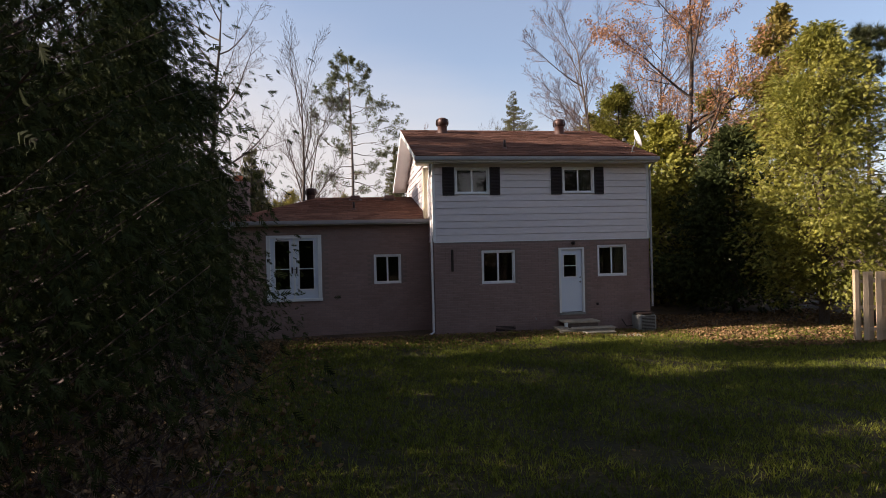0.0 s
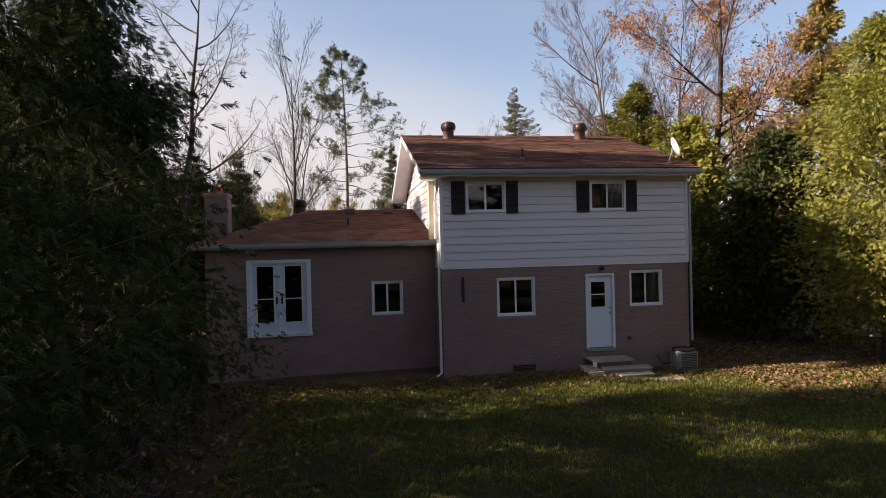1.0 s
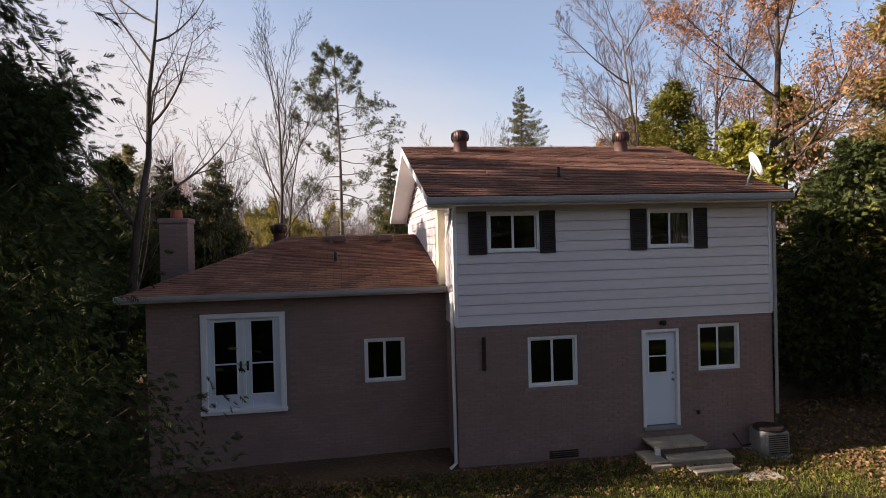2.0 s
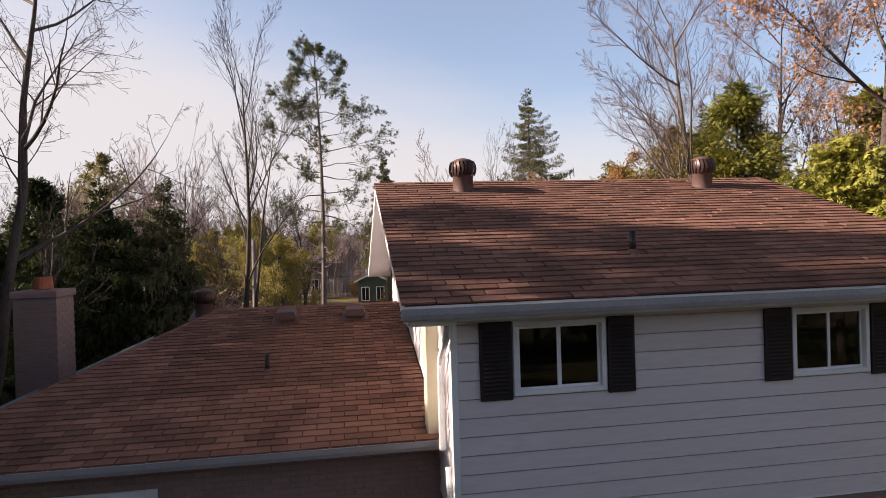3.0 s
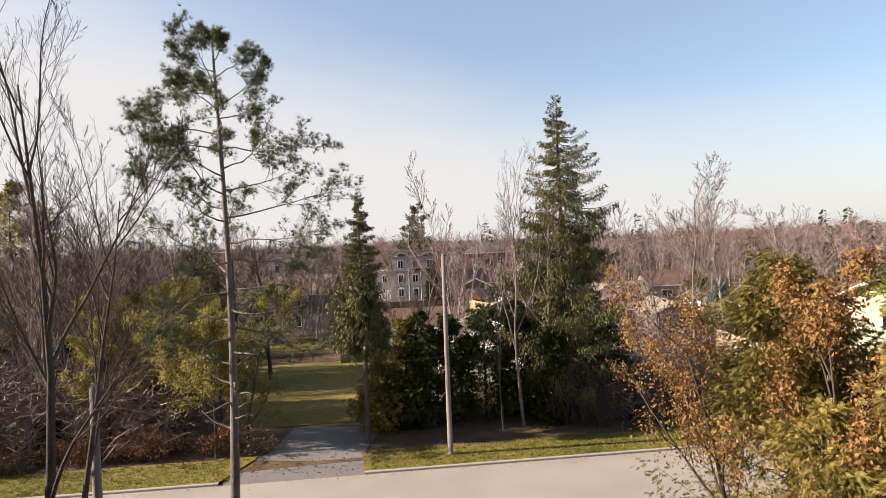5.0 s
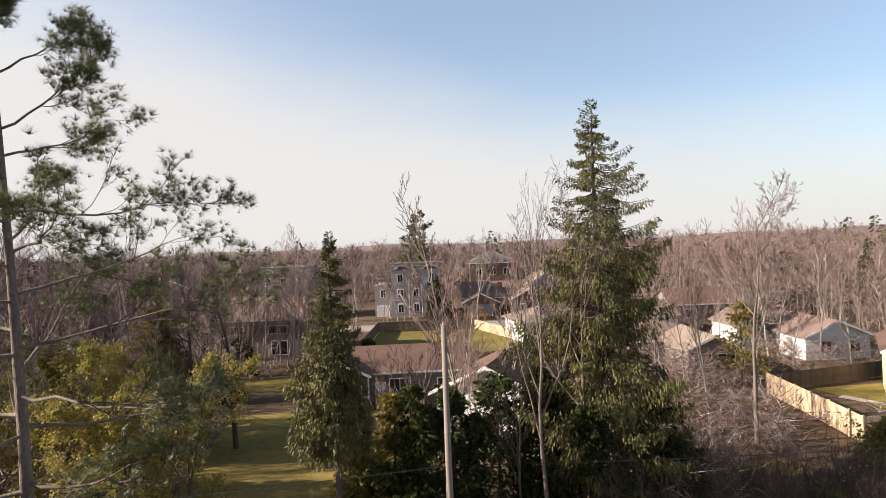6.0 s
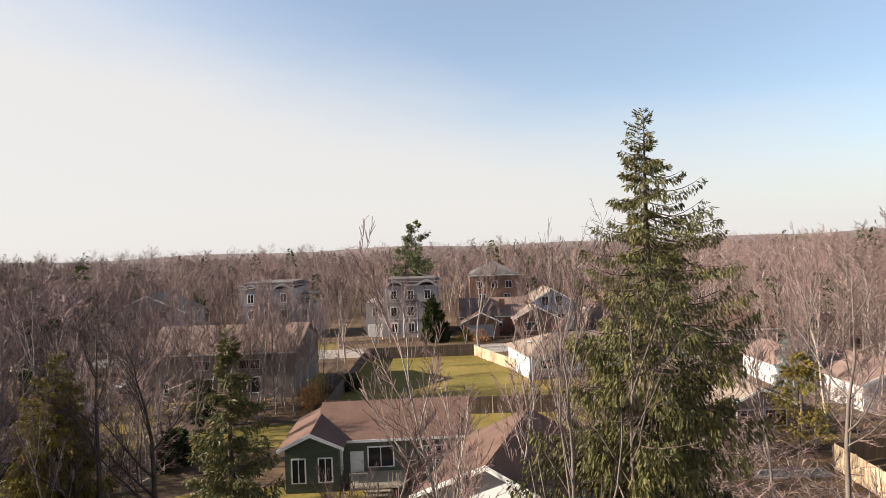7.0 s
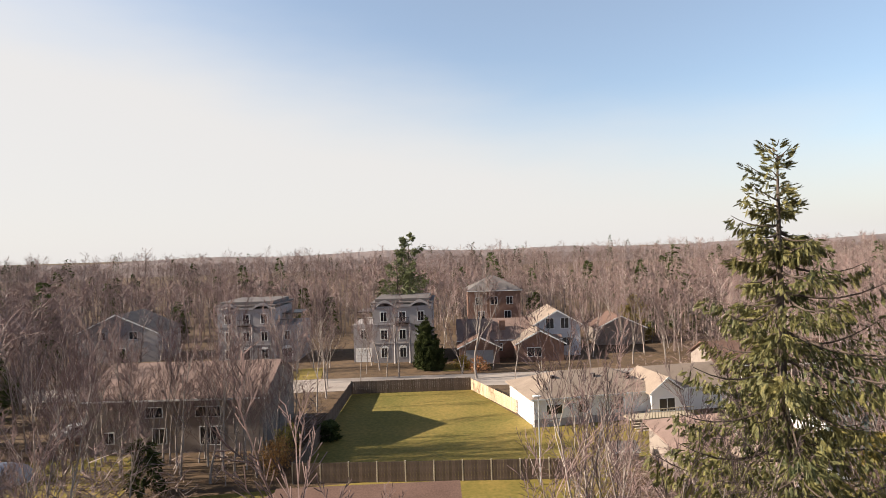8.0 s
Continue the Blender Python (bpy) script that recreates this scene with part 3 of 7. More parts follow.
part("handle", MB().lathe([(0.0, 0), (0.03, 0.004), (0.028, 0.03), (0.0, 0.045)], 0, 0, 0, 12), METAL_GREY, door, "small metal door knob").matrix_local = pose(x1 - 0.12, 0.05, z0 + 0.98, 90, 0, 0)
part("deadbolt", MB().lathe([(0.0, 0), (0.026, 0.004), (0.024, 0.018), (0.0, 0.02)], 0, 0, 0, 12), METAL_GREY, door).matrix_local = pose(x1 - 0.12, 0.05, z0 + 1.12, 90, 0, 0)
fr = MB()
fr.cbox(x0, -0.03, z0, x0 + 0.065, 0.10, z1, 0.006).cbox(x1 - 0.065, -0.03, z0, x1, 0.10, z1, 0.006).cbox(x0 + .065, -0.03, z1 - 0.06, x1 - .065, 0.10, z1, 0.006)
part("door_frame", fr, TRIM, house)
part("threshold", MB().cbox(x0, -0.06, z0 - 0.04, x1, 0.12, z0 + 0.03, 0.006), METAL_GREY, house)
lampm = MB().box(4.33, -0.07, 2.68, 4.43, -0.012, 2.76)
lampm.lathe([(0.02, 0.06), (0.045, 0.05), (0.05, 0.0), (0.035, -0.05), (0.0, -0.055)], 4.38, -0.11, 2.72, 12)
part("wall_lamp", lampm, METAL_DARK, house, "small dark porch lamp, unlit")
th = MB().cbox(0.505, -0.05, 1.93, 0.575, -0.01, 2.60, 0.008)
th.lathe([(0.0, 0), (0.05, 0.004), (0.045, 0.025), (0.0, 0.03)], 0, 0, 0, 14)
part("wall_thermometer", MB().cbox(0.51, -0.05, 1.93, 0.585, -0.012, 2.60, 0.008), METAL_DARK, house, "dark wall-mounted thermometer board")
part("hose_tap", MB().cbox(5.12, -0.06, 0.75, 5.19, -0.01, 0.83, 0.008), METAL_DARK, house)
for vx in (1.86,):
    v = MB()
    for i in range(4):
        v.box(vx, -0.03 + .004 * i, 0.06 + i * 0.04, vx + 0.62 - .3 * (vx > 3), -0.006, 0.085 + i * 0.04)
    part("foundation_vent", v, METAL_DARK, house)
part("tap", MB().tube([(3.12, -0.01, 0.42), (3.12, -0.09, 0.42), (3.12, -0.1, 0.36)], [0.014] * 3, 6), METAL_GREY, house)

# ---- main roof ----
TH = 0.16
roof = part("roof", MB().prism([(RY0, RZ0 - TH), (RYR, RZR - TH), (2 * RYR - RY0, RZ0 - TH), (2 * RYR - RY0, RZ0), (RYR, RZR), (RY0, RZ0)], RX0, RX1, "x"), ROOFDECK, house, "brown asphalt shingle gable roof")
for rx in (RX0 - 0.022, RX1):
    for y0, y1, za, zb in ((RY0, RYR, RZ0, RZR), (RYR, 2 * RYR - RY0, RZR, RZ0)):
        part("rake_board", MB().prism([(y0, za - TH - 0.03), (y1, zb - TH - 0.03), (y1, zb - 0.03), (y0, za - 0.03)], rx, rx + 0.022, "x"), TRIM, roof, "white rake board")
for rx0, rx1 in ((RX0, -0.01), (HW + 0.01, RX1)):
    for y0, y1, za, zb in ((RY0, RYR, RZ0, RZR), (RYR, 2 * RYR - RY0, RZR, RZ0)):
        part("rake_soffit", MB().prism([(y0, za - TH - 0.018), (y1, zb - TH - 0.018), (y1, zb - TH - 0.003), (y0, za - TH - 0.003)], rx0, rx1, "x"), TRIM, roof, "white soffit")
part("soffit", MB().box(RX0, RY0 + 0.01, RZ0 - TH - 0.02, RX1, 0.0, RZ0 - TH), TRIM, roof)
part("soffit_return", MB().box(RX0 + 0.03, RY0 + 0.03, RZ0 - TH - 0.07, -0.03, 0.02, RZ0 - TH - 0.02), CREAM, roof)
gprof = [(0.0, 0.0), (-0.10, 0.0), (-0.12, 0.05), (-0.125, 0.115), (-0.112, 0.115), (-0.105, 0.05), (-0.09, 0.012), (0.0, 0.012)]


def gutter(x0, x1, y, z):
    mb = MB()
    mb.prism([(y + a, z + b) for a, b in gprof], x0, x1, "x")
    return mb


part("gutter", gutter(RX0 - 0.05, RX1 + 0.03, RY0 + 0.005, RZ0 - TH + 0.01), GUTTER, roof, "grey metal gutter")
part("fascia", MB().box(RX0, RY0 - 0.001, RZ0 - TH - 0.03, RX1, RY0 + 0.02, RZ0 - 0.02), TRIM, roof)
part("gutter", gutter(RX0 - 0.05, RX1 + 0.03, 0.0, 0.0), GUTTER, roof).matrix_local = pose(RX0 + RX1, 2 * RYR - RY0, RZ0 - TH + 0.01, 0, 0, 180)

TAB, EXP = 0.356, 0.1505
tabs = [shingle_base(i, TAB, EXP) for i in range(6)]
spots = []
M, SL = slope_matrix(RX0 - 0.045, RY0 - 0.03, RZ0 + 0.002 - 0.03 * 0.348, RYR, RZR + 0.002)
rng = random.Random(5)
row = 0
while row * EXP < SL - 0.05:
    x = -((row * 0.5) % 1.0) * TAB
    while x < RX1 - RX0 + 0.07:
        a, b = max(x, 0), min(x + TAB, RX1 - RX0 + 0.07)
        if b - a > 0.06:
            spots.append(M @ Matrix.Translation((a + rng.uniform(-.008, .008) * (a > 0), row * EXP + rng.uniform(-.006, .006), rng.uniform(0.0, 0.004))) @ Matrix.Rotation(rng.uniform(-.010, .010), 4, 'Z') @ Matrix.Diagonal(((b - a) / TAB, 1, 1, 1)))
        x += TAB
    row += 1
pieces(roof, "shingle", tabs, spots, lambda p: p.y > 1.9 and p.x < 5.2, SHINGLE, rest="shingle_field")
# the slope to the street, and the ridge caps
spots = []
M2, SL2 = slope_matrix(RX1 + 0.015, 2 * RYR - RY0 + 0.03, RZ0 + 0.002 - 0.03 * 0.348, RYR, RZR + 0.002)
for row in range(int(SL2 / EXP)):
    x = -((row * 0.5) % 1.0) * TAB
    while x < RX1 - RX0:
        a, b = max(x, 0), min(x + TAB, RX1 - RX0 + 0.03)
        if b - a > 0.06:
            spots.append(M2 @ Matrix.Translation((a, row * EXP, 0)) @ Matrix.Diagonal(((b - a) / TAB, 1, 1, 1)))
        x += TAB
pieces(roof, "shingle", tabs[:3], spots, lambda p: False, SHINGLE, rest="shingle_field")


def cap_base(seed):
    r = random.Random(seed)
    t = 0.016 + r.uniform(0, 0.006)
    v = []
    for x, h in ((0.0, 0.006), (0.156, t)):
        for yy, zz in ((-0.15, -0.052), (0, 0.0), (0.15, -0.052)):
            v.append((x, yy, zz + h))
    v += [(0.156, yy, zz) for yy, zz in ((-0.15, -0.056), (0, -0.004), (0.15, -0.056))]
    return MB().add(v, [(0, 3, 4, 1), (1, 4, 5, 2), (3, 6, 7, 4), (4, 7, 8, 5)])


caps = [cap_base(i) for i in range(3)]
cspots = [Matrix.Translation((RX0 + i * 0.152, RYR + rng.uniform(-.005, .005), RZR - 0.004)) for i in range(int((RX1 - RX0) / 0.152))]
pieces(roof, "ridge_cap", caps, cspots, lambda p: True, SHINGLE)


# ---- roof fittings ----
def turbine_vent(x, y, parent_label):
    zr = RZR - abs(y - RYR) * (RZR - RZ0) / (RYR - RY0)
    t = thing("roof_turbine_vent", Matrix.Translation((x, y, zr)), parent_label, "roof vent", "vents on the house roof")
    part("flashing", MB().add([(-.30, -.30, -.100), (.30, -.30, -.100), (.30, .30, .118), (-.30, .30, .118), (-.21, -.21, -.05), (.21, -.21, -.05), (.21, .21, .096), (-.21, .21, .096)], [(4, 5, 6, 7), (0, 1, 5, 4), (1, 2, 6, 5), (2, 3, 7, 6), (3, 0, 4, 7)]), METAL_BROWN, t)
    part("pipe", MB().lathe([(0.20, -0.10), (0.196, 0.0), (0.192, 0.28), (0.20, 0.285), (0.20, 0.31), (0.18, 0.315), (0.0, 0.315)], sides=28), METAL_BROWN, t, "brown sheet metal pipe", smooth=True)
    part("cap", MB().lathe([(0.215, 0.60), (0.21, 0.615), (0.14, 0.655), (0.05, 0.682), (0.0, 0.69)], sides=24), METAL_BROWN, t, smooth=True)
    part("core", MB().lathe([(0.165, 0.31), (0.19, 0.42), (0.195, 0.50), (0.18, 0.60), (0.0, 0.605)], sides=20), METAL_DARK, t)
    for i in range(22):
        a = i * 2 * math.pi / 22
        v = []
        for s in range(7):
            u = s / 6
            r = 0.190 + 0.066 * math.sin(math.pi * (0.12 + 0.78 * u)) ** 0.8
            for da, dr in ((0.0, 0.0), (0.20, 0.012)):
                aa = a + da + 0.12 * math.sin(math.pi * u)
                v.append(((r + dr) * math.cos(aa), (r + dr) * math.sin(aa), 0.305 + 0.305 * u))
        part("vane", MB().add(v, [(2 * s, 2 * s + 1, 2 * s + 3, 2 * s + 2) for s in range(6)]), METAL_VANE, t, smooth=True)
    t.scale = (0.9, 0.9, 0.82)
    return t


turbine_vent(0.91, 3.80, "dark brown metal turbine vent beside the roof ridge")
turbine_vent(5.38, 3.80, "dark brown metal turbine vent beside the roof ridge")


def roof_pipe(x, y, z, h, label):
    t = thing("vent_pipe", Matrix.Translation((x, y, z)), label, "vent pipe")
    part("pipe", MB().lathe([(0.0, -.05), (0.042, -.05), (0.040, h), (0.030, h), (0.030, h - 0.08), (0.0, h - 0.08)], sides=14), METAL_DARK, t, smooth=True)
    part("collar", MB().lathe([(0.10, -0.02), (0.065, 0.03), (0.046, 0.05)], sides=14), METAL_BROWN, t, smooth=True)


roof_pipe(2.44, 0.65, RZ0 + (0.65 - RY0) * 0.3477, 0.28, "short dark plumbing pipe standing on brown shingles")

dish = thing("satellite_dish", Matrix.Translation((6.47, 0.05, RZ0 + 0.57 * 0.3477)), "grey satellite dish on a bent mast at the roof edge", "satellite dish")
part("mast", MB().tube([(0, 0, 0), (0.02, 0.0, 0.12), (0.10, 0.02, 0.26), (0.12, 0.02, 0.42)], [0.022] * 4, 8), METAL_GREY, dish)
dm = MB()
prof = [(0.0, 0.0), (0.09, 0.006), (0.18, 0.026), (0.26, 0.056), (0.262, 0.062), (0.18, 0.034), (0.0, 0.01)]
dm.lathe(prof, sides=24)
part("reflector", dm, DISH, dish, smooth=True).matrix_local = pose(0.16, 0.02, 0.42, 68, 0, 78) @ Matrix.Diagonal((0.85, 1.1, 1, 1))
part("arm", MB().tube([(0.14, 0.02, 0.30), (-0.1, 0.06, 0.30), (-0.22, 0.08, 0.40)], [0.012] * 3, 6).box(-0.27, 0.05, 0.38, -0.19, 0.11, 0.45), METAL_GREY, dish)
part("foot", MB().cbox(-0.06, -0.07, -0.02, 0.06, 0.07, 0.015, 0.004), METAL_GREY, dish)

# chase and downspout on the sunny side
part("chase", MB().cbox(-0.17, 1.02, WEZ - 0.1, -0.004, 1.30, EAVE_Z - 0.12, 0.008), CREAM, house, "cream boxed-in chase on the side wall")
part("downspout", MB().tube([(-0.10, -0.42, 5.22), (-0.10, -0.30, 5.05), (-0.08, 0.30, 4.72), (-0.08, 0.38, 4.6), (-0.08, 0.40, 3.62)], [0.042] * 5, 8), TRIM, house, "white downspout with an elbow")
part("downspout", MB().tube([(-0.06, 0.16, 3.5), (-0.06, 0.10, 3.3), (-0.06, 0.05, 0.1), (-0.2, -0.05, 0.03)], [0.035] * 4, 8), TRIM, house)
part("downspout", MB().tube([(HW + 0.05, -0.35, 5.22), (HW + 0.05, -0.06, 5.0), (HW + 0.05, -0.06, 0.65)], [0.035] * 3, 8), GUTTER, house)

# ---- wing ----
wing = part("wing_wall", wall_mesh("y", WX0, 0.0, -0.6, WEZ - 0.05, WY, WY + 0.22, WINGH), MORTAR, house, "taupe painted brick wall of the low wing")
part("wall", wall_mesh("x", WY + .22, WD, -0.8, WEZ - 0.05, WX0, WX0 + 0.22), MORTAR, wing)
part("wall", MB().box(WX0 + .22, WD - 0.22, -1.2, 0.0, WD, WEZ - 0.05), MORTAR, wing)
part("floor_slab", MB().box(WX0 + .22, WY + 0.22, 0.9, 0.0, WD - 0.22, 1.05), INTERIOR, wing)
part("partition", MB().box(WX0 + .22, 4.8, 1.05, 0.0, 4.9, WEZ - .05), INTERIOR, wing)
x0, x1, z0, z1 = WINGH[1]
sliding_window(house, x0, x1, z0, z1, WY + 0.05)
x0, x1, z0, z1 = WINGH[0]
fd = part("french_door", MB().cbox(x0 + 0.12, WY + 0.10, z0 + 0.03, x1 - 0.12, WY + 0.14, z0 + 0.2, 0.004), DOORPAINT, house, "white double french door with two dark lights in each leaf")
f = MB()
f.cbox(x0, WY - 0.03, z0, x0 + 0.12, WY + 0.12, z1, 0.006).cbox(x1 - 0.12, WY - 0.03, z0, x1, WY + 0.12, z1, 0.006)
f.cbox(x0 + .12, WY - 0.03, z1 - 0.10, x1 - .12, WY + 0.12, z1, 0.006).cbox(x0 - 0.02, WY - 0.08, z0 - 0.05, x1 + 0.02, WY + 0.12, z0 + 0.03, 0.006)
part("frame", f, TRIM, fd)
xm = (x0 + x1) / 2
for a, b in ((x0 + 0.12, xm - 0.012), (xm + 0.012, x1 - 0.12)):
    zb, zt = z0 + 0.33, z1 - 0.18
    zc = zb + (zt - zb) * 0.42
    gl, gr = a + 0.14, b - 0.14
    lf = MB()
    for q in ((a, z0 + .03, gl, z1 - .1), (gr, z0 + .03, b, z1 - .1), (gl, z0 + .2, gr, zb), (gl, zt, gr, z1 - .1), (gl, zc - .014, gr, zc + .014)):
        lf.box(q[0], WY + 0.055, q[1], q[2], WY + 0.098, q[3])
    part("leaf_frame", lf, DOORPAINT, fd)
    bd = MB()
    for q in ((gl - .03, zb - .03, gr + .03, zb), (gl - .03, zt, gr + .03, zt + .03), (gl - .03, zb, gl, zt), (gr, zb, gr + .03, zt)):
        bd.cbox(q[0], WY + 0.035, q[1], q[2], WY + 0.056, q[3], 0.005)
    part("glazing_bead", bd, TRIM, fd)
    pn = part("pane", MB().box(gl, WY + 0.07, zb, gr, WY + 0.075, zt), GLASS, fd)
    pn.visible_shadow = False
for a in (xm - 0.07, xm + 0.07):
    part("handle", MB().cbox(a - .022, WY + .02, z0 + .82, a + .022, WY + .056, z0 + 1.02, .006).tube([(a, WY + .03, z0 + .95), (a, WY - .03, z0 + .95), (a + .09 * (1 if a < xm else -1), WY - .03, z0 + .95)], [.010] * 3, 6), METAL_DARK, fd, "dark lever handle")
part("astragal", MB().box(xm - .03, WY + .03, z0 + .03, xm + .03, WY + .054, z1 - .1), TRIM, fd)

# wing roof: a hip at the far end, the ridge runs into the house
WEX, WYF = -6.55, 2 * WRY - WEY
wr = MB()
A, B, C, D = (WEX, WEY, WEZ), (0.0, WEY, WEZ), (0.0, WYF, WEZ), (WEX, WYF, WEZ)
P, Q = (WPX, WRY, WRZ), (0.0, WRY, WRZ)
wr.add([A, B, C, D, P, Q], [(0, 1, 5, 4), (2, 3, 4, 5)])
wr.add([A, D, P], [(1, 0, 2)])
wr.add([A, B, C, D], [(0, 3, 2, 1)])
wroof = part("wing_roof", wr, ROOFDECK, house, "brown shingle hip roof of the low wing")
part("gutter", gutter(WEX - 0.02, -0.035, WEY, WEZ - 0.10), GUTTER, wroof, "pale metal gutter")
part("soffit", MB().box(WEX, WEY + 0.003, WEZ - 0.13, -0.035, WY, WEZ - 0.015), TRIM, wroof)
part("gutter", gutter(0, WYF - WEY, 0, 0), GUTTER, wroof).matrix_local = pose(WEX, WYF, WEZ - 0.10, 0, 0, -90)
M, SL = slope_matrix(WEX, WEY - 0.03, WEZ - 0.004, WRY, WRZ + 0.003)
spots = []
row = 0
TABW, EXPW = 0.345, 0.1505
wtabs = [shingle_base(20 + i, TABW, EXPW) for i in range(5)]
while row * EXPW < SL - 0.05:
    left = (WPX - WEX) * row * EXPW / SL
    x = -((row * 0.5) % 1.0) * TABW
    while x < -WEX:
        a, b = max(x, left), min(x + TABW, -WEX - 0.03)
        if b - a > 0.05:
            spots.append(M @ Matrix.Translation((a, row * EXPW + rng.uniform(-.004, .004), rng.uniform(0, .003))) @ Matrix.Diagonal(((b - a) / TABW, 1, 1, 1)))
        x += TABW
    row += 1
pieces(wroof, "shingle", wtabs, spots, lambda p: p.y > 2.6 and p.x > -4.2, SHINGLE, rest="shingle_field")
pa, pb = Vector(A), Vector(P)
hspots = []
dv = pb - pa
q = dv.to_track_quat('X', 'Z').to_matrix().to_4x4()
n = int(dv.length / 0.152)
hspots = [Matrix.Translation(pa + dv * (i / n) + Vector((0, 0, 0.012))) @ q for i in range(n)]
hspots += [Matrix.Translation((WPX + i * 0.152, WRY, WRZ + 0.008)) for i in range(int(-WPX / 0.152))]
pieces(wroof, "ridge_cap", caps, hspots, lambda p: True, SHINGLE)
for bx in (-2.3, -0.98):
    b = thing("roof_box_vent", Matrix.Translation((bx, 5.65, WRZ - (WRY - 5.65) * 0.2188 + 0.02)), "low brown box vent near the wing ridge", "roof vent", "box vents on the wing")
    part("hood", MB().add([(-.2, -.22, .03), (.2, -.22, .03), (.2, .2, .1), (-.2, .2, .1), (-.17, -.2, .16), (.17, -.2, .16), (.17, .17, .2), (-.17, .17, .2)], [(4, 5, 6, 7), (0, 1, 5, 4), (1, 2, 6, 5), (2, 3, 7, 6), (3, 0, 4, 7)]), METAL_BROWN, b)
    part("base", MB().add([(-.25, -.27, -.04), (.25, -.27, -.04), (.25, .26, .075), (-.25, .26, .075)], [(0, 1, 2, 3)]).box(-.16, -.16, -.02, .16, .14, .08), METAL_BROWN, b)
roof_pipe(-2.37, 3.25, WEZ + (3.25 - WEY) * 0.2188, 0.26, "short dark plumbing pipe standing on the wing roof")
# a third turbine on the hip
tv = turbine_vent(-4.0, 6.6, "dark brown metal turbine vent on the wing roof")
tv.location = (-4.05, 6.7, WRZ - 0.12)

chim = thing("chimney", Matrix.Translation((-6.70, 5.85, 0)), "taupe brick chimney with a clay flue pot", "chimney")
cb = part("chimney_shaft", MB().box(-0.36, -0.36, -0.5, 0.36, 0.36, 5.25), MORTAR, chim)
part("crown", MB().cbox(-0.40, -0.40, 5.22, 0.40, 0.40, 5.36, 0.02), BRICK, chim)
part("flue", MB().lathe([(0.0, 5.37), (0.16, 5.37), (0.15, 5.60), (0.12, 5.60), (0.12, 5.4), (0, 5.4)], sides=16), CLAY, chim, "clay flue pot")
cs = brick_spots("y", -0.36, 0.36, 3.0, 5.20, -0.36, []) + brick_spots("x", -0.36, 0.36, 3.0, 5.20, 0.36, [])
pieces(cb, "brick", [brick_base(40 + i) for i in range(4)], cs, lambda p: True, BRICK)

# bricks of the back walls
bb = [brick_base(i) for i in range(6)]
pieces(lower, "brick", bb, brick_spots("y", 0.0, HW, -0.02, SID_Z - 0.03, 0.0, LOWER), lambda p: p.z > 1.35 and p.x < 4.2, BRICK, rest="brick_field")
pieces(lower, "brick", bb, [Matrix.Translation((0, WY, 0)) @ Matrix.Rotation(radians(-90), 4, 'Z') @ m for m in brick_spots("y", 0.0, WY, -0.02, SID_Z - 0.03, 0.0, [])], lambda p: False, BRICK, rest="brick_field")
pieces(wing, "brick", bb, brick_spots("y", WX0, -0.01, -0.05, WEZ - 0.12, WY, WINGH), lambda p: p.z > 1.9, BRICK, rest="brick_field")


# ---- by the back door ----
steps = thing("porch_steps", Matrix.Translation((4.40, -0.02, -0.02)), "low weathered wooden porch steps below the back door", "steps")
part("landing", MB().cbox(-0.55, -0.62, 0.30, 0.58, -0.02, 0.36, 0.01), WOOD, steps)
part("riser", MB().cbox(-0.50, -0.58, 0.02, 0.52, -0.54, 0.30, 0.008), WOODDARK, steps)
part("post", MB().cbox(-0.55, -0.64, 0.0, -0.46, -0.55, 0.33, 0.008), TRIM, steps)
for i in range(3):
    part("board", MB().cbox(-0.45 + .05 * i, -0.98 + i * 0.14, 0.15, 0.92 + .03 * i, -0.85 + i * 0.14, 0.19, 0.008), WOOD, steps)
part("riser", MB().cbox(-0.42, -0.94, 0.0, 0.9, -0.90, 0.15, 0.008), WOOD, steps)
for i in range(2):
    part("board", MB().cbox(-0.18 - .03 * i, -1.45 + i * 0.16, 0.09, 0.72, -1.31 + i * 0.16, 0.13, 0.008), WOOD, steps)
part("riser", MB().cbox(-0.16, -1.42, 0.0, 0.7, -1.38, 0.09, 0.008), WOOD, steps)
part("side_plank", MB().cbox(-0.86, -1.10, 0.04, -0.46, -1.00, 0.17, 0.008), WOOD, steps)
part("side_plank", MB().cbox(-0.80, -1.02, 0.04, -0.70, -0.30, 0.17, 0.008), WOOD, steps)
part("side_board", MB().cbox(-0.84, -0.98, 0.17, -0.48, -0.30, 0.20, 0.008), WOOD, steps)
slab = thing("stone_slab", Matrix.Translation((5.45, -1.6, gz(5.45, -1.6))), "flat pale stone slab in the grass", "paving slab")
part("slab", MB().cbox(-0.35, -0.2, -0.05, 0.35, 0.2, 0.05, 0.02), CONCRETE, slab)

ac = thing("air_conditioner", Matrix.Translation((6.50, -0.42, gz(6.5, -.5) + 0.03)), "grey round-topped air conditioner unit beside the house wall", "air conditioner")
part("casing", MB().cbox(-0.33, -0.33, 0.02, 0.33, 0.33, 0.55, 0.05), METAL_GREY, ac)
part("lid", MB().lathe([(0.36, 0.55), (0.37, 0.58), (0.33, 0.61), (0.0, 0.61)], sides=20), METAL_DARK, ac, "dark fan lid")
for s in range(9):
    part("louvre", MB().box(-0.25, -0.345, 0.08 + s * 0.048, 0.25, -0.33, 0.10 + s * 0.048), METAL_DARK, ac)
part("pipe", MB().tube([(-0.3, 0.2, 0.15), (-0.55, 0.25, 0.12), (-0.62, 0.5, 0.35), (-0.62, 0.53, 0.75)], [0.02] * 4, 6), METAL_DARK, ac)
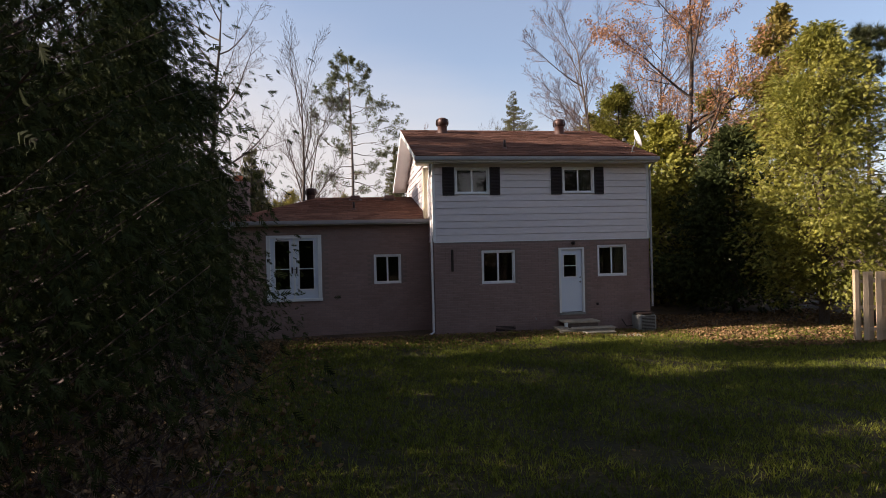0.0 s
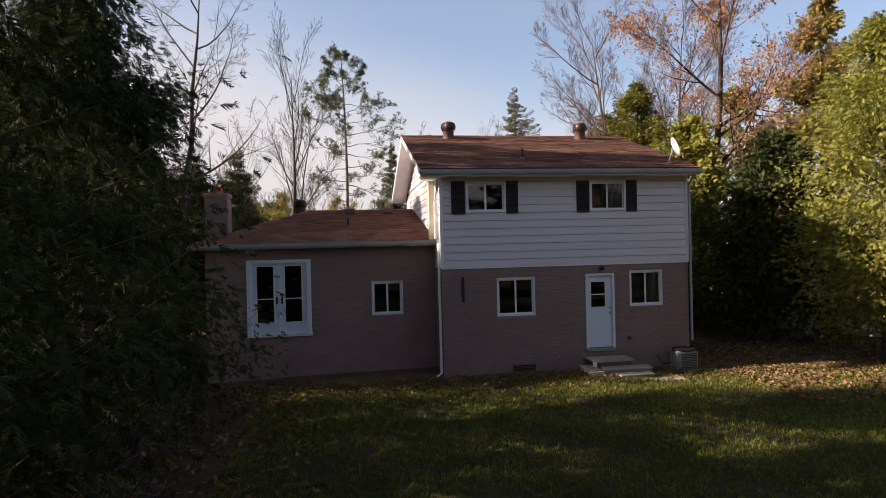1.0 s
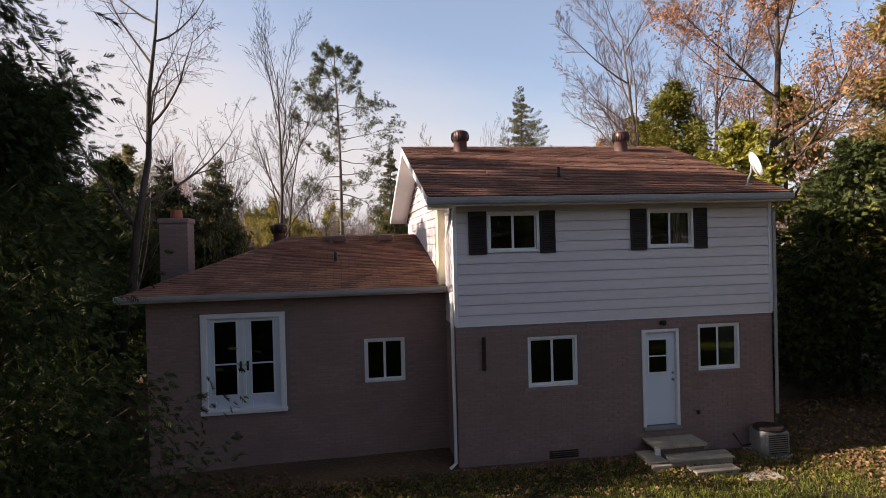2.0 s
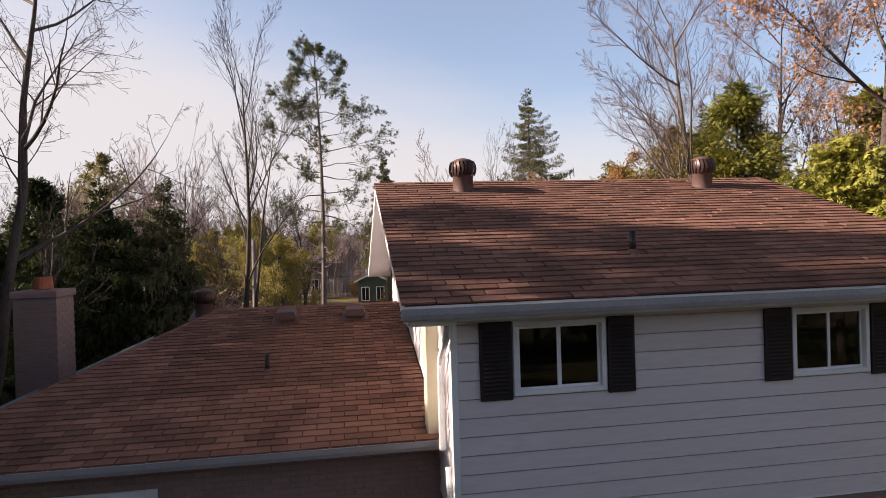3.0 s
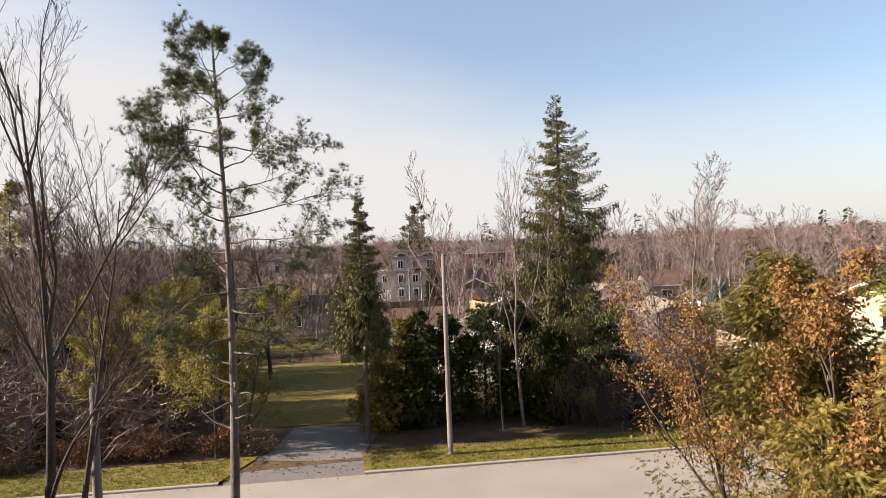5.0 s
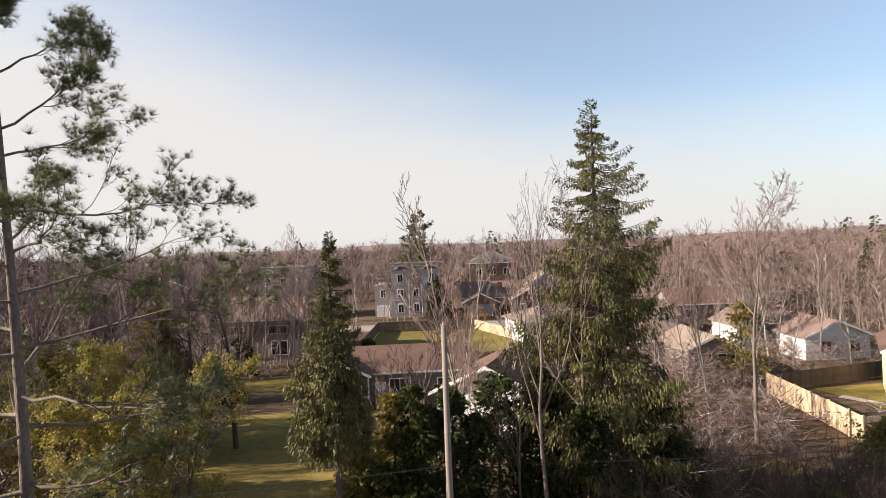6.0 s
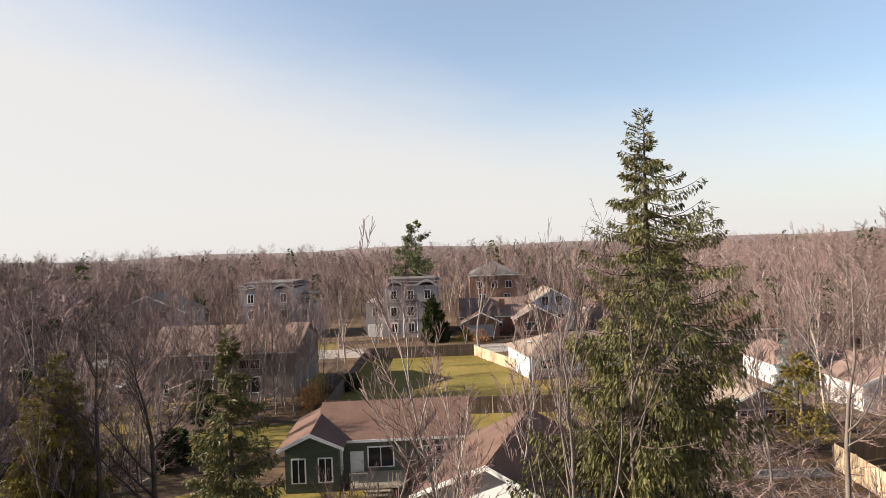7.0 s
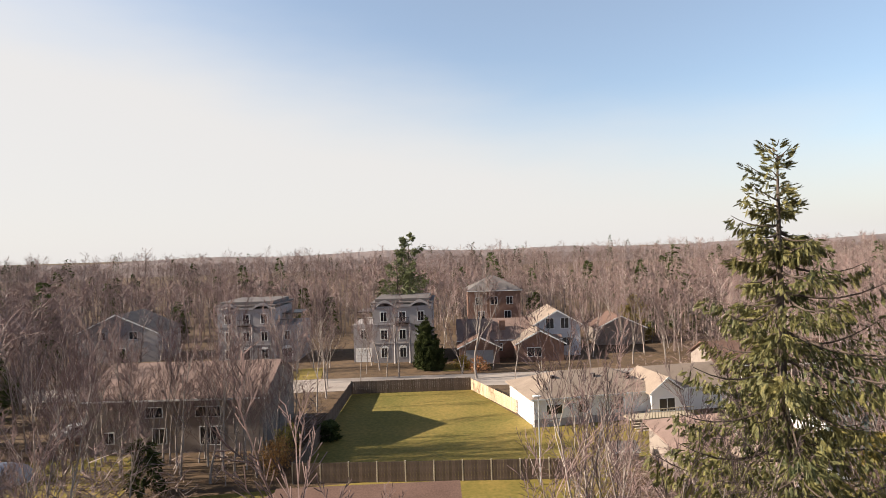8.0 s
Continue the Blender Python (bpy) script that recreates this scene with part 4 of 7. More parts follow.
part("pad", MB().cbox(-0.42, -0.42, -0.1, 0.42, 0.42, 0.02, 0.01), CONCRETE, ac)
ac.scale = (0.86, 0.86, 0.92)


# ---- ground ----
xs = np.concatenate([[-3000, -1200, -500, -220, -120, -80], np.arange(-60, 81, 2.0), [100, 140, 240, 520, 1200, 3000]])
ys = np.concatenate([[-3000, -1000, -300, -120, -70], np.arange(-40, 161, 1.5), [190, 260, 400, 700, 1300, 3000]])


def ground_road(x, y):
    z = ground_z(x, y)
    ry = y + 0.045 * x
    return np.where((ry > 27.4) & (ry < 38.6), np.minimum(z, -1.35), z)


tagged(part("ground", sheet(xs, ys, 0, ground_road), LITTER), "brown leaf-littered earth with patches of thin grass", "ground", kind="structure")


def slanted(x0, x1, y0, y1, slope, step=1.0, lift=0.0, zf=ground_z):
    """A sheet whose y lines lean with x, as the street does."""
    a, b = ring_rows(x0, x1, y0, y1, step)
    gx, gy = np.meshgrid(a, b)
    gy = gy - slope * gx
    v = np.stack([gx, gy, zf(gx, gy) + lift], -1).reshape(-1, 3)
    nx, ny = len(a), len(b)
    i = (np.arange(ny - 1)[:, None] * nx + np.arange(nx - 1)[None]).ravel()
    return MB().add(v, np.stack([i, i + 1, i + nx + 1, i + nx], -1))


def setting(name, mb, material, label, category):
    return tagged(part(name, mb, material), label, category, kind="structure")


def level(z):
    return lambda x, y: np.full_like(np.asarray(x, float), z)


SLANT = 0.045
setting("lawn", sheet(np.arange(-4.2, 30.1, 0.6), np.arange(-34, -0.3, 0.6), 0.02), LAWNSHADED, "patchy back lawn, dappled with shade and fallen leaves", "lawn")
setting("road", slanted(-160, 160, 28.55, 37.65, SLANT, 4.0, 0, level(-1.07)), ASPHALT, "pale worn asphalt street", "road")
for nm, yy in (("kerb_south", 28.35), ("kerb_north", 37.66)):
    for x0, x1 in ((-160, -5.3 if nm == "kerb_north" else 4.1), (1.7 if nm == "kerb_north" else 11.2, 160)):
        k = MB()
        v = []
        for x in (x0, x1):
            for dy, dz in ((0, -1.3), (0, -0.985), (0.03, -0.96), (0.17, -0.96), (0.2, -0.985), (0.2, -1.3)):
                v.append((x, yy + dy - SLANT * x, dz))
        k.add(v, [(i, i + 1, i + 7, i + 6) for i in range(5)])
        setting("kerb", k, CONCRETE, "pale concrete kerb along the street", "kerb")
setting("verge_grass", slanted(-70, 4.1, 26.2, 28.36, SLANT, 0.8, 0.02), LAWNFAR, "mown grass strip before the kerb", "grass")
setting("verge_grass", slanted(11.2, 80, 26.2, 28.36, SLANT, 0.8, 0.02), LAWNFAR, "mown grass strip before the kerb", "grass")
drv = []
for yy in np.linspace(14.0, 28.2, 12):
    fl = float(smoothstep(23.5, 28.2, yy))
    drv += [(3.3 + 0.8 * fl + (7.3 - 3.3 + 3.1 * fl) * u, yy, gz(5, yy) + 0.03) for u in np.linspace(0, 1, 4)]
setting("driveway", MB().add(drv, [(i * 4 + j, i * 4 + j + 1, i * 4 + j + 5, i * 4 + j + 4) for i in range(11) for j in range(3)]), ASPHALT, "pale asphalt driveway apron to the street", "driveway")
setting("verge_grass", slanted(-70, -5.3, 37.84, 41.2, SLANT, 0.8, 0.03), LAWNFAR, "yellow-green grass strip behind the kerb", "grass")
setting("verge_grass", slanted(1.7, 30, 37.84, 40.9, SLANT, 0.8, 0.03), LAWNFAR, "yellow-green grass strip behind the kerb", "grass")
setting("verge_grass", MB().add([(-5.3, 38.06, -0.95), (-4.05, 40.9, -0.95), (-3.95, 41.42, -0.95), (-5.3, 41.46, -0.95)], [(0, 1, 2, 3)]), LAWNFAR, "yellow-green grass beside the driveway", "grass")
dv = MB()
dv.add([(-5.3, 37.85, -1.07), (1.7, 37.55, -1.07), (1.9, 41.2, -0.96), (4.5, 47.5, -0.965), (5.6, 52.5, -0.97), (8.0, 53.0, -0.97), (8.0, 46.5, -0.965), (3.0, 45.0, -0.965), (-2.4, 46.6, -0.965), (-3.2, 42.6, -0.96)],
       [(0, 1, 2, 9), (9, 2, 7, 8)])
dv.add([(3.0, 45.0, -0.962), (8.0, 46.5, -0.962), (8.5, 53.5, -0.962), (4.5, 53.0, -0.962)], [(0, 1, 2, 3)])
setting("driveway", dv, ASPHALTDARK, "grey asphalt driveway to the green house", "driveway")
setting("front_lawn", sheet(np.arange(-7.5, 4.1, 0.8), np.arange(46.8, 70, 0.8), 0.03), LAWNFAR, "sunny yellow-green lawn of the green house", "lawn")
setting("front_lawn", sheet(np.arange(4.1, 8.1, 0.8), np.arange(54, 69, 0.8), 0.03), LAWNFAR, "sunny yellow-green lawn of the green house", "lawn")


# ---- trees ----
def rotations(dirs, rng, roll=True):
    """Frames whose y axis follows the given directions."""
    d = dirs / (np.linalg.norm(dirs, axis=1)[:, None] + 1e-9)
    r = rng.normal(size=d.shape)
    x = np.cross(d, r); x /= np.linalg.norm(x, axis=1)[:, None] + 1e-9
    z = np.cross(x, d)
    return np.stack([x, d, z], -1)


def fan(k, spread, width, droop=0.0):
    """A flat spray of k thin leaflets along +y."""
    v, f = [], []
    for i in range(k):
        u = (i + 0.5) / k
        y0 = u * 0.75
        a = (1 if i % 2 else -1) * spread * (1 - 0.35 * u)
        if i == k - 1:
            a, y0 = 0, 0.55
        l = 0.48 * (1 - 0.4 * u)
        dx, dy = math.sin(a), math.cos(a)
        n = len(v)
        w = width * 1.15
        v += [(-dy * w, y0 + dx * w, 0.03 * (-1) ** i), (dy * w, y0 - dx * w, -0.02), (dx * l, y0 + dy * l, -droop)]
        f.append((n, n + 1, n + 2))
    return v, f


SPRAY = fan(6, 0.85, 0.085, 0.08)
SPRAY_FINE = fan(8, 0.8, 0.05, 0.10)
SPRAY_HANG = fan(7, 0.42, 0.055, 0.06)
NEEDLES = [[], []]
_r = random.Random(3)
for _i in range(20):
    _a, _b = _i * 2.4, 0.2 + 1.15 * (_i % 7) / 7
    _d = Vector((math.sin(_b) * math.cos(_a), math.cos(_b), math.sin(_b) * math.sin(_a)))
    _s = _d.cross(Vector((0.3, 0.2, 0.9))).normalized() * 0.024
    _n = len(NEEDLES[0])
    NEEDLES[0] += [tuple(-_s), tuple(_s), tuple(_d)]
    NEEDLES[1].append((_n, _n + 1, _n + 2))


def grow(mb_thick, mb_thin, rng, start, direction, length, radius, depth, spread=0.7, up=0.15, kids=5, thin=0.02, tips=None, wob=0.10, first=0.25, min_r=0.0035, ends=False):
    """Grows a limb with its branches. Limbs thicker than thin go into the first mesh, twigs into the second."""
    stack = [(np.array(start, float), np.array(direction, float), length, radius, depth, first)]
    while stack:
        p, d, ln, r, dep, frm = stack.pop()
        d = d / np.linalg.norm(d)
        seg = 7 if dep >= 3 else (5 if dep == 2 else (3 if dep == 1 else 2))
        pts, dirs = [p], [d]
        for s in range(seg):
            d = d + rng.normal(size=3) * wob + np.array((0, 0, up * (0.5 if dep > 2 else 1.0)))
            d = d / np.linalg.norm(d)
            p = p + d * ln / seg
            pts.append(p); dirs.append(d)
        rad = np.linspace(r, max(r * (0.10 if dep >= 3 else 0.28), min_r), seg + 1)
        if r > thin:
            mb_thick.tube(pts, rad, 8 if r > 0.1 else 5)
        else:
            mb_thin.tube(pts, rad, 3, False)
        if tips is not None and dep <= 1:
            tips.extend(zip(pts[-2:], dirs[-2:]) if ends else zip(pts[1:], dirs[1:]))
        if dep <= 0:
            continue
        n = kids if dep < 3 else kids + 4
        for i in range(n):
            u = frm + (1 - frm) * (i + rng.random()) / n
            k = min(int(u * seg), seg - 1)
            q = pts[k] + (pts[k + 1] - pts[k]) * (u * seg - k)
            side = rng.normal(size=3); side -= side.dot(dirs[k]) * dirs[k]
            side /= np.linalg.norm(side) + 1e-9
            a = spread * rng.uniform(0.6, 1.25)
            nd = dirs[k] * math.cos(a) + side * math.sin(a)
            nl = ln * rng.uniform(0.30, 0.54) * (1.15 - 0.6 * u)
            nr = max(np.interp(u, [0, 1], [r, r * 0.28]) * rng.uniform(0.35, 0.6), min_r)
            stack.append((q, nd, nl, nr, dep - 1, 0.2))


def bare_tree(x, y, height, seed, label="bare leafless tree with a dark trunk and fine twigs", radius=None, lean=(0, 0), bark=None, trunks=1, spread=0.65, kids=6, depth=4, leaves=None, leaf_n=0, leaf_size=0.12, group="", first=0.3, up=0.12, name="bare_tree", thin_r=0.0045, z=None, twig=None):
    rng = np.random.default_rng(seed)
    bark, twig = bark or BARK, twig or TWIG
    t = thing(name, Matrix.Translation((x, y, gz(x, y) - 0.1 if z is None else z)), label, "tree", group)
    a, b, tips = MB(), MB(), []
    r = radius or height * 0.0125
    for k in range(trunks):
        off = np.array((0.0, 0, 0)) if trunks == 1 else np.array((math.cos(k * 2.1), math.sin(k * 2.1), 0)) * r * 1.1
        ln = np.array((lean[0] + off[0] * 0.35, lean[1] + off[1] * .35, 1.0))
        grow(a, b, rng, off, ln, 0.88 * height * (1 - 0.13 * k), r * (1 - 0.2 * k), depth, spread, up, kids, 0.02, tips, 0.065, first, thin_r)
    part("trunk", a, bark, t, "dark rough trunk and limbs" if bark is BARK else "pale trunk and limbs", smooth=True)
    tagged(part("branch_crown", b, twig, t, "fine leafless twigs"), kind="stuff")
    if leaves is not None and tips:
        idx = rng.integers(0, len(tips), leaf_n)
        pl = np.array([tips[i][0] for i in idx]) + rng.normal(size=(leaf_n, 3)) * 0.12
        dr = rng.normal(size=(leaf_n, 3)) + np.array((0, 0, -1.0))
        lv = MB().scatter([(0, 0, 0), (0.3, 0.45, 0.06), (0, 1, -0.05), (-0.3, 0.45, 0.06)], [(0, 1, 2, 3)], pl, rotations(dr, rng), leaf_size * rng.uniform(0.6, 1.3, leaf_n))
        part("foliage", lv, leaves, t, "withered leaves")
    return t


def cedar(x, y, height, width, seed, material, n=9000, size=0.34, label="dense green cedar tree with drooping flat sprays", low=0.04, spray=SPRAY, taper=0.8, name="cedar_tree", stems=1, group="", bare_low=0.0, z=None, gap=2.0, foot=0.16, foot_w=0.55, hang=0.1):
    """A broad evergreen: a trunk, boughs, and sprays set in clumps on the boughs."""
    rng = np.random.default_rng(seed)
    t = thing(name, Matrix.Translation((x, y, gz(x, y) - 0.1 if z is None else z)), label, "tree", group)
    a, b = MB(), MB()
    for s in range(stems):
        o = np.array((0, 0, 0.0)) if stems == 1 else rng.normal(size=3) * np.array((width * .18, width * .18, 0))
        a.tube([o, o + (0, 0, height * 0.5), o * .6 + (0, 0, height * 0.96)], [height * 0.016, height * 0.010, 0.01], 8)
    nb = max(60, n // 150)
    pl, dr = [], []
    for i in range(nb):
        h = low + (1 - low) * (rng.random() ** 1.15)
        az = rng.random() * 2 * math.pi
        lobe = 1 + 0.36 * math.sin(az * 3 + seed) * math.sin(h * 9 + seed) + rng.uniform(-0.22, 0.18)
        rad = width / 2 * (1 - h ** 1.6) ** taper * (foot_w + (1 - foot_w) * min(1, h / foot)) * lobe + 0.15
        zz = h * height
        end = np.array((math.cos(az) * rad, math.sin(az) * rad, zz + rad * rng.uniform(-0.15, 0.35)))
        root = np.array((0, 0, max(0.3, zz - rad * 0.35)))
        mid = (root + end) / 2 + np.array((0, 0, -0.06 * rad))
        if zz < bare_low * height or math.sin(az * 3 + seed * 1.7 + h * 5) * math.sin(h * 21 + seed) > gap:
            continue
        b.tube([root, mid, end], [0.012 + 0.02 * (1 - h), 0.012, 0.005], 3, False)
        m = max(8, int(n / nb * rng.uniform(0.6, 1.4)))
        od = np.array((math.cos(az), math.sin(az), 0.0))
        sd = np.array((-od[1], od[0], 0.0))
        # short side shoots, each ending in a tight clump of sprays
        nc = max(4, int(3 + rad * 3.0))
        cu = np.linspace(0.42, 1.0, nc) + rng.uniform(-0.05, 0.05, nc)
        off = rng.normal(size=(nc, 2)) * (0.06 + 0.20 * rad * (1.25 - cu))[:, None]
        ctr = root[None] * (1 - cu[:, None]) + end[None] * cu[:, None] + sd[None] * off[:, :1] + np.array((0, 0, 1.0))[None] * off[:, 1:] * 0.55
        pick = rng.integers(0, nc, m)
        rad_c = (0.10 + 0.075 * rad) * rng.uniform(0.7, 1.25, nc)
        ball = np.clip(rng.normal(size=(m, 3)), -1.7, 1.7) * rad_c[pick][:, None] * np.array((1.0, 1.0, 0.8))
        pl.append(ctr[pick] + ball)
        dr.append(od[None] * 0.6 + ball / rad_c[pick][:, None] * 0.45 + rng.normal(size=(m, 3)) * 0.35 + np.array((0, 0, -0.15 - hang)))
    pl, dr = np.concatenate(pl), np.concatenate(dr)
    pl[:, 2] = np.maximum(pl[:, 2], 0.12)
    cr = MB().scatter(spray[0], spray[1], pl, rotations(dr, rng), size * rng.uniform(0.6, 1.35, len(pl)))
    part("trunk", a, BARK, t, smooth=True)
    tagged(part("bough_frame", b, TWIG, t), kind="stuff")
    part("crown", cr, material, t, "clumped evergreen sprays")
    return t


def spruce(x, y, height, width, seed, material=SPRUCE, label="tall spruce with drooping tiered boughs", dense=1.0, z=None, name="spruce_tree", hang=1.0, low=0.05, size=1.0, dead=0):
    """Uneven tiers of level boughs, side twigs along them, and fringes of hanging sprays."""
    rng = np.random.default_rng(seed)
    t = thing(name, Matrix.Translation((x, y, gz(x, y) - 0.1 if z is None else z)), label, "tree")
    a, b, dd = MB(), MB(), MB()
    a.tube([(0, 0, 0), (0.07, 0.03, height * 0.5), (-0.04, 0, height * 0.8), (0, 0, height * 0.985)], [height * 0.011, height * 0.008, height * 0.0042, 0.012], 9)
    pl, dr, sc = [], [], []
    zz0, turn = low * height, 0.0
    while zz0 < height * 0.985:
        q = 1 - zz0 / height
        upper = float(smoothstep(0.46, 0.20, q))
        rad0 = width / 2 * float(np.interp(q, [0, .05, .09, .13, .18, .27, .4, .65, 1], [.03, .11, .19, .38, .50, .58, .74, .92, 1.0]))
        nb = int(rng.integers(6, 9)) + int(2 * (1 - upper))
        turn += rng.uniform(0.5, 1.6)
        for i in range(nb):
            az = turn + (i + rng.uniform(-0.3, 0.3)) * 2 * math.pi / nb
            rad = rad0 * (rng.uniform(0.80, 1.25) if rng.random() < 0.66 else rng.uniform(0.3, 0.7)) * (1 + 0.22 * math.sin(az * 1.0 + zz0 * 0.55))
            zb = zz0 + rng.normal() * (0.17 + 0.08 * (1 - upper))
            dirn = np.array((math.cos(az), math.sin(az), 0))
            side = np.array((-dirn[1], dirn[0], 0))
            u = np.linspace(0, 1, 7)
            tip = float(smoothstep(0.10, 0.02, q))
            slope = rng.normal(-0.08, 0.13) - 0.18 * (1 - upper) + 0.75 * tip
            rise = slope * u * rad - 0.10 * rad * np.sin(u * 3.0) * (1 - tip) + rng.uniform(0.04, 0.14) * rad * u ** 3
            bend = rng.normal() * 0.10 * rad * u * u
            pts = np.array((0, 0, zb))[None] + dirn[None] * (u * rad)[:, None] + side[None] * bend[:, None] + np.stack([0 * u, 0 * u, rise], -1)
            b.tube(pts, np.linspace(0.010 + 0.012 * rad ** 0.7, 0.005, 7), 4, False)
            # side twigs at even steps, shorter towards the tip
            nt = max(4, int(rad * 6.5))
            m = int(dense * (24 + 70 * rad) * (0.95 + 0.3 * upper) * (1 - 0.6 * float(smoothstep(0.09, 0.02, q))))
            tw = rng.integers(0, nt, m)
            start = 0.10 + 0.22 * (1 - upper)
            uu = np.clip(start + (1 - start) * (tw + 0.6 + rng.normal(size=m) * 0.10) / nt, 0, 0.999)
            k = uu * 6
            ki = k.astype(int)
            c = pts[ki] + (pts[ki + 1] - pts[ki]) * (k - ki)[:, None]
            sgn = np.where(rng.random(m) < 0.5, -1.0, 1.0)
            vv = rng.random(m) ** 0.8
            ln = (0.10 + 0.34 * rad * (1.05 - uu) ** 0.8) * rng.uniform(0.75, 1.1, m)
            c = c + side[None] * (sgn * vv * ln * 0.85)[:, None] + dirn[None] * (vv * ln * 0.6)[:, None]
            fall = rng.random(m) ** 1.3 * (0.10 + 0.10 * rad * upper * 0.5 + (0.25 + 0.55 * (0.5 + 0.5 * np.sin(tw * 1.9 + az))) * (1 - upper)) * hang
            c[:, 2] -= fall + vv * ln * 0.22
            down = np.where(rng.random(m) < 0.55 + 0.35 * (1 - upper) - 0.5 * tip, 1.0, 0.25)
            d = np.array((0, 0, -1.0))[None] * down[:, None] + dirn[None] * 0.35 + side[None] * (sgn * (0.15 + 0.45 * (1 - down)))[:, None] + rng.normal(size=(m, 3)) * 0.2 + np.array((0, 0, 1.0))[None] * 0.5 * tip
            pl.append(c); dr.append(d)
            sc.append(size * (0.175 + 0.095 * (1 - upper)) * rng.uniform(0.6, 1.3, m))
            if dead and upper < 0.5 and rng.random() < 0.5:
                p = pts[2]
                for _ in range(dead):
                    e = p + dirn * rng.uniform(0.3, 1.3) + rng.normal(size=3) * 0.45
                    dd.tube([p, (p + e) / 2 + rng.normal(size=3) * 0.08, e], [0.009, 0.006, 0.003], 3, False)
        zz0 += rng.uniform(0.55, 1.45) * (0.029 - 0.003 * upper) * max(height, 9) * 0.82
    pl, dr, sc = np.concatenate(pl), np.concatenate(dr), np.concatenate(sc)
    cr = MB().scatter(SPRAY_HANG[0], SPRAY_HANG[1], pl, rotations(dr, rng), sc)
    part("trunk", a, BARK, t, smooth=True)
    tagged(part("bough_frame", b, BARK, t), kind="stuff")
    if dd.n:
        tagged(part("dead_branchwork", dd, BARKPALE, t, "bare grey dead twigs"), kind="stuff")
    part("crown", cr, material, t, "drooping needle sprays")
    return t


def pine(x, y, height, seed, crown_from=0.5, width=5.5, tufts=900, label="tall thin pine with an open crown of needle tufts", z=None, size=0.34):
    rng = np.random.default_rng(seed)
    t = thing("pine_tree", Matrix.Translation((x, y, gz(x, y) - 0.1 if z is None else z)), label, "tree")
    a, b, tips = MB(), MB(), []
    u = np.linspace(0, 1, 9)
    a.tube(np.stack([0.25 * np.sin(u * 3.0), 0.1 * np.sin(u * 5), u * height], -1), np.interp(u, [0, 1], [height * 0.0100, 0.03]), 10)
    for i in range(46):
        h = 0.30 + 0.69 * (i + rng.random()) / 46
        az = i * 2.4 + rng.random()
        prof = 0.35 if h < crown_from else math.sin(math.pi * (0.18 + 0.80 * (h - crown_from) / (1 - crown_from))) ** 0.7
        ln = width / 2 * max(0.25, prof) * rng.uniform(0.7, 1.2)
        d = np.array((math.cos(az), math.sin(az), -0.12 + 1.35 * max(0, h - 0.55)))
        st = (0.25 * math.sin(h * 3), 0.1 * math.sin(h * 5), h * height)
        grow(a, b, rng, st, d, ln, 0.045 * (1.15 - h) + 0.012, 3 if h > crown_from else 2, 0.65, 0.08, 4, 0.018, tips if h > crown_from - 0.04 else None, 0.14, 0.35, 0.005, ends=True)
    tips = tips or [(np.array((0, 0, height)), np.array((0, 0, 1)))]
    idx = rng.integers(0, len(tips), tufts)
    hh = np.array([tips[i][0][2] for i in idx]) / height
    keep = rng.random(tufts) < 0.5 + 0.5 * smoothstep(crown_from, 0.85, hh)
    idx = idx[keep]
    pl = np.array([tips[i][0] for i in idx]) + rng.normal(size=(len(idx), 3)) * 0.07
    dr = np.array([tips[i][1] for i in idx]) + np.array((0, 0, 0.5)) + rng.normal(size=(len(idx), 3)) * 0.3
    nd = MB().scatter(NEEDLES[0], NEEDLES[1], pl, rotations(dr, rng), size * rng.uniform(0.7, 1.25, len(idx)))
    part("trunk", a, BARKGREY, t, "grey flaky trunk", smooth=True)
    part("branch_crown", b, TWIG, t)
    part("needle_crown", nd, PINE, t, "green needle tufts")
    return t


def bush(name, x, y, rx, ry, h, seed, material, n=900, size=0.2, label="tangle of dry brush", twigs=160, leafy=True):
    rng = np.random.default_rng(seed)
    t = thing(name, Matrix.Translation((x, y, gz(x, y) - 0.05)), label, "bush")
    a = MB()
    for i in range(twigs):
        st = rng.normal(size=3) * np.array((rx * 0.35, ry * 0.35, 0))
        st[2] = gz(x + st[0], y + st[1]) - gz(x, y)
        e = st + np.array((rng.normal() * rx * 0.45, rng.normal() * ry * 0.45, h * rng.uniform(0.45, 1.1)))
        m = (st + e) / 2 + rng.normal(size=3) * 0.12 * h
        a.tube([st, m, e], [0.014, 0.009, 0.003], 3, False)
        for _ in range(3):
            e2 = m + rng.normal(size=3) * np.array((rx, ry, h)) * 0.22 + np.array((0, 0, h * .12))
            a.tube([m, (m + e2) / 2 + rng.normal(size=3) * .04, e2], [0.008, 0.005, 0.0025], 3, False)
    tagged(part("shrub_frame", a, TWIG, t), kind="stuff")
    if leafy:
        p = rng.normal(size=(n, 3)); p /= np.linalg.norm(p, axis=1)[:, None]
        p *= (rng.random(n) ** 0.45)[:, None]
        p = p * np.array((rx, ry, h * 0.5)) + np.array((0, 0, h * 0.5))
        p += np.sin(p[:, [1, 2, 0]] * 4 + seed) * 0.12 * h
        p[:, 2] = np.maximum(p[:, 2], 0.03)
        lv = MB().scatter(SPRAY[0], SPRAY[1], p, rotations(rng.normal(size=(n, 3)), rng), size * rng.uniform(0.5, 1.4, n))
        part("foliage", lv, material, t, "leaf clumps")
    return t


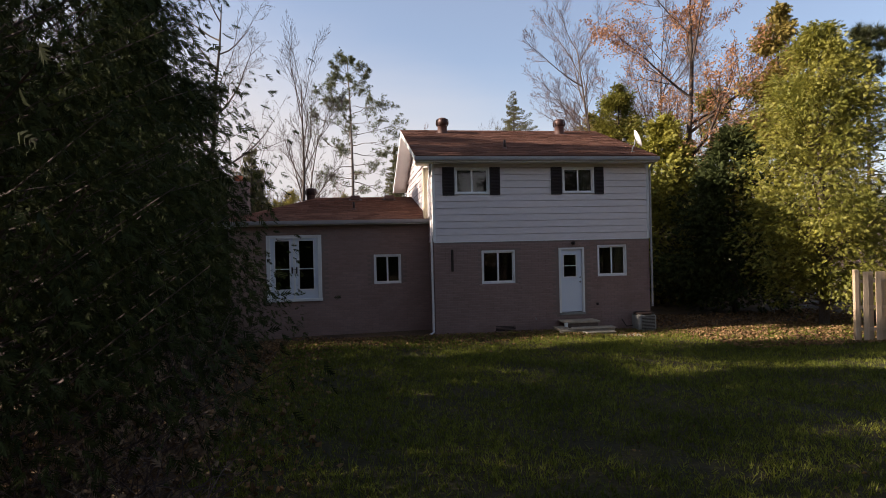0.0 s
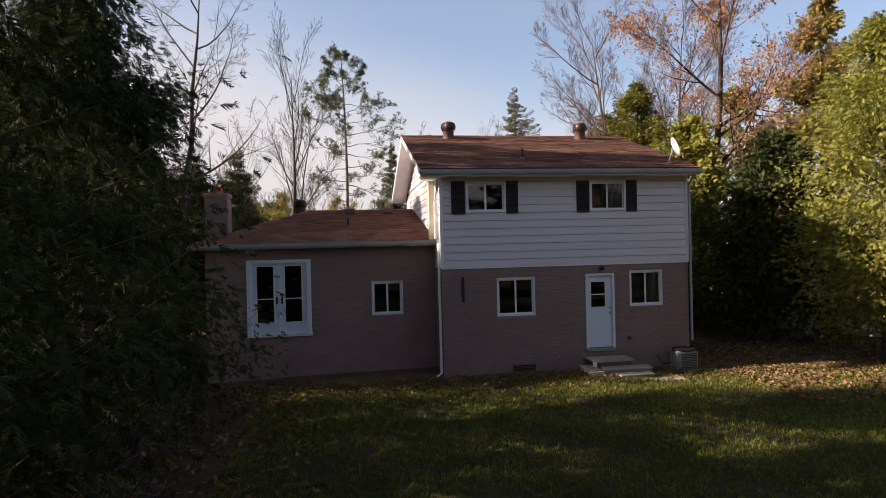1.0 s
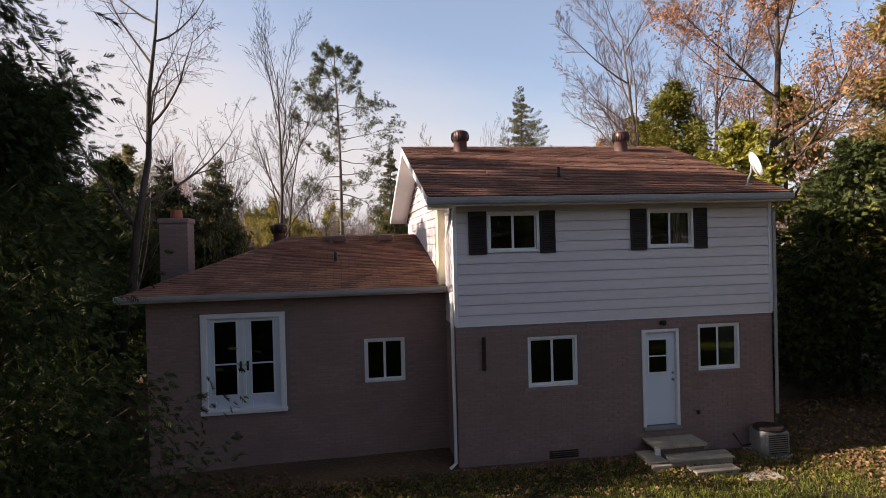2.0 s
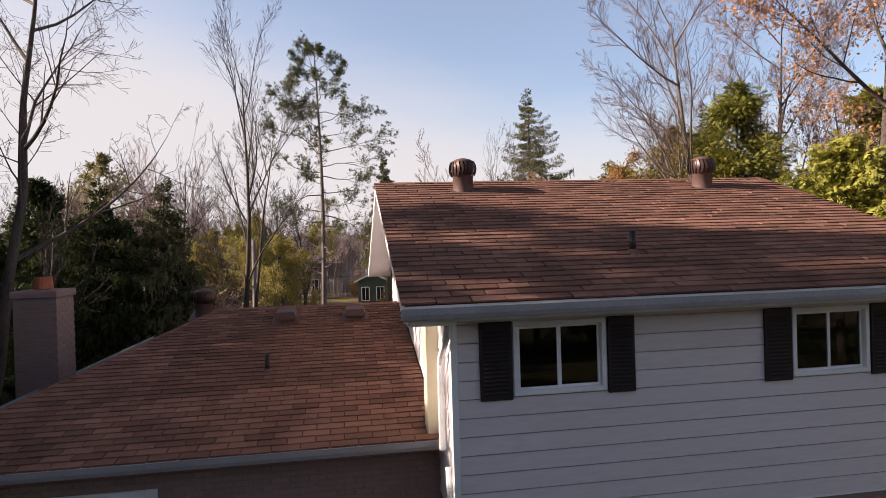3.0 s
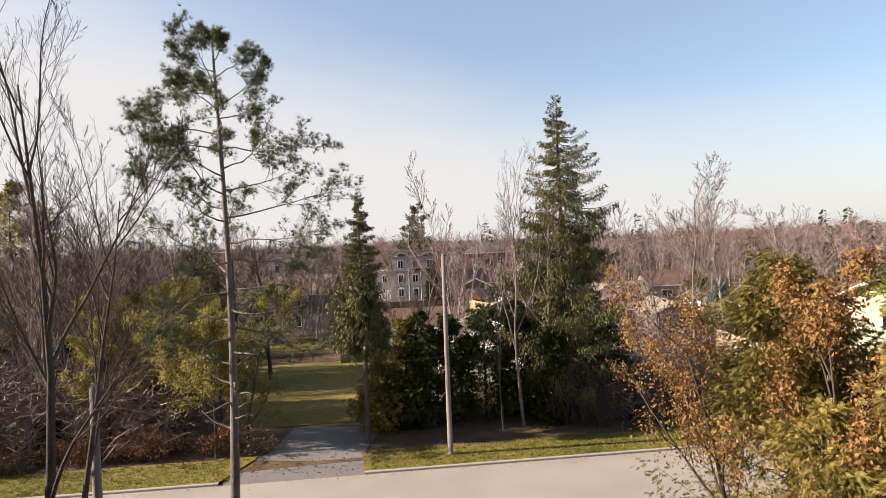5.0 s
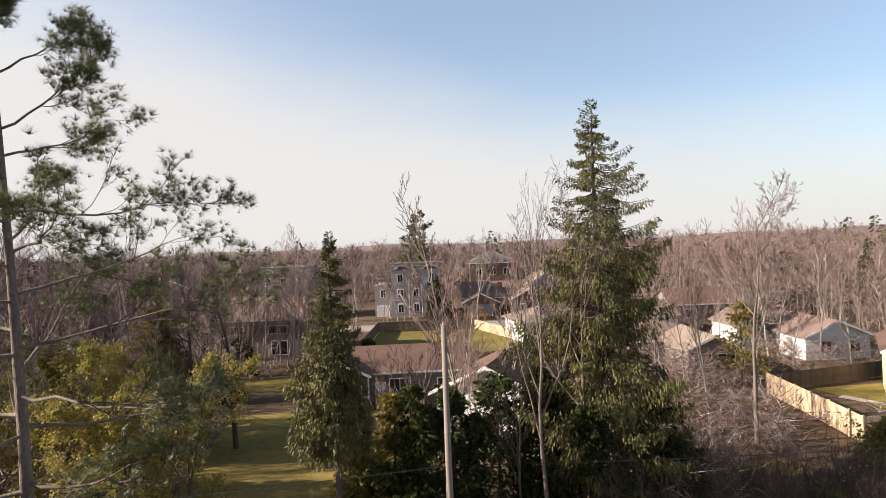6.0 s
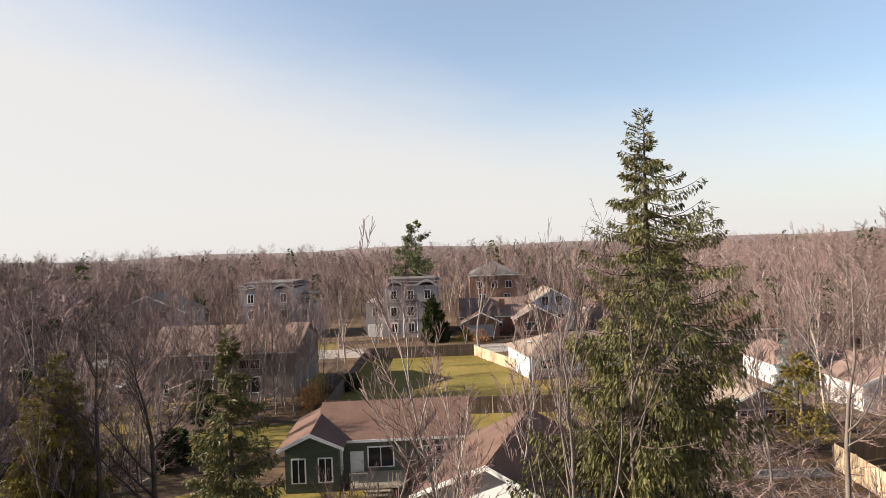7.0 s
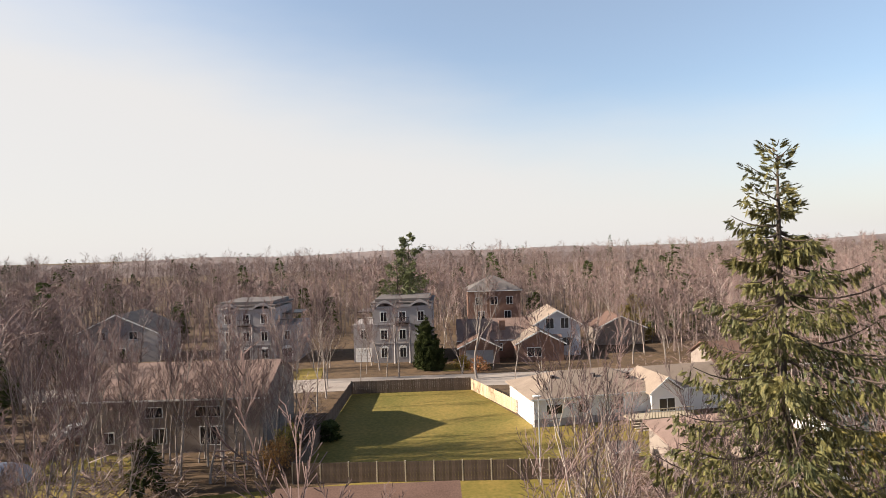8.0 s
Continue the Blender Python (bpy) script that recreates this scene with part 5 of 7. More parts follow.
# back yard, sunny side: cedars that shade the lawn, outer ones unseen and added
cedar(-6.5, -11.9, 11.0, 6.0, 11, CEDARDARKSHADE, 60000, 0.14, "tall dark cedar with drooping sprays beside the lawn", low=0.14, gap=0.75, spray=SPRAY_FINE, hang=0.8, taper=0.55)
pine(-9.8, -15.0, 12.5, 12, 0.28, 6.0, 6000, "unseen tall pine added to dapple the lawn", size=0.34)
cedar(-7.2, -3.6, 9.4, 4.8, 13, CEDARDARKSHADE, 36000, 0.17, "tall dark cedar with drooping sprays beside the lawn", gap=1.2, spray=SPRAY_FINE, hang=0.6)
cedar(-11.0, 3.4, 8.9, 5.0, 14, CEDARDARKSHADE, 24000, 0.26, "dark cedar beside the end of the wing", taper=0.6, gap=0.9)
cedar(-10.3, 1.3, 8.6, 5.0, 20, CEDARDARKSHADE, 26000, 0.24, "broad dark cedar at the corner of the wing", taper=0.5)
cedar(-17.5, -19.0, 10.5, 5.0, 15, CEDARDARKSHADE, 4000, 0.40, "unseen tall dark cedar added to shade the yard", gap=0.1)
pine(-12.4, -7.6, 11.2, 17, 0.28, 5.4, 6000, "unseen pine added to dapple the lawn", size=0.38)
cedar(-9.8, -7.6, 9.4, 5.2, 18, CEDARDARKSHADE, 20000, 0.27, "dark cedar added to dapple the lawn", gap=0.9, taper=0.6)
cedar(-11.6, 7.0, 10.2, 5.6, 19, CEDARDARKSHADE, 22000, 0.28, "broad unseen dark cedar added to shade the wing roof", taper=0.6, gap=0.9)
cedar(-13.0, -21.0, 13.0, 7.5, 16, CEDARDARKSHADE, 3500, 0.55, "unseen tall dark cedar added to shade the yard")
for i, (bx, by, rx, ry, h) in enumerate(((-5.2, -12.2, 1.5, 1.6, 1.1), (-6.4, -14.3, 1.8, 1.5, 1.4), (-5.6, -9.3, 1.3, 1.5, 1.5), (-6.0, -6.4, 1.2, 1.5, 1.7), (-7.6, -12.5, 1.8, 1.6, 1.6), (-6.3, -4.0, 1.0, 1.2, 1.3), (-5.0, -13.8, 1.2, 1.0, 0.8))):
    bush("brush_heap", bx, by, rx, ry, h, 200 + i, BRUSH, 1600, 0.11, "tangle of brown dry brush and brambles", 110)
# these shrubs use the darkened leaf to fill the deep shade
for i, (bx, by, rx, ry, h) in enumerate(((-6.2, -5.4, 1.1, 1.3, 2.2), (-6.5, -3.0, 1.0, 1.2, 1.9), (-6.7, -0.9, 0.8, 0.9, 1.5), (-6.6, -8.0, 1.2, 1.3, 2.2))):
    bush("dark_shrub", bx, by, rx, ry, h, 230 + i, CEDARDARKSHADE, 4500, 0.12, "dense evergreen shrub, leaf darkened as deep shade", 90)
bare_tree(-9.0, 7.4, 15.6, 21, "bare broad-limbed tree beside the wing", radius=0.19, lean=(0.03, 0.0), spread=0.95, kids=5, depth=4, first=0.36, thin_r=0.004, up=0.06)
bare_tree(-11.8, 3.4, 12.6, 23, "bare heavy-limbed tree at the end of the wing", radius=0.26, lean=(0.05, 0.02), spread=0.9, kids=6, depth=4, first=0.3)
bare_tree(-12.5, -3.5, 14.0, 22, "bare tree behind the cedars", radius=0.17, lean=(0.12, 0.0), spread=0.75)

# tall unseen trees added on the sunny side, further off, to shade the wing
pine(-17.0, 6.6, 12.6, 24, 0.45, 5.5, 3500, "unseen tall pine added to shade the wing roof", size=0.32)
cedar(-15.8, 3.4, 9.8, 5.2, 25, CEDARDARKSHADE, 10000, 0.32, "unseen dark cedar added to shade the wing roof")
cedar(-17.0, 8.6, 11.6, 5.0, 26, CEDARDARKSHADE, 9000, 0.30, "unseen dark cedar added to shade the wing roof")
pine(-14.0, 1.7, 14.4, 27, 0.80, 4.0, 2600, "unseen tall pine, high crown added to shade the roof", size=0.36)
bare_tree(-15.5, 4.6, 13.6, 28, "unseen bare heavy-limbed tree added to streak the roof", radius=0.30, lean=(0.03, -0.05), spread=0.95, kids=6, depth=4, first=0.35)
pine(-15.6, 6.6, 11.8, 29, 0.30, 5.0, 4500, "pine added to shade the wing roof", size=0.36)
# the shaded side of the house: cedars in a row towards the street
cedar(12.2, -1.1, 9.6, 5.6, 31, CEDAR, 40000, 0.17, "broad sunlit green cedar beside the house", low=0.13, gap=0.55, foot=0.55, foot_w=0.30, spray=SPRAY_FINE)
# house shade on this one is put into the leaf colour
cedar(12.2, 3.4, 7.2, 4.8, 30, CEDARDARKSHADE, 14000, 0.24, "cedar beside the house, leaf darkened as house shade", low=0.15)
cedar(14.9, 4.2, 12.2, 4.6, 32, CEDAROLIVE, 16000, 0.25, "tall olive cedar behind the sunlit one", low=0.1, gap=0.6)
cedar(19.0, 1.0, 5.2, 4.6, 33, CEDAROLIVE, 9000, 0.24, "low olive cedar at the side of the yard", low=0.05, gap=0.6)
cedar(11.4, 7.5, 8.6, 4.8, 34, CEDAR, 16000, 0.27, "green cedar in the side row", low=0.06)
cedar(11.2, 14.6, 10.4, 6.0, 35, CEDAROLIVE, 34000, 0.18, "olive-green cedar in the side row", low=0.06, spray=SPRAY_FINE, hang=0.5, gap=1.2)
cedar(14.2, 18.0, 11.2, 6.2, 36, CEDAR, 12000, 0.32, "green cedar in the side row", low=0.06)
cedar(11.6, 20.4, 10.4, 6.2, 37, CEDAROLIVE, 34000, 0.18, "olive-green cedar near the street", low=0.06, spray=SPRAY_FINE, hang=0.5, gap=1.2)
cedar(16.5, 11.5, 11.0, 6.4, 38, CEDAR, 10000, 0.34, "green cedar in the side row", low=0.06)
# unseen evergreens added round the yard to block sky light and close it
for i, (cx, cy) in enumerate(((-9, -24.5), (-4.5, -25.5), (0, -26), (4.5, -26), (9, -25.5), (13.5, -25), (18, -22.5), (21, -18), (23, -12), (25, -6), (26, 0), (-18, -26), (-22, -20))):
    src = bpy.data.objects["cedar_tree.004"]
    c = copy_thing(src, pose(cx, cy, gz(cx, cy) - 0.1, 0, 0, 47 * i))
    c.scale = (1.2, 1.2, 1.1)
pine(19.9, 5.4, 11.6, 41, 0.22, 6.0, 5200, "dark rough pine at the side of the yard", size=0.30)
bare_tree(12.4, 8.6, 17.5, 42, "tall tree with a few withered orange leaves still on its limbs", radius=0.24, spread=0.95, kids=8, twig=TWIGPINK, leaves=LEAFORANGE, leaf_n=17000, leaf_size=0.11, name="oak_tree")
bare_tree(11.6, 12.2, 15.0, 43, "bare leaning tree with pale fine twigs", radius=0.19, lean=(-0.25, -0.09), spread=0.72, kids=8, twig=TWIGPINK, bark=BARKGREY, thin_r=0.003, up=0.10, first=0.48)
bare_tree(13.6, 13.6, 16.5, 44, "bare tall tree with pale fine twigs", radius=0.17, lean=(0.05, 0.0), spread=0.7, kids=9, twig=TWIGPINK)
bare_tree(10.8, 18.4, 9.6, 45, "small tree full of withered rust-coloured leaves", radius=0.12, spread=0.8, kids=6, depth=3, leaves=LEAFRUST, leaf_n=12000, leaf_size=0.10, name="beech_tree")
cedar(9.9, 17.4, 7.4, 4.8, 39, CEDAROLIVE, 30000, 0.155, "olive-green cedar in the side row", low=0.04, spray=SPRAY_FINE, gap=0.9, hang=0.5)
cedar(11.0, 10.8, 10.8, 5.2, 46, CEDAR, 24000, 0.20, "tall sunlit green cedar in the side row", low=0.06, spray=SPRAY_FINE, gap=0.8)

bare_tree(10.9, 21.2, 9.6, 47, "small tree full of withered rust-coloured leaves", radius=0.11, spread=0.7, kids=6, depth=3, leaves=LEAFRUST, leaf_n=6000, leaf_size=0.09, name="beech_tree")

# fence at the side of the back yard
def board_fence(points, height, material, label, board=0.14, gap=0.02, posts=2.4, cap=False, group="", post_material=None, alternate=False):
    """Upright boards on rails between posts, along a line of corners."""
    f = thing("fence", Matrix.Translation((*points[0], gz(*points[0]))), label, "fence", group)
    o = Vector((*points[0], gz(*points[0])))
    bm_ = MB().cbox(0, -0.011, 0.06, board, 0.011, height, 0.004)
    me = bm_.mesh("board"); me.materials.append(material)
    pm = MB().cbox(-0.055, -0.055, -0.3, 0.055, 0.055, height + 0.06, 0.01).mesh("post"); pm.materials.append(post_material or material)
    count = 0
    for (ax, ay), (bx, by) in zip(points, points[1:]):
        ln = math.hypot(bx - ax, by - ay)
        ang = math.degrees(math.atan2(by - ay, bx - ax))
        n = int(ln / (board + gap))
        for i in range(n):
            u = i * (board + gap)
            x, y = ax + (bx - ax) * u / ln, ay + (by - ay) * u / ln
            b = new("board", me)
            b.parent = f
            side = 0.035 * (1 if (i % 2 or not alternate) else -1)
            b.matrix_local = Matrix.Translation(-o) @ pose(x, y, gz(x, y), 0, 0, ang) @ pose(0, -side, 0)
            count += 1
        for i in range(int(ln / posts) + 1):
            u = min(i * posts, ln)
            x, y = ax + (bx - ax) * u / ln, ay + (by - ay) * u / ln
            b = new("post", pm)
            b.parent = f
            b.matrix_local = Matrix.Translation(-o) @ pose(x, y, gz(x, y), 0, 0, ang)
        for hz in (0.35, height * 0.5, height - 0.25):
            p0, p1 = Vector((ax, ay, gz(ax, ay) + hz)) - o, Vector((bx, by, gz(bx, by) + hz)) - o
            r = part("rail", MB().box(0, -0.02, -0.04, ln, 0.02, 0.04), material, f)
            r.matrix_local = Matrix.Translation(p0) @ (p1 - p0).to_track_quat('X', 'Z').to_matrix().to_4x4()
    return f


board_fence([(10.55, -4.15), (14.3, -4.9)], 1.85, WOODFENCE, "weathered tan board-on-board wooden fence", alternate=True)

# ---- street side ----
pine(-2.55, 26.9, 17.7, 51, 0.46, 6.2, 11000, size=0.145)
bare_tree(-6.1, 22.7, 17.0, 58, "bare tall tree with steep limbs", radius=0.17, spread=0.5, kids=6, up=0.07, thin_r=0.003, lean=(0.15, 0), first=0.36)
bare_tree(-5.5, 23.4, 14.5, 56, "bare slim tree with steep limbs", radius=0.12, spread=0.5, kids=5, depth=4, up=0.08, lean=(0.02, 0), first=0.42)
bare_tree(-9.3, 26.0, 13.0, 53, "thin bare roadside tree among shrubs", radius=0.10, spread=0.5, kids=5, depth=3, up=0.2)
bare_tree(-12.0, 17.0, 8.0, 54, "small pale bare tree", radius=0.06, bark=BARKPALE, spread=0.55, kids=6, depth=3, up=0.2, lean=(.1, 0))
bare_tree(-10.6, 13.0, 8.5, 55, "small pale bare tree", radius=0.06, bark=BARKPALE, spread=0.6, kids=6, depth=3, up=0.2, lean=(.1, 0))
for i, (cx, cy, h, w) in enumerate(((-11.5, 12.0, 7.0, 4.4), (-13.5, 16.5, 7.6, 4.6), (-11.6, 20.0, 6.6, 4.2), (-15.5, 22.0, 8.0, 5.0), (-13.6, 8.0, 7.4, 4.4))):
    cedar(cx, cy, h, w, 60 + i, CEDARDARKSHADE, 6500, 0.32, "dark shaded cedar at the side of the wing", group="cedars beside the wing")
spruce(-10.4, 18.6, 9.4, 4.8, 67, CEDARDARKSHADE, dense=0.8, size=1.15, label="dark shaded spruce beyond the wing")
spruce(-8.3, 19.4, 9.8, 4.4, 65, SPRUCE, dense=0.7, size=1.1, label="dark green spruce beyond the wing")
cedar(-13.2, 20.0, 9.8, 5.0, 68, CEDARDARKSHADE, 14000, 0.25, "dark shaded cedar beyond the wing")
cedar(-11.4, 23.2, 8.4, 4.8, 66, CEDARDARKSHADE, 12000, 0.24, "dark shaded cedar by the street")
for i, (bx, by, h) in enumerate(((-8.3, 24.3, 3.2), (-5.2, 26.0, 2.4), (-11.5, 25.5, 3.6), (-7.0, 27.0, 2.2))):
    bush("bare_shrub", bx, by, 1.3, 1.2, h, 260 + i, BRUSH, 150, 0.12, "leafless shrub with many thin stems", 120)


def utility_pole(x, y, top, r, label, lean=0.0):
    zb = gz(x, y)
    p = thing("utility_pole", Matrix.Translation((x, y, zb)), label, "utility pole")
    h = top - zb
    part("shaft", MB().tube([(0, 0, -0.5), (lean * .5, 0, h * 0.5), (lean, 0, h)], [r * 1.15, r, r * 0.8], 12), POLEWOOD, p, "grey weathered pole", smooth=True)
    part("insulator", MB().lathe([(0.03, 0), (0.06, 0.04), (0.03, 0.07), (0.055, 0.11), (0.0, 0.14)], lean, 0, h, 10), CONCRETE, p)
    return p


utility_pole(6.25, 39.1, 9.5, 0.125, "tall grey wooden utility pole in the grass strip")
utility_pole(-5.75, 25.4, 6.5, 0.13, "shorter grey wooden pole among shrubs")


def cable(a, b, sag, name="overhead_cable"):
    a, b = Vector(a), Vector(b)
    pts = [a.lerp(b, i / 24) - Vector((0, 0, sag * 4 * (i / 24) * (1 - i / 24))) for i in range(25)]
    t = thing(name, Matrix.Translation(a), "thin black overhead cable between poles", "cable", "overhead cables")
    part("wire", MB().tube([p - a for p in pts], [0.012] * 25, 4), RUBBER, t)


cable((6.25, 39.1, 4.2), (-48, 41.5, 4.2), 0.7)
cable((6.25, 39.1, 4.2), (58, 36.8, 4.2), 0.7)

spruce(15.2, 45.8, 20.8, 8.0, 71, dense=1.05, size=1.0, dead=2)
spruce(2.0, 42.1, 14.3, 3.7, 72, low=0.44, label="slim spruce with a brown ragged top", dense=1.5, size=0.9)
bare_tree(11.4, 43.0, 16.2, 73, "thin bare tree beside the tall spruce", radius=0.12, bark=BARKGREY, spread=0.45, kids=5, up=0.22, depth=3, lean=(0.0, 0))
bare_tree(13.6, 44.4, 16.0, 74, "spreading bare tree beside the tall spruce", radius=0.15, bark=BARKGREY, spread=0.75, kids=5, up=0.10, depth=4)
bare_tree(10.0, 42.4, 8.5, 75, "small bare tree with a forked stem", radius=0.07, spread=0.6, kids=6, depth=3, up=0.15)
bush("brush_pile", 18.6, 43.6, 2.8, 1.8, 3.6, 340, BRUSH, 700, 0.13, "heap of pale cut branches and brown brush", 420)
hedge = ((3.0, 44.8, 4.6, 2.8, CEDAROLIVE), (4.6, 45.4, 6.6, 3.0, CEDAROLIVE), (5.4, 44.6, 7.0, 3.2, CEDARDARKSHADE), (7.4, 45.2, 6.8, 3.4, CEDARDARKSHADE), (9.6, 45.2, 7.4, 3.4, CEDARDARKSHADE), (11.8, 45.6, 7.2, 3.4, CEDARDARKSHADE), (13.5, 43.6, 5.6, 3.2, CEDARDARKSHADE), (17.5, 44.4, 6.0, 3.6, CEDARDARKSHADE))
for i, (cx, cy, h) in enumerate(((-4.9, 43.8, 9.4), (-6.2, 41.9, 8.0), (-7.0, 44.2, 8.4), (-8.6, 44.8, 9.6), (-10.6, 48.5, 9.5), (-12.8, 45.4, 8.6), (-7.4, 49.5, 9.0))):
    bare_tree(cx, cy, h, 90 + i, "small spreading tree with thinning olive leaves", radius=0.10, spread=0.9, kids=7, depth=3, twig=TWIGPINK, leaves=LEAFOLIVE, leaf_n=9000, leaf_size=0.13, first=0.12, name="leafy_tree", group="leafy trees across the street", thin_r=0.007)
for i, (cx, cy, h, w, m) in enumerate(hedge):
    cedar(cx, cy, h, w, 80 + i, m, 5200, 0.32, "dense dark evergreen shrub across the street" if m is CEDARDARKSHADE else "olive evergreen tree across the street", low=0.02, group="evergreens across the street")
spruce(-12.6, 50.0, 9.0, 4.6, 95, CEDAROLIVE, dense=0.7, size=1.2, label= "olive spruce in the scrub across the street")
cedar(-21.0, 45.5, 7.0, 4.6, 97, CEDAROLIVE, 6000, 0.30, "olive evergreen in the scrub across the street", gap=0.6)
cedar(-27.5, 65.0, 18.2, 14.0, 98, WILLOW, 9000, 0.42, "tree with thinning yellow leaves beyond the scrub", low=0.3)
for i in range(16):
    r = random.Random(300 + i)
    bush("rust_shrub" if i % 3 else "bare_shrub", -4 - i * 1.35 + r.uniform(-.5, .5), 42.4 + r.uniform(-0.7, 0.9) + i * 0.06, 1.2, 1.0, r.uniform(0.9, 1.9), 300 + i, BRUSHRED if i % 3 else BRUSH, 600, 0.15, "rust-brown leafy shrub behind the grass strip" if i % 3 else "leafless shrub behind the grass strip", 60)
for i in range(10):
    r = random.Random(330 + i)
    bush("pale_shrub", 14 + i * 1.6 + r.uniform(-.5, .5), 40.5 + r.uniform(0, 3.5), 1.3, 1.2, r.uniform(2.0, 4.0), 330 + i, BRUSH, 120, 0.12, "pale leafless shrub at the street side", 110)

for i, (cx, cy, h) in enumerate(((-7.6, 58.5, 14.0), (-5.6, 60.5, 13.0), (-16.5, 62.0, 15.0), (-22.0, 66.0, 15.5))):
    bare_tree(cx, cy, h, 120 + i, "dark bare tree with crooked limbs in the scrub", radius=0.20, spread=0.75, kids=6, depth=4, first=0.22, up=0.10, thin_r=0.006, group="dark bare trees across the street")
spruce(-10.4, 60.5, 11.6, 5.4, 130, CEDAROLIVE, dense=0.8, size=1.2, label="olive spruce in the scrub across the street")
spruce(-15.4, 53.5, 8.0, 4.6, 131, CEDAROLIVE, dense=0.7, size=1.2, label="olive spruce in the scrub across the street")
bush("hedge_shrub", 0.2, 91.5, 1.3, 2.4, 3.2, 345, LEAFRUST, 1800, 0.22, "rust-brown leafy shrub beside the fence", 60)
bush("hedge_shrub", 0.6, 96.5, 1.3, 2.6, 3.0, 346, LEAFOLIVE, 1600, 0.22, "yellow-brown leafy shrub beside the fence", 60)

# scrub and woods: a few tree meshes, copied
stock = [bare_tree(-24 - 4 * i, 52 + 3 * i, 11.5 + i, 400 + i, "grey-brown leafless tree in the scrub", radius=0.11, spread=0.6, kids=7, depth=3, up=0.16, group="leafless scrub trees", thin_r=0.012, twig=TWIGFAR, bark=BARKPALE) for i in range(5)]
rs = random.Random(77)
CLEAR = [(22, 33, 38, 56), (-3.5, 14, 52, 92), (30, 40, 36, 68), (40, 60, 44, 68), (-8, 4, 44, 72), (4, 48, 84, 122), (24, 52, 70, 112), (-20, 1, 92, 112)]
spots = []
for i in range(330):
    zone = i % 6
    if zone < 2:
        x, y = rs.uniform(-48, -9), rs.uniform(44, 88)
    elif zone == 2:
        x, y = rs.uniform(17, 50), rs.uniform(43, 72)
    elif zone == 3:
        x, y = rs.uniform(-70, -22), rs.uniform(90, 150)
    elif zone == 4:
        x, y = rs.uniform(52, 110), rs.uniform(62, 150)
    else:
        x, y = rs.uniform(-22, 60), rs.uniform(121, 160)
        if rs.random() < 0.55:
            continue
    if any(a < x < b and c < y < d for a, b, c, d in CLEAR):
        continue
    spots.append((x, y))
spots += [(-12.8, 95), (-5.6, 96.5), (-17.5, 95.5), (-0.6, 97.5), (-10.2, 96.5), (-3.2, 95), (8, 126), (12, 129.5), (-3, 128), (-10, 131), (-14, 138), (3, 139.5), (22, 138), (29, 131), (-14.5, 96.5), (-11, 97), (-7.5, 96), (-4.2, 97), (-2.0, 95.5), (-16.5, 98), (-9.2, 95), (1.2, 100), (2.5, 112), (-1.0, 104), (3.4, 118), (12.5, 56), (10.2, 52.5), (15.8, 55), (17.5, 50), (4.6, 47.2), (6.4, 48.6), (8.4, 47.0), (9.6, 49.5), (7.2, 51.0), (5.4, 50.2), (-13.6, 93.5), (-12.0, 95.2), (-8.6, 93.6), (-6.4, 94.8), (-4.8, 93.4), (-2.6, 93.0), (-0.9, 94.4), (-15.8, 93.8), (-18.6, 94.5), (-10.8, 93.2), (-7.2, 97.2), (0.4, 95.8), (-17.2, 91.2), (-14.6, 90.4), (-12.6, 91.6), (-9.6, 90.6), (-8.0, 91.8), (-5.2, 90.2), (-3.4, 91.4), (-1.4, 90.8), (0.2, 92.6), (-16.4, 97.0), (-19.8, 92.0), (9, 133), (20.5, 134), (23.5, 128), (27.5, 133), (-2, 136), (-12, 139), (-6.5, 140), (29, 150), (33, 165), (26, 160), (44, 76), (47, 79), (52, 75), (55, 77), (60, 76), (46, 84), (50, 79), (42.5, 81), (58.5, 92), (64, 82), (48, 74), (53, 72), (56, 70), (61, 72), (43.5, 71.5)]
for x, y in spots:
    s = rs.uniform(0.6, 1.05)
    c = copy_thing(rs.choice(stock), pose(x, y, gz(x, y) - 0.1, 0, 0, rs.uniform(0, 360)))
    c.scale = (s * rs.uniform(0.9, 1.2), s * rs.uniform(0.9, 1.2), s * rs.uniform(0.85, 1.1))


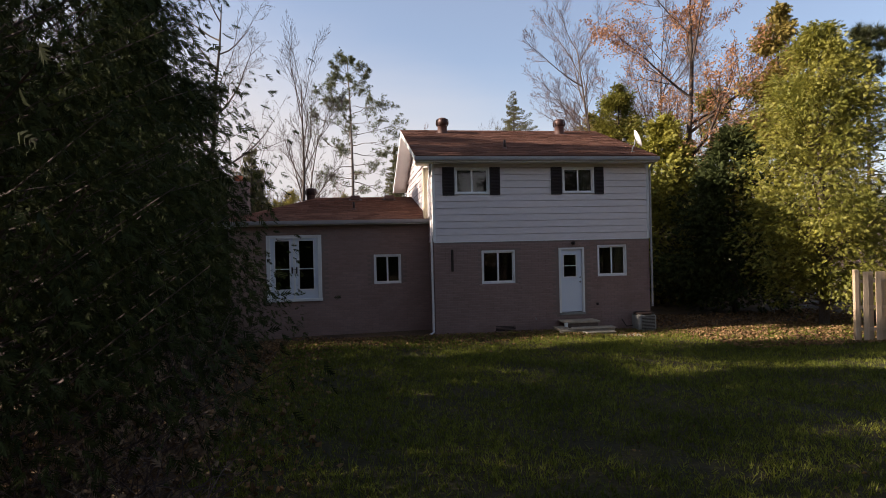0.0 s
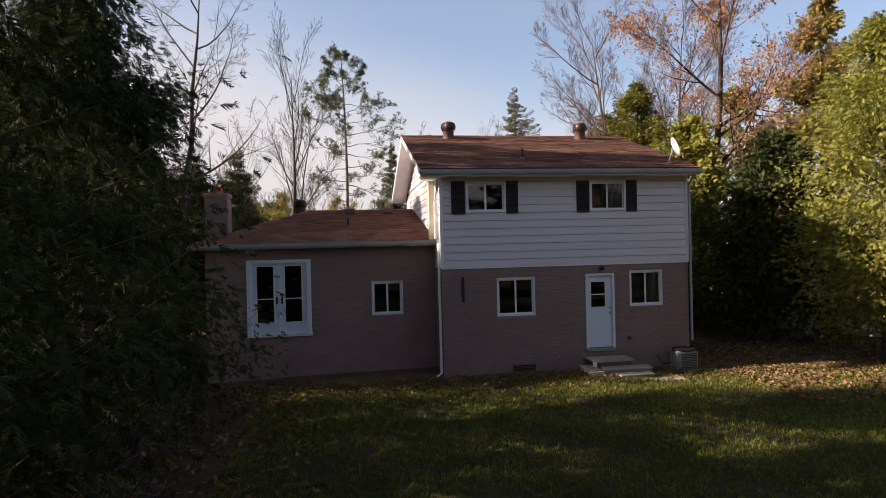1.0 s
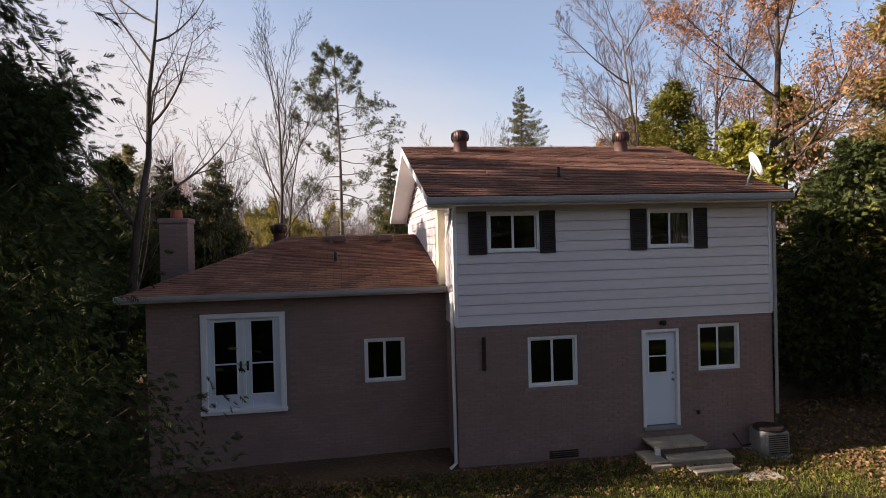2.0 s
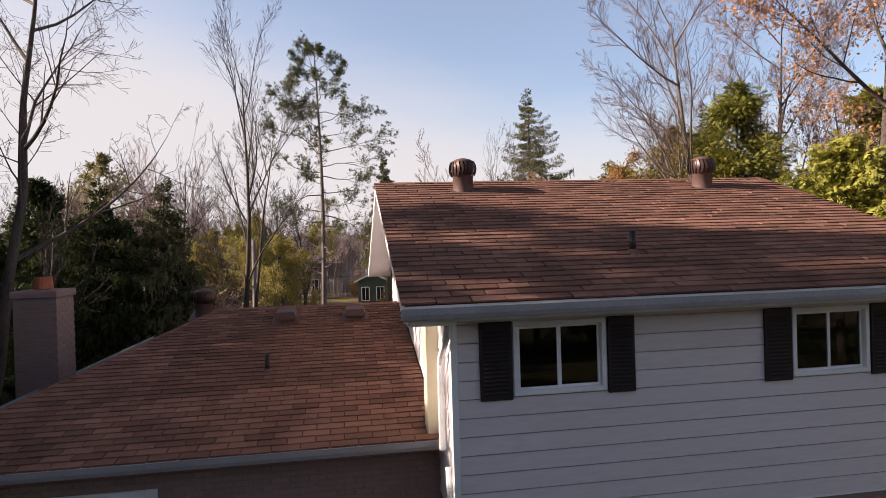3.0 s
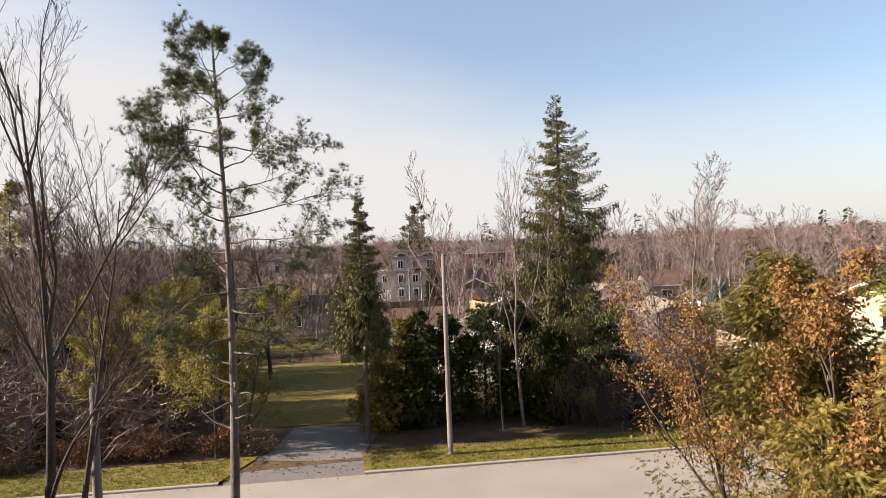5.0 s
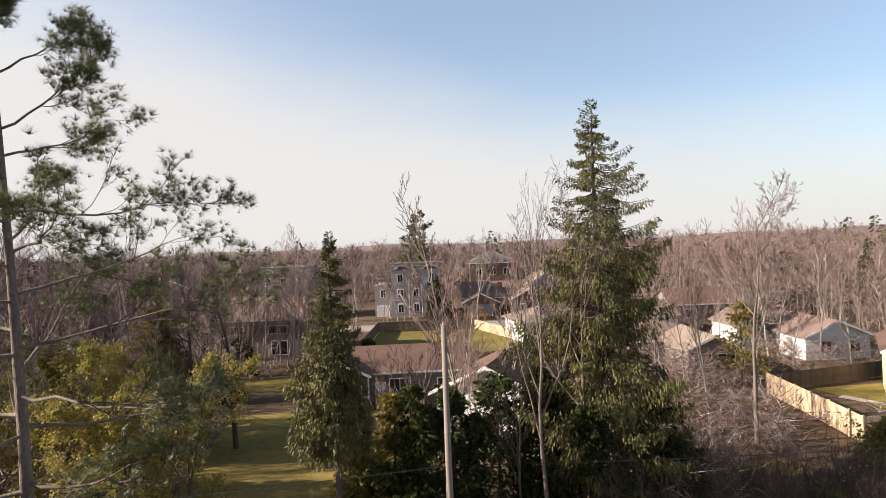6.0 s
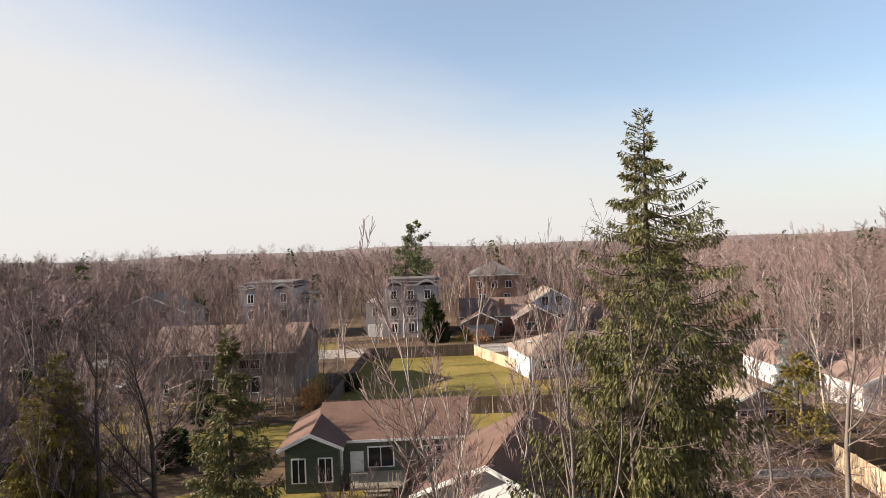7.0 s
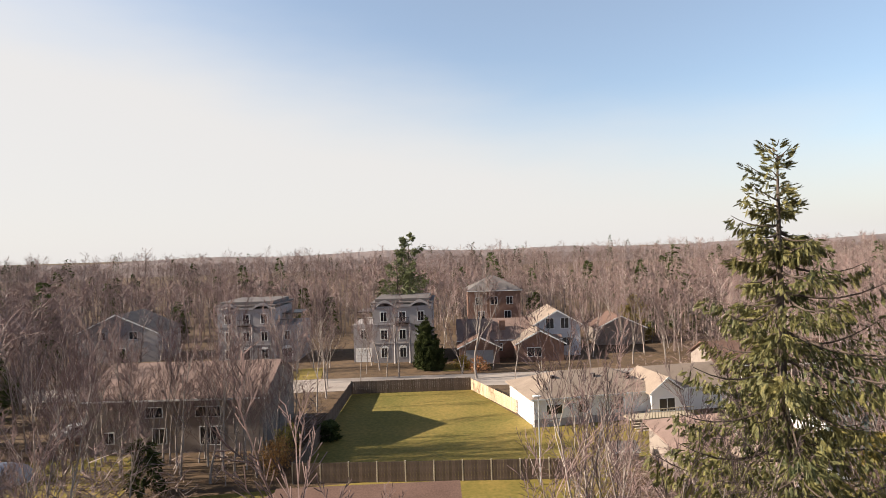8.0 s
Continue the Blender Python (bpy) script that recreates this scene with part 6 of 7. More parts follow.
def far_woods(name, x0, x1, y0, y1, n, seed, hmin, hmax, material, label, evergreen=0.04, avoid=(), wide=1.0, base=0.42, trunk=True):
    """Leafless woods: stems and sheaves of upward twigs, of several shapes."""
    rng = np.random.default_rng(seed)
    x, y = rng.uniform(x0, x1, n), y0 + (y1 - y0) * rng.random(n) ** 1.2
    keep = np.ones(n, bool)
    for a0, a1, b0, b1 in avoid:
        keep &= ~((x > a0) & (x < a1) & (y > b0) & (y < b1))
    x, y = x[keep], y[keep]
    n = len(x)
    h = rng.uniform(hmin, hmax, n) * (1 - 0.25 * rng.random(n) ** 3) * (0.92 + 0.13 * np.sin(x * 0.045 + 1.0) * np.sin(y * 0.03 + x * 0.011) + 0.09 * np.sin(x * 0.13 + y * 0.05))
    z = ground_z(x, y)
    mb = MB()
    kind = rng.integers(0, 7, n)
    stems = MB()
    for shape in range(7):
        r2 = np.random.default_rng(seed * 10 + shape)
        stem, sf, tpl, fc = [], [], [], []

        def stroke(v, f, p, e, wd):
            d = e - p
            off = np.cross(d, r2.normal(size=3)); off *= wd / (np.linalg.norm(off) + 1e-9)
            f.append((len(v), len(v) + 1, len(v) + 2))
            v += [tuple(p - off), tuple(p + off), tuple(e)]
        if trunk:
            for s in range(2):
                sf.append((3 * s, 3 * s + 1, 3 * s + 2))
                stem += [(-0.010, 0, 0), (0.010, 0, 0), (0.003, 0, 0.98)] if s == 0 else [(0, -0.010, 0), (0, 0.010, 0), (0, 0.003, 0.98)]
        for s in range(11):
            p = np.array((0, 0, base + (0.82 - base) * (s + r2.random()) / 11))
            a = r2.uniform(0, 6.28); l = r2.uniform(0.16, 0.36) * (1.2 - p[2] * 0.75); rise = r2.uniform(0.5, 1.7)
            d = np.array((math.cos(a), math.sin(a), rise)); d /= np.linalg.norm(d)
            e = p + d * l
            stroke(stem, sf, p, e, 0.0042)
            for q in range(7):
                q0 = p + (e - p) * r2.uniform(0.25, 1.0)
                dd = d + r2.normal(size=3) * 0.55
                stroke(tpl, fc, q0, q0 + dd / np.linalg.norm(dd) * r2.uniform(0.05, 0.15), 0.0034)
        sel = kind == shape
        m = int(sel.sum())
        a = rng.uniform(0, 6.28, m)
        wd = rng.uniform(0.8, 1.5, m) * wide
        rot = np.zeros((m, 3, 3))
        rot[:, 0, 0] = np.cos(a) * wd; rot[:, 0, 1] = -np.sin(a) * wd
        rot[:, 1, 0] = np.sin(a) * wd; rot[:, 1, 1] = np.cos(a) * wd
        rot[:, 2, 2] = 1
        rot[:, 0, 2], rot[:, 1, 2] = rng.normal(size=m) * 0.06, rng.normal(size=m) * 0.06
        mb.scatter(tpl, fc, np.stack([x, y, z], -1)[sel], rot, h[sel])
        stems.scatter(stem, sf, np.stack([x, y, z], -1)[sel], rot, h[sel])
    t = tagged(part(name, mb, material), label, "woods", kind="stuff")
    part("stem_field", stems, STEMFAR, t, "pale stems and limbs")
    m = int(n * evergreen)
    if m:
        ev = MB()
        for j in rng.integers(0, n, m):
            hh = h[j] * rng.uniform(0.6, 1.22)
            q = rng.random(150)
            aa = rng.uniform(0, 6.28, 150)
            rr = hh * 0.17 * (1 - q) ** 0.8 * rng.uniform(0.5, 1.1, 150)
            pts = np.stack([x[j] + 1.5 + rr * np.cos(aa), y[j] + rr * np.sin(aa), z[j] + hh * (0.12 + 0.88 * q)], -1)
            ev.scatter(SPRAY[0], SPRAY[1], pts, rotations(np.stack([np.cos(aa), np.sin(aa), -0.3 + 0 * aa], -1), rng), rng.uniform(0.8, 1.6, 150))
        part("evergreen_crown", ev, CEDARDARKSHADE, t)
    return t


OPEN = [(-30, 62, 40, 148)]
far_woods("near_woods", -150, -30, 40, 150, 1100, 500, 9, 15, TWIGFAR, "grey-brown leafless woods", 0.05, OPEN)
far_woods("near_woods", 62, 190, 45, 170, 1100, 501, 8, 14, TWIGFAR, "grey-brown leafless woods", 0.05, OPEN)
far_woods("woods", -230, 260, 150, 270, 3400, 502, 10, 17, TWIGFAR, "grey-brown leafless woods", 0.05, [(-45, 62, 150, 170)])
far_woods("distant_woods", -520, 600, 270, 620, 3600, 503, 13, 18, TWIGFAR, "distant leafless woods to the horizon", 0.03)
far_woods("distant_woods", -620, 760, 600, 700, 900, 508, 15, 27, TWIGFAR, "distant leafless woods to the horizon", 0.08)
# unseen woods behind the yard that hold back low sky light
far_woods("back_woods", -60, 60, -75, -38, 350, 504, 10, 15, TWIGFAR, "unseen leafless woods added behind the yard", 0.3)
far_woods("scrub", -55, -9, 43, 90, 1700, 505, 2.0, 6.5, BRUSHGREY, "dense brown leafless scrub", 0.02, CLEAR + [(-22, -6, 53, 70), (-27, -12, 84, 99)], 1.8, 0.05, False)
far_woods("scrub", 16, 62, 41, 84, 1500, 506, 1.6, 4.4, BRUSHGREY, "dense purple-brown leafless scrub", 0.0, [(25.6 + 0.34 * (q - 37), 31.2 + 0.34 * (q - 37), q, q + 2) for q in range(37, 66, 2)] + [(37, 60, 47, 68), (21, 29, 41, 48), (14, 22, 60, 92), (36, 44, 70, 84), (53, 64, 78, 84)], 1.8, 0.04, False)
far_woods("scrub", -80, 110, 84, 160, 1500, 507, 2.0, 6.0, TWIGFAR, "dense brown leafless scrub", 0.02, CLEAR + [(-30, 60, 121, 141), (-27, -12, 84, 99)], 1.8, 0.05, False)

# low wooded hills along the horizon
hill_rng = np.random.default_rng(510)
hx = np.arange(-760, 960, 2.2)
crest = 14.0 + 1.5 * np.sin(hx * 0.0075 + 1.1) + 1.2 * np.sin(hx * 0.031) + 3.5 * smoothstep(250, 620, hx) + hill_rng.uniform(-0.3, 0.3, len(hx))
hv, hf = [], []
for i, (px_, pz_) in enumerate(zip(hx, crest)):
    hv += [(px_, 650, -3.0), (px_, 668, 0.6 * pz_), (px_, 690, pz_), (px_, 760, -3.0)]
    if i:
        hf += [(4 * i - 4 + k, 4 * i + k, 4 * i + k + 1, 4 * i - 3 + k) for k in range(3)]
tagged(part("distant_hill", MB().add(hv, hf), FARHILL), "low wooded hills on the horizon, haze in their colour", "hills", kind="structure")

# ---- houses ----
def far_window(parent, m, w, h, trim=0.09, arched=False, material=None):
    """A window in a wall that faces local -y."""
    s = part("window", MB().box(-w / 2, -0.05, 0, w / 2, 0.0, 0.06), TRIM, parent)
    s.matrix_local = m
    f = MB()
    for a, b, c, d in ((-w / 2, 0.06, -w / 2 + trim, h), (w / 2 - trim, 0.06, w / 2, h), (-w / 2 + trim, h - trim, w / 2 - trim, h), (-0.03, 0.06, 0.03, h - trim)):
        f.box(a, -0.05, b, c, 0.0, d)
    if arched:
        f.prism([(math.cos(a) * w / 2, h + math.sin(a) * w / 2 * 0.5) for a in np.linspace(0, math.pi, 9)], -0.05, 0.0)
    part("frame", f, TRIM, s)
    part("pane", MB().box(-w / 2 + trim, -0.025, 0.06, w / 2 - trim, -0.015, h - trim), SCREEN, s, "dark glass")
    return s


def far_house(x, y, rot, w, d, eave, rise, label, wall, roofm, kind="gable_x", over=0.45, windows=(), doors=(), chimney=None, name="house", base=None, name_roof="roof", left=(), right=()):
    """A house with its front to local -y. windows: (x, z, w, h) on the front; left and right: on the sides, by y."""
    zb = gz(x, y) if base is None else base
    t = thing(name, pose(x, y, zb, 0, 0, rot), label, "house")
    part("wall", MB().box(-w / 2, 0, -0.4, w / 2, d, eave), wall, t)
    o = over
    r = MB()
    th = 0.18
    if kind == "gable_x":
        r.prism([(-o, eave - th * .4), (d / 2, eave + rise - th), (d + o, eave - th * .4), (d + o, eave), (d / 2, eave + rise), (-o, eave)], -w / 2 - o, w / 2 + o, "x")
        for gx in (-w / 2, w / 2 - 0.1):
            part("gable", MB().prism([(0, eave), (d, eave), (d / 2, eave + rise - th - 0.05)], gx, gx + 0.1, "x"), wall, t)
    elif kind == "gable_y":
        r.prism([(-w / 2 - o, eave - th * .4), (0, eave + rise - th), (w / 2 + o, eave - th * .4), (w / 2 + o, eave), (0, eave + rise), (-w / 2 - o, eave)], -o, d + o, "y")
        for gy in (0.0, d - 0.1):
            part("gable", MB().prism([(-w / 2, eave), (w / 2, eave), (0, eave + rise - th - 0.05)], gy, gy + 0.1, "y"), wall, t)
    else:
        hip = min(w, d) / 2
        if w >= d:
            p, q = (-w / 2 + hip, d / 2, eave + rise), (w / 2 - hip, d / 2, eave + rise)
        else:
            p, q = (0, hip, eave + rise), (0, d - hip, eave + rise)
        c = [(-w / 2 - o, -o, eave), (w / 2 + o, -o, eave), (w / 2 + o, d + o, eave), (-w / 2 - o, d + o, eave)]
        if w >= d:
            r.add(c + [p, q], [(0, 1, 5, 4), (2, 3, 4, 5)]); r.add(c + [p, q], [(1, 2, 5), (3, 0, 4)])
        else:
            r.add(c + [p, q], [(1, 2, 5, 4), (3, 0, 4, 5)]); r.add(c + [p, q], [(0, 1, 4), (2, 3, 5)])
        r.box(-w / 2 - o, -o, eave - 0.14, w / 2 + o, d + o, eave)
    rf = part(name_roof, r, roofm, t)
    fs = MB()
    fs.box(-w / 2 - o, -o - 0.03, eave - 0.16, w / 2 + o, -o, eave + 0.02)
    if kind != "gable_y":
        part("fascia", fs, TRIM, rf, "white eave board")
    else:
        e = MB()
        e.prism([(-w / 2 - o, eave - th), (0, eave + rise - th - .06), (w / 2 + o, eave - th), (w / 2 + o, eave + .03), (0, eave + rise + .03), (-w / 2 - o, eave + .03)], -o - 0.04, -o, "y")
        part("rake_board", e, TRIM, rf, "white rake board")
    for wx, wz, ww, wh in windows:
        far_window(t, pose(wx, 0, wz), ww, wh)
    for wy, wz, ww, wh in left:
        far_window(t, pose(-w / 2, wy, wz, 0, 0, -90), ww, wh)
    for wy, wz, ww, wh in right:
        far_window(t, pose(w / 2, wy, wz, 0, 0, 90), ww, wh)
    for dx, dw, dh, m in doors:
        dd = part("door", MB().cbox(dx - dw / 2, -0.06, 0.02, dx + dw / 2, 0.0, dh, 0.02), m, t)
        if dw > 2:
            for i in range(1, 4):
                part("panel_line", MB().box(dx - dw / 2 + .05, -0.068, dh * i / 4 - .015, dx + dw / 2 - .05, -0.058, dh * i / 4 + .015), GUTTER, dd)
    if chimney:
        cx, cy, ch, cw = chimney
        part("chimney", MB().cbox(cx - cw / 2, cy - cw / 2, 0, cx + cw / 2, cy + cw / 2, eave + ch, 0.03), BROWNWALL, t)
    return t


R = -9.0
# green bungalow with its white garage
green = far_house(7.6, 69.6, -6, 10.4, 8.0, 3.0, 1.7, "green bungalow with a brown hip-and-gable roof and white trim", GREENWALL, ROOF_FAR, "gable_x", windows=((-1.0, 0.9, 1.9, 1.5), (2.9, 1.0, 1.3, 1.3)), doors=((-2.7, 0.95, 2.1, TRIM),), right=((3, 1, 1.2, 1.2),))
gw_ = far_house(1.9, 68.2, -6, 3.6, 7.0, 3.1, 1.05, "gabled front wing of the green bungalow", GREENWALL, ROOF_FAR, "gable_y", windows=((-0.9, 0.7, 1.0, 1.7), (0.9, 0.7, 1.0, 1.7)), right=((1.3, 0.8, 0.7, 1.8), (2.2, 0.8, 0.7, 1.8)), name="house_wing")
garage = far_house(11.2, 54.7, -27.8, 7.0, 9.5, 3.9, 1.85, "white garage with a brown gable roof", WHITEWALL, ROOF_FAR, "gable_y", doors=((-0.9, 3.4, 2.3, METAL_GREY),), name="garage")
dk = thing("porch_deck", pose(5.6, 66.6, gz(5.6, 66.6), 0, 0, -6), "weathered wooden porch with rails and steps", "porch")
part("platform", MB().cbox(-1.2, 0, 0.5, 2.4, 3.0, 0.62, .02), WOOD, dk)
for i in range(3):
    part("step", MB().cbox(-0.3, -0.3 * (i + 1), 0.40 - 0.16 * i, 1.6, -0.3 * i, 0.46 - 0.16 * i, .01), WOOD, dk)
for i in range(9):
    part("baluster", MB().cbox(-1.2 + (i if i < 5 else i + 4) * 0.28, 0.02, 0.62, -1.15 + (i if i < 5 else i + 4) * 0.28, 0.07, 1.5, .008), WOOD, dk)
part("rail", MB().cbox(-1.22, 0, 1.5, -0.02, 0.1, 1.58, .01), WOOD, dk)

# fenced yard with the pale bungalow
board_fence([(1.85, 88.6), (25.4, 84.2)], 1.75, WOODDARK, "dark weathered wooden fence across the yard", 0.26, 0.01, 2.4, post_material=WOOD)
board_fence([(1.85, 88.6), (6.7, 119.6)], 1.75, WOODDARK, "dark weathered wooden side fence", 0.30, 0.01, 2.4)
board_fence([(6.7, 119.6), (22.9, 117.6)], 1.75, WOODDARK, "dark weathered wooden back fence", 0.28, 0.01, 2.4)
board_fence([(22.9, 117.6), (25.8, 104.5)], 1.6, WOODFENCE, "pale new wooden fence with gaps", 0.16, 0.05, 2.4)
yl = MB().add([(x, y, gz(x, y) + 0.03) for x, y in ((1.9, 89.2), (29, 84.7), (45, 84), (46, 101), (26.0, 101), (22.9, 118.0), (6.8, 120.4))], [(0, 1, 5, 6), (1, 2, 3, 4)])
yl.add([(29, 84.7, gz(29, 84) + .03), (26, 101, gz(26, 101) + .03), (22.9, 118, gz(22, 118) + .03)], [(0, 1, 2)])
setting("yard_lawn", yl, LAWNFAR, "yellow-green lawn inside the wooden fence", "lawn")
setting("yard_lawn", sheet(np.arange(-20, 30, 2.0), np.arange(80, 89, 1.5), 0.025), LAWNFAR, "grass behind the green bungalow", "lawn")
bung = far_house(33.6, 99.1, 2, 15.0, 9.0, 3.1, 1.9, "white bungalow with a pale tan hip roof", WHITEWALL, ROOF_TAN, "hip", windows=((-5.2, 1.25, 1.9, 1.15), (-1.9, 1.2, 1.2, 1.35), (2.2, 1.2, 1.2, 1.5)))
far_window(bung, pose(-5.3, 0, 0.0), 1.5, 0.7)
part("foundation", MB().cbox(-7.53, -0.04, -0.3, 7.53, 0.0, 0.85, 0.01), STONEWALL, bung, "grey foundation band")
for vx, vy in ((-4.2, 3.2), (0.6, 3.0), (4.4, 2.2)):
    part("roof_vent", MB().cbox(vx - 0.22, vy - 0.2, 3.9, vx + 0.22, vy + 0.2, 4.75, 0.03), METAL_DARK, bung, "dark roof vent")
far_house(41.0, 98.3, 2, 3.6, 6.0, 3.0, 1.75, "white front gable of the bungalow", WHITEWALL, ROOF_TAN, "gable_y", windows=((0.0, 0.9, 2.0, 1.5),), name="house_wing")
far_house(46.2, 101.2, 2, 8.6, 7.5, 2.7, 1.9, "white low side wing of the bungalow", WHITEWALL, ROOF_TAN, "gable_x", name="house_wing")
deck = thing("garden_deck", pose(39.0, 96.2, gz(39, 96.2), 0, 0, 2), "grey wooden garden deck with rails and steps", "deck")
part("platform", MB().cbox(-3.2, 0, 0.75, 4.0, 2.2, 0.9, 0.02), WOOD, deck)
part("skirting", MB().cbox(-3.1, 0.05, 0.0, 3.9, 0.1, 0.75, 0.01), WOODDARK, deck)
for i in range(16):
    part("baluster", MB().cbox(-1.2 + i * 0.34, 0.02, 0.9, -1.13 + i * 0.34, 0.08, 1.75, 0.008), WOOD, deck)
part("rail", MB().cbox(-1.25, 0.0, 1.75, 4.0, 0.1, 1.83, 0.01), WOOD, deck)
for i in range(4):
    part("step", MB().cbox(-3.2, -0.32 * (i + 1), 0.58 - 0.18 * i, -1.3, -0.32 * i, 0.64 - 0.18 * i, 0.01), WOOD, deck)
shed = far_house(30.3, 85.6, -8, 2.2, 2.4, 1.5, 0.5, "small grey garden shed beside the fence", TAUPEWALL, ROOF_GREY, "gable_x", over=0.15, name="garden_shed")
street_pts = [(x, y, gz(x, y) + 0.04) for x, y in ((-60, 137), (-60, 129), (8, 121.5), (26, 119.5), (80, 113), (80, 121), (8, 130))]
setting("back_street", MB().add(street_pts, [(0, 1, 2, 6), (6, 3, 4, 5)]).add(street_pts, [(2, 3, 6)]), ASPHALT, "pale asphalt back street", "road")
setting("front_lawn", sheet(np.arange(-4, 3, 2.0), np.arange(131, 141, 3.0), 0.03), LAWNFAR, "grass before the far houses", "lawn")
setting("front_lawn", sheet(np.arange(21, 31, 2.0), np.arange(131, 138, 3.0), 0.03), LAWNFAR, "grass before the far houses", "lawn")


def stucco_villa(x, y, rot, side, garages):
    """Three storeys with a scrolled cornice; a lower wing with a terrace on one side (-1 or 1)."""
    t = thing("villa", pose(x, y, gz(x, y), 0, 0, rot), "grey stucco three-storey villa with scrolled cornice and balconies", "house")

    def box(name, x0, y0, z0, x1, y1, z1, material, parent, c=0.0, label=""):
        a, b = sorted((x0 * side, x1 * side))
        return part(name, MB().cbox(a, y0, z0, b, y1, z1, c) if c else MB().box(a, y0, z0, b, y1, z1), material, parent, label)
    body = box("wall", -6.6, 0, -0.3, 3.6, 12, 9.7, STONEWALL, t)
    wing_ = box("wall", 3.6, 1.3, -0.3, 7.2, 12, 6.6, STONEWALL, t)
    xs_ = np.linspace(-6.75, 3.75, 43)
    top = [9.75 + 0.75 * max(0.0, math.cos((q + 4.6) * 0.95)) * (abs(q + 4.6) < 1.65) + 0.75 * max(0.0, math.cos((q - 1.5) * 0.95)) * (abs(q - 1.5) < 1.65) for q in xs_]
    poly = [(q * side, h + 0.25) for q, h in zip(xs_, top)] + [(q * side, h - 0.15) for q, h in zip(xs_[::-1], top[::-1])]
    part("cornice", MB().prism(poly[::side], -0.35, 0.1, "y"), STONEWALL, body, "pale scrolled cornice")
    box("roof", -6.9, -0.3, 10.15, 3.9, 12.3, 10.45, ROOF_GREY, t, 0.05, "flat grey roof")
    box("roof", -6.2, 0.6, 10.45, 3.2, 11.6, 11.0, ROOF_GREY, t, 0.05, "flat grey roof")
    for z_ in (3.2, 6.5):
        box("string_course", -6.65, -0.08, z_, 3.65, 0.0, z_ + 0.22, STONEWALL, body, 0.02)
    for wx in (-4.7, -1.5, 1.7):
        for wz in (0.9, 4.0, 7.1):
            far_window(t, pose(wx * side, 0, wz), 1.3, 1.75, trim=0.14, arched=(wz < 2))
    far_window(t, pose(5.4 * side, 1.3, 4.0), 1.2, 1.7, trim=0.14)
    if not garages:
        far_window(t, pose(5.4 * side, 1.3, 0.9), 1.8, 1.6, trim=0.14, arched=True)
    rl = MB()
    for i in range(13):
        a = (3.7 + i * 0.28) * side
        rl.box(a - 0.02, 1.35, 6.6, a + 0.02, 1.39, 7.55)
    a, b = sorted((3.6 * side, 7.2 * side))
    rl.box(a, 1.32, 7.55, b, 1.42, 7.63)
    part("terrace_rail", rl, METAL_DARK, wing_, "dark metal terrace rail")
    box("canopy", 3.6, 5.0, 8.2, 7.0, 11.0, 8.4, METAL_DARK, wing_, 0.03)
    bl = MB()
    for i in range(9):
        bl.box(-2.65 * side - 0.02 + 0.28 * i * side, -0.9, 6.9, -2.65 * side + 0.02 + 0.28 * i * side, -.86, 7.8)
    a, b = sorted((-2.75 * side, -0.3 * side))
    bl.box(a, -0.95, 6.7, b, 0, 6.9).box(a, -.93, 7.8, b, -.85, 7.87)
    part("balcony", bl, METAL_DARK, body)
    for a in (-2.8, -0.2):
        part("column", MB().lathe([(0.24, 0), (0.24, 0.2), (0.18, 0.3), (0.17, 6.2), (0.24, 6.4), (0.24, 6.7)], a * side, -0.75, 0, 12), STONEWALL, body)
    for k in range(garages):
        g = box("garage_door", 4.1 + 2.9 * k, 1.23, 0, 6.8 + 2.9 * k, 1.29, 2.4, WHITEWALL, wing_, 0.02)
        for i in range(1, 4):
            box("panel_line", 4.2 + 2.9 * k, 1.222, 0.6 * i - .015, 6.7 + 2.9 * k, 1.232, 0.6 * i + .015, GUTTER, g)
    return t


stucco_villa(14.0, 141.0, R, -1, 1)
stucco_villa(-10.2, 147.5, R, 1, 0)
far_house(34.0, 139.5, R, 17.5, 13, 3.2, 3.0, "brown brick house with a pinkish-brown roof", BROWNWALL, ROOF_PINK, "gable_x", windows=((-2.2, 1.2, 2.0, 1.4),), chimney=(-1.0, 3.0, 3.0, 1.1))
far_house(27.8, 135.4, R, 6.6, 7, 2.7, 1.9, "brown garage with a broad door", BROWNWALL, ROOF_FAR, "gable_y", doors=((0, 4.6, 2.3, GUTTER),), name="garage")
far_house(38.0, 134.6, R, 8.0, 6, 2.9, 2.4, "low brown front porch with a tan gable", BROWNWALL, ROOF_TAN, "gable_y", windows=((-1.0, 0.8, 2.4, 1.6),), name="house_wing")
far_house(42.6, 139.0, R, 8.0, 11, 5.4, 2.6, "pale two-storey gabled front of the brown house", PALEBLUE, ROOF_TAN, "gable_y", windows=((-1.3, 4.7, 1.5, 1.9), (1.3, 4.7, 1.5, 1.9), (1.6, 1.6, 1.9, 1.6)), name="house_wing")
far_house(39.0, 172.0, R, 12.0, 11, 9.4, 3.2, "tall brown house with a grey hip roof behind the trees", BROWNWALL, ROOF_GREY, "hip", windows=((-3.5, 6.2, 1.6, 1.8), (0, 6.2, 1.6, 1.8), (3.5, 6.2, 1.6, 1.8), (-3, 3, 1.6, 1.8), (3, 3, 1.6, 1.8)))
far_house(57.5, 146, R, 9.0, 9, 3.2, 2.4, "small taupe house with a brown gable roof", TAUPEWALL, ROOF_FAR, "gable_y", windows=((0.5, 1.2, 1.4, 1.4),))
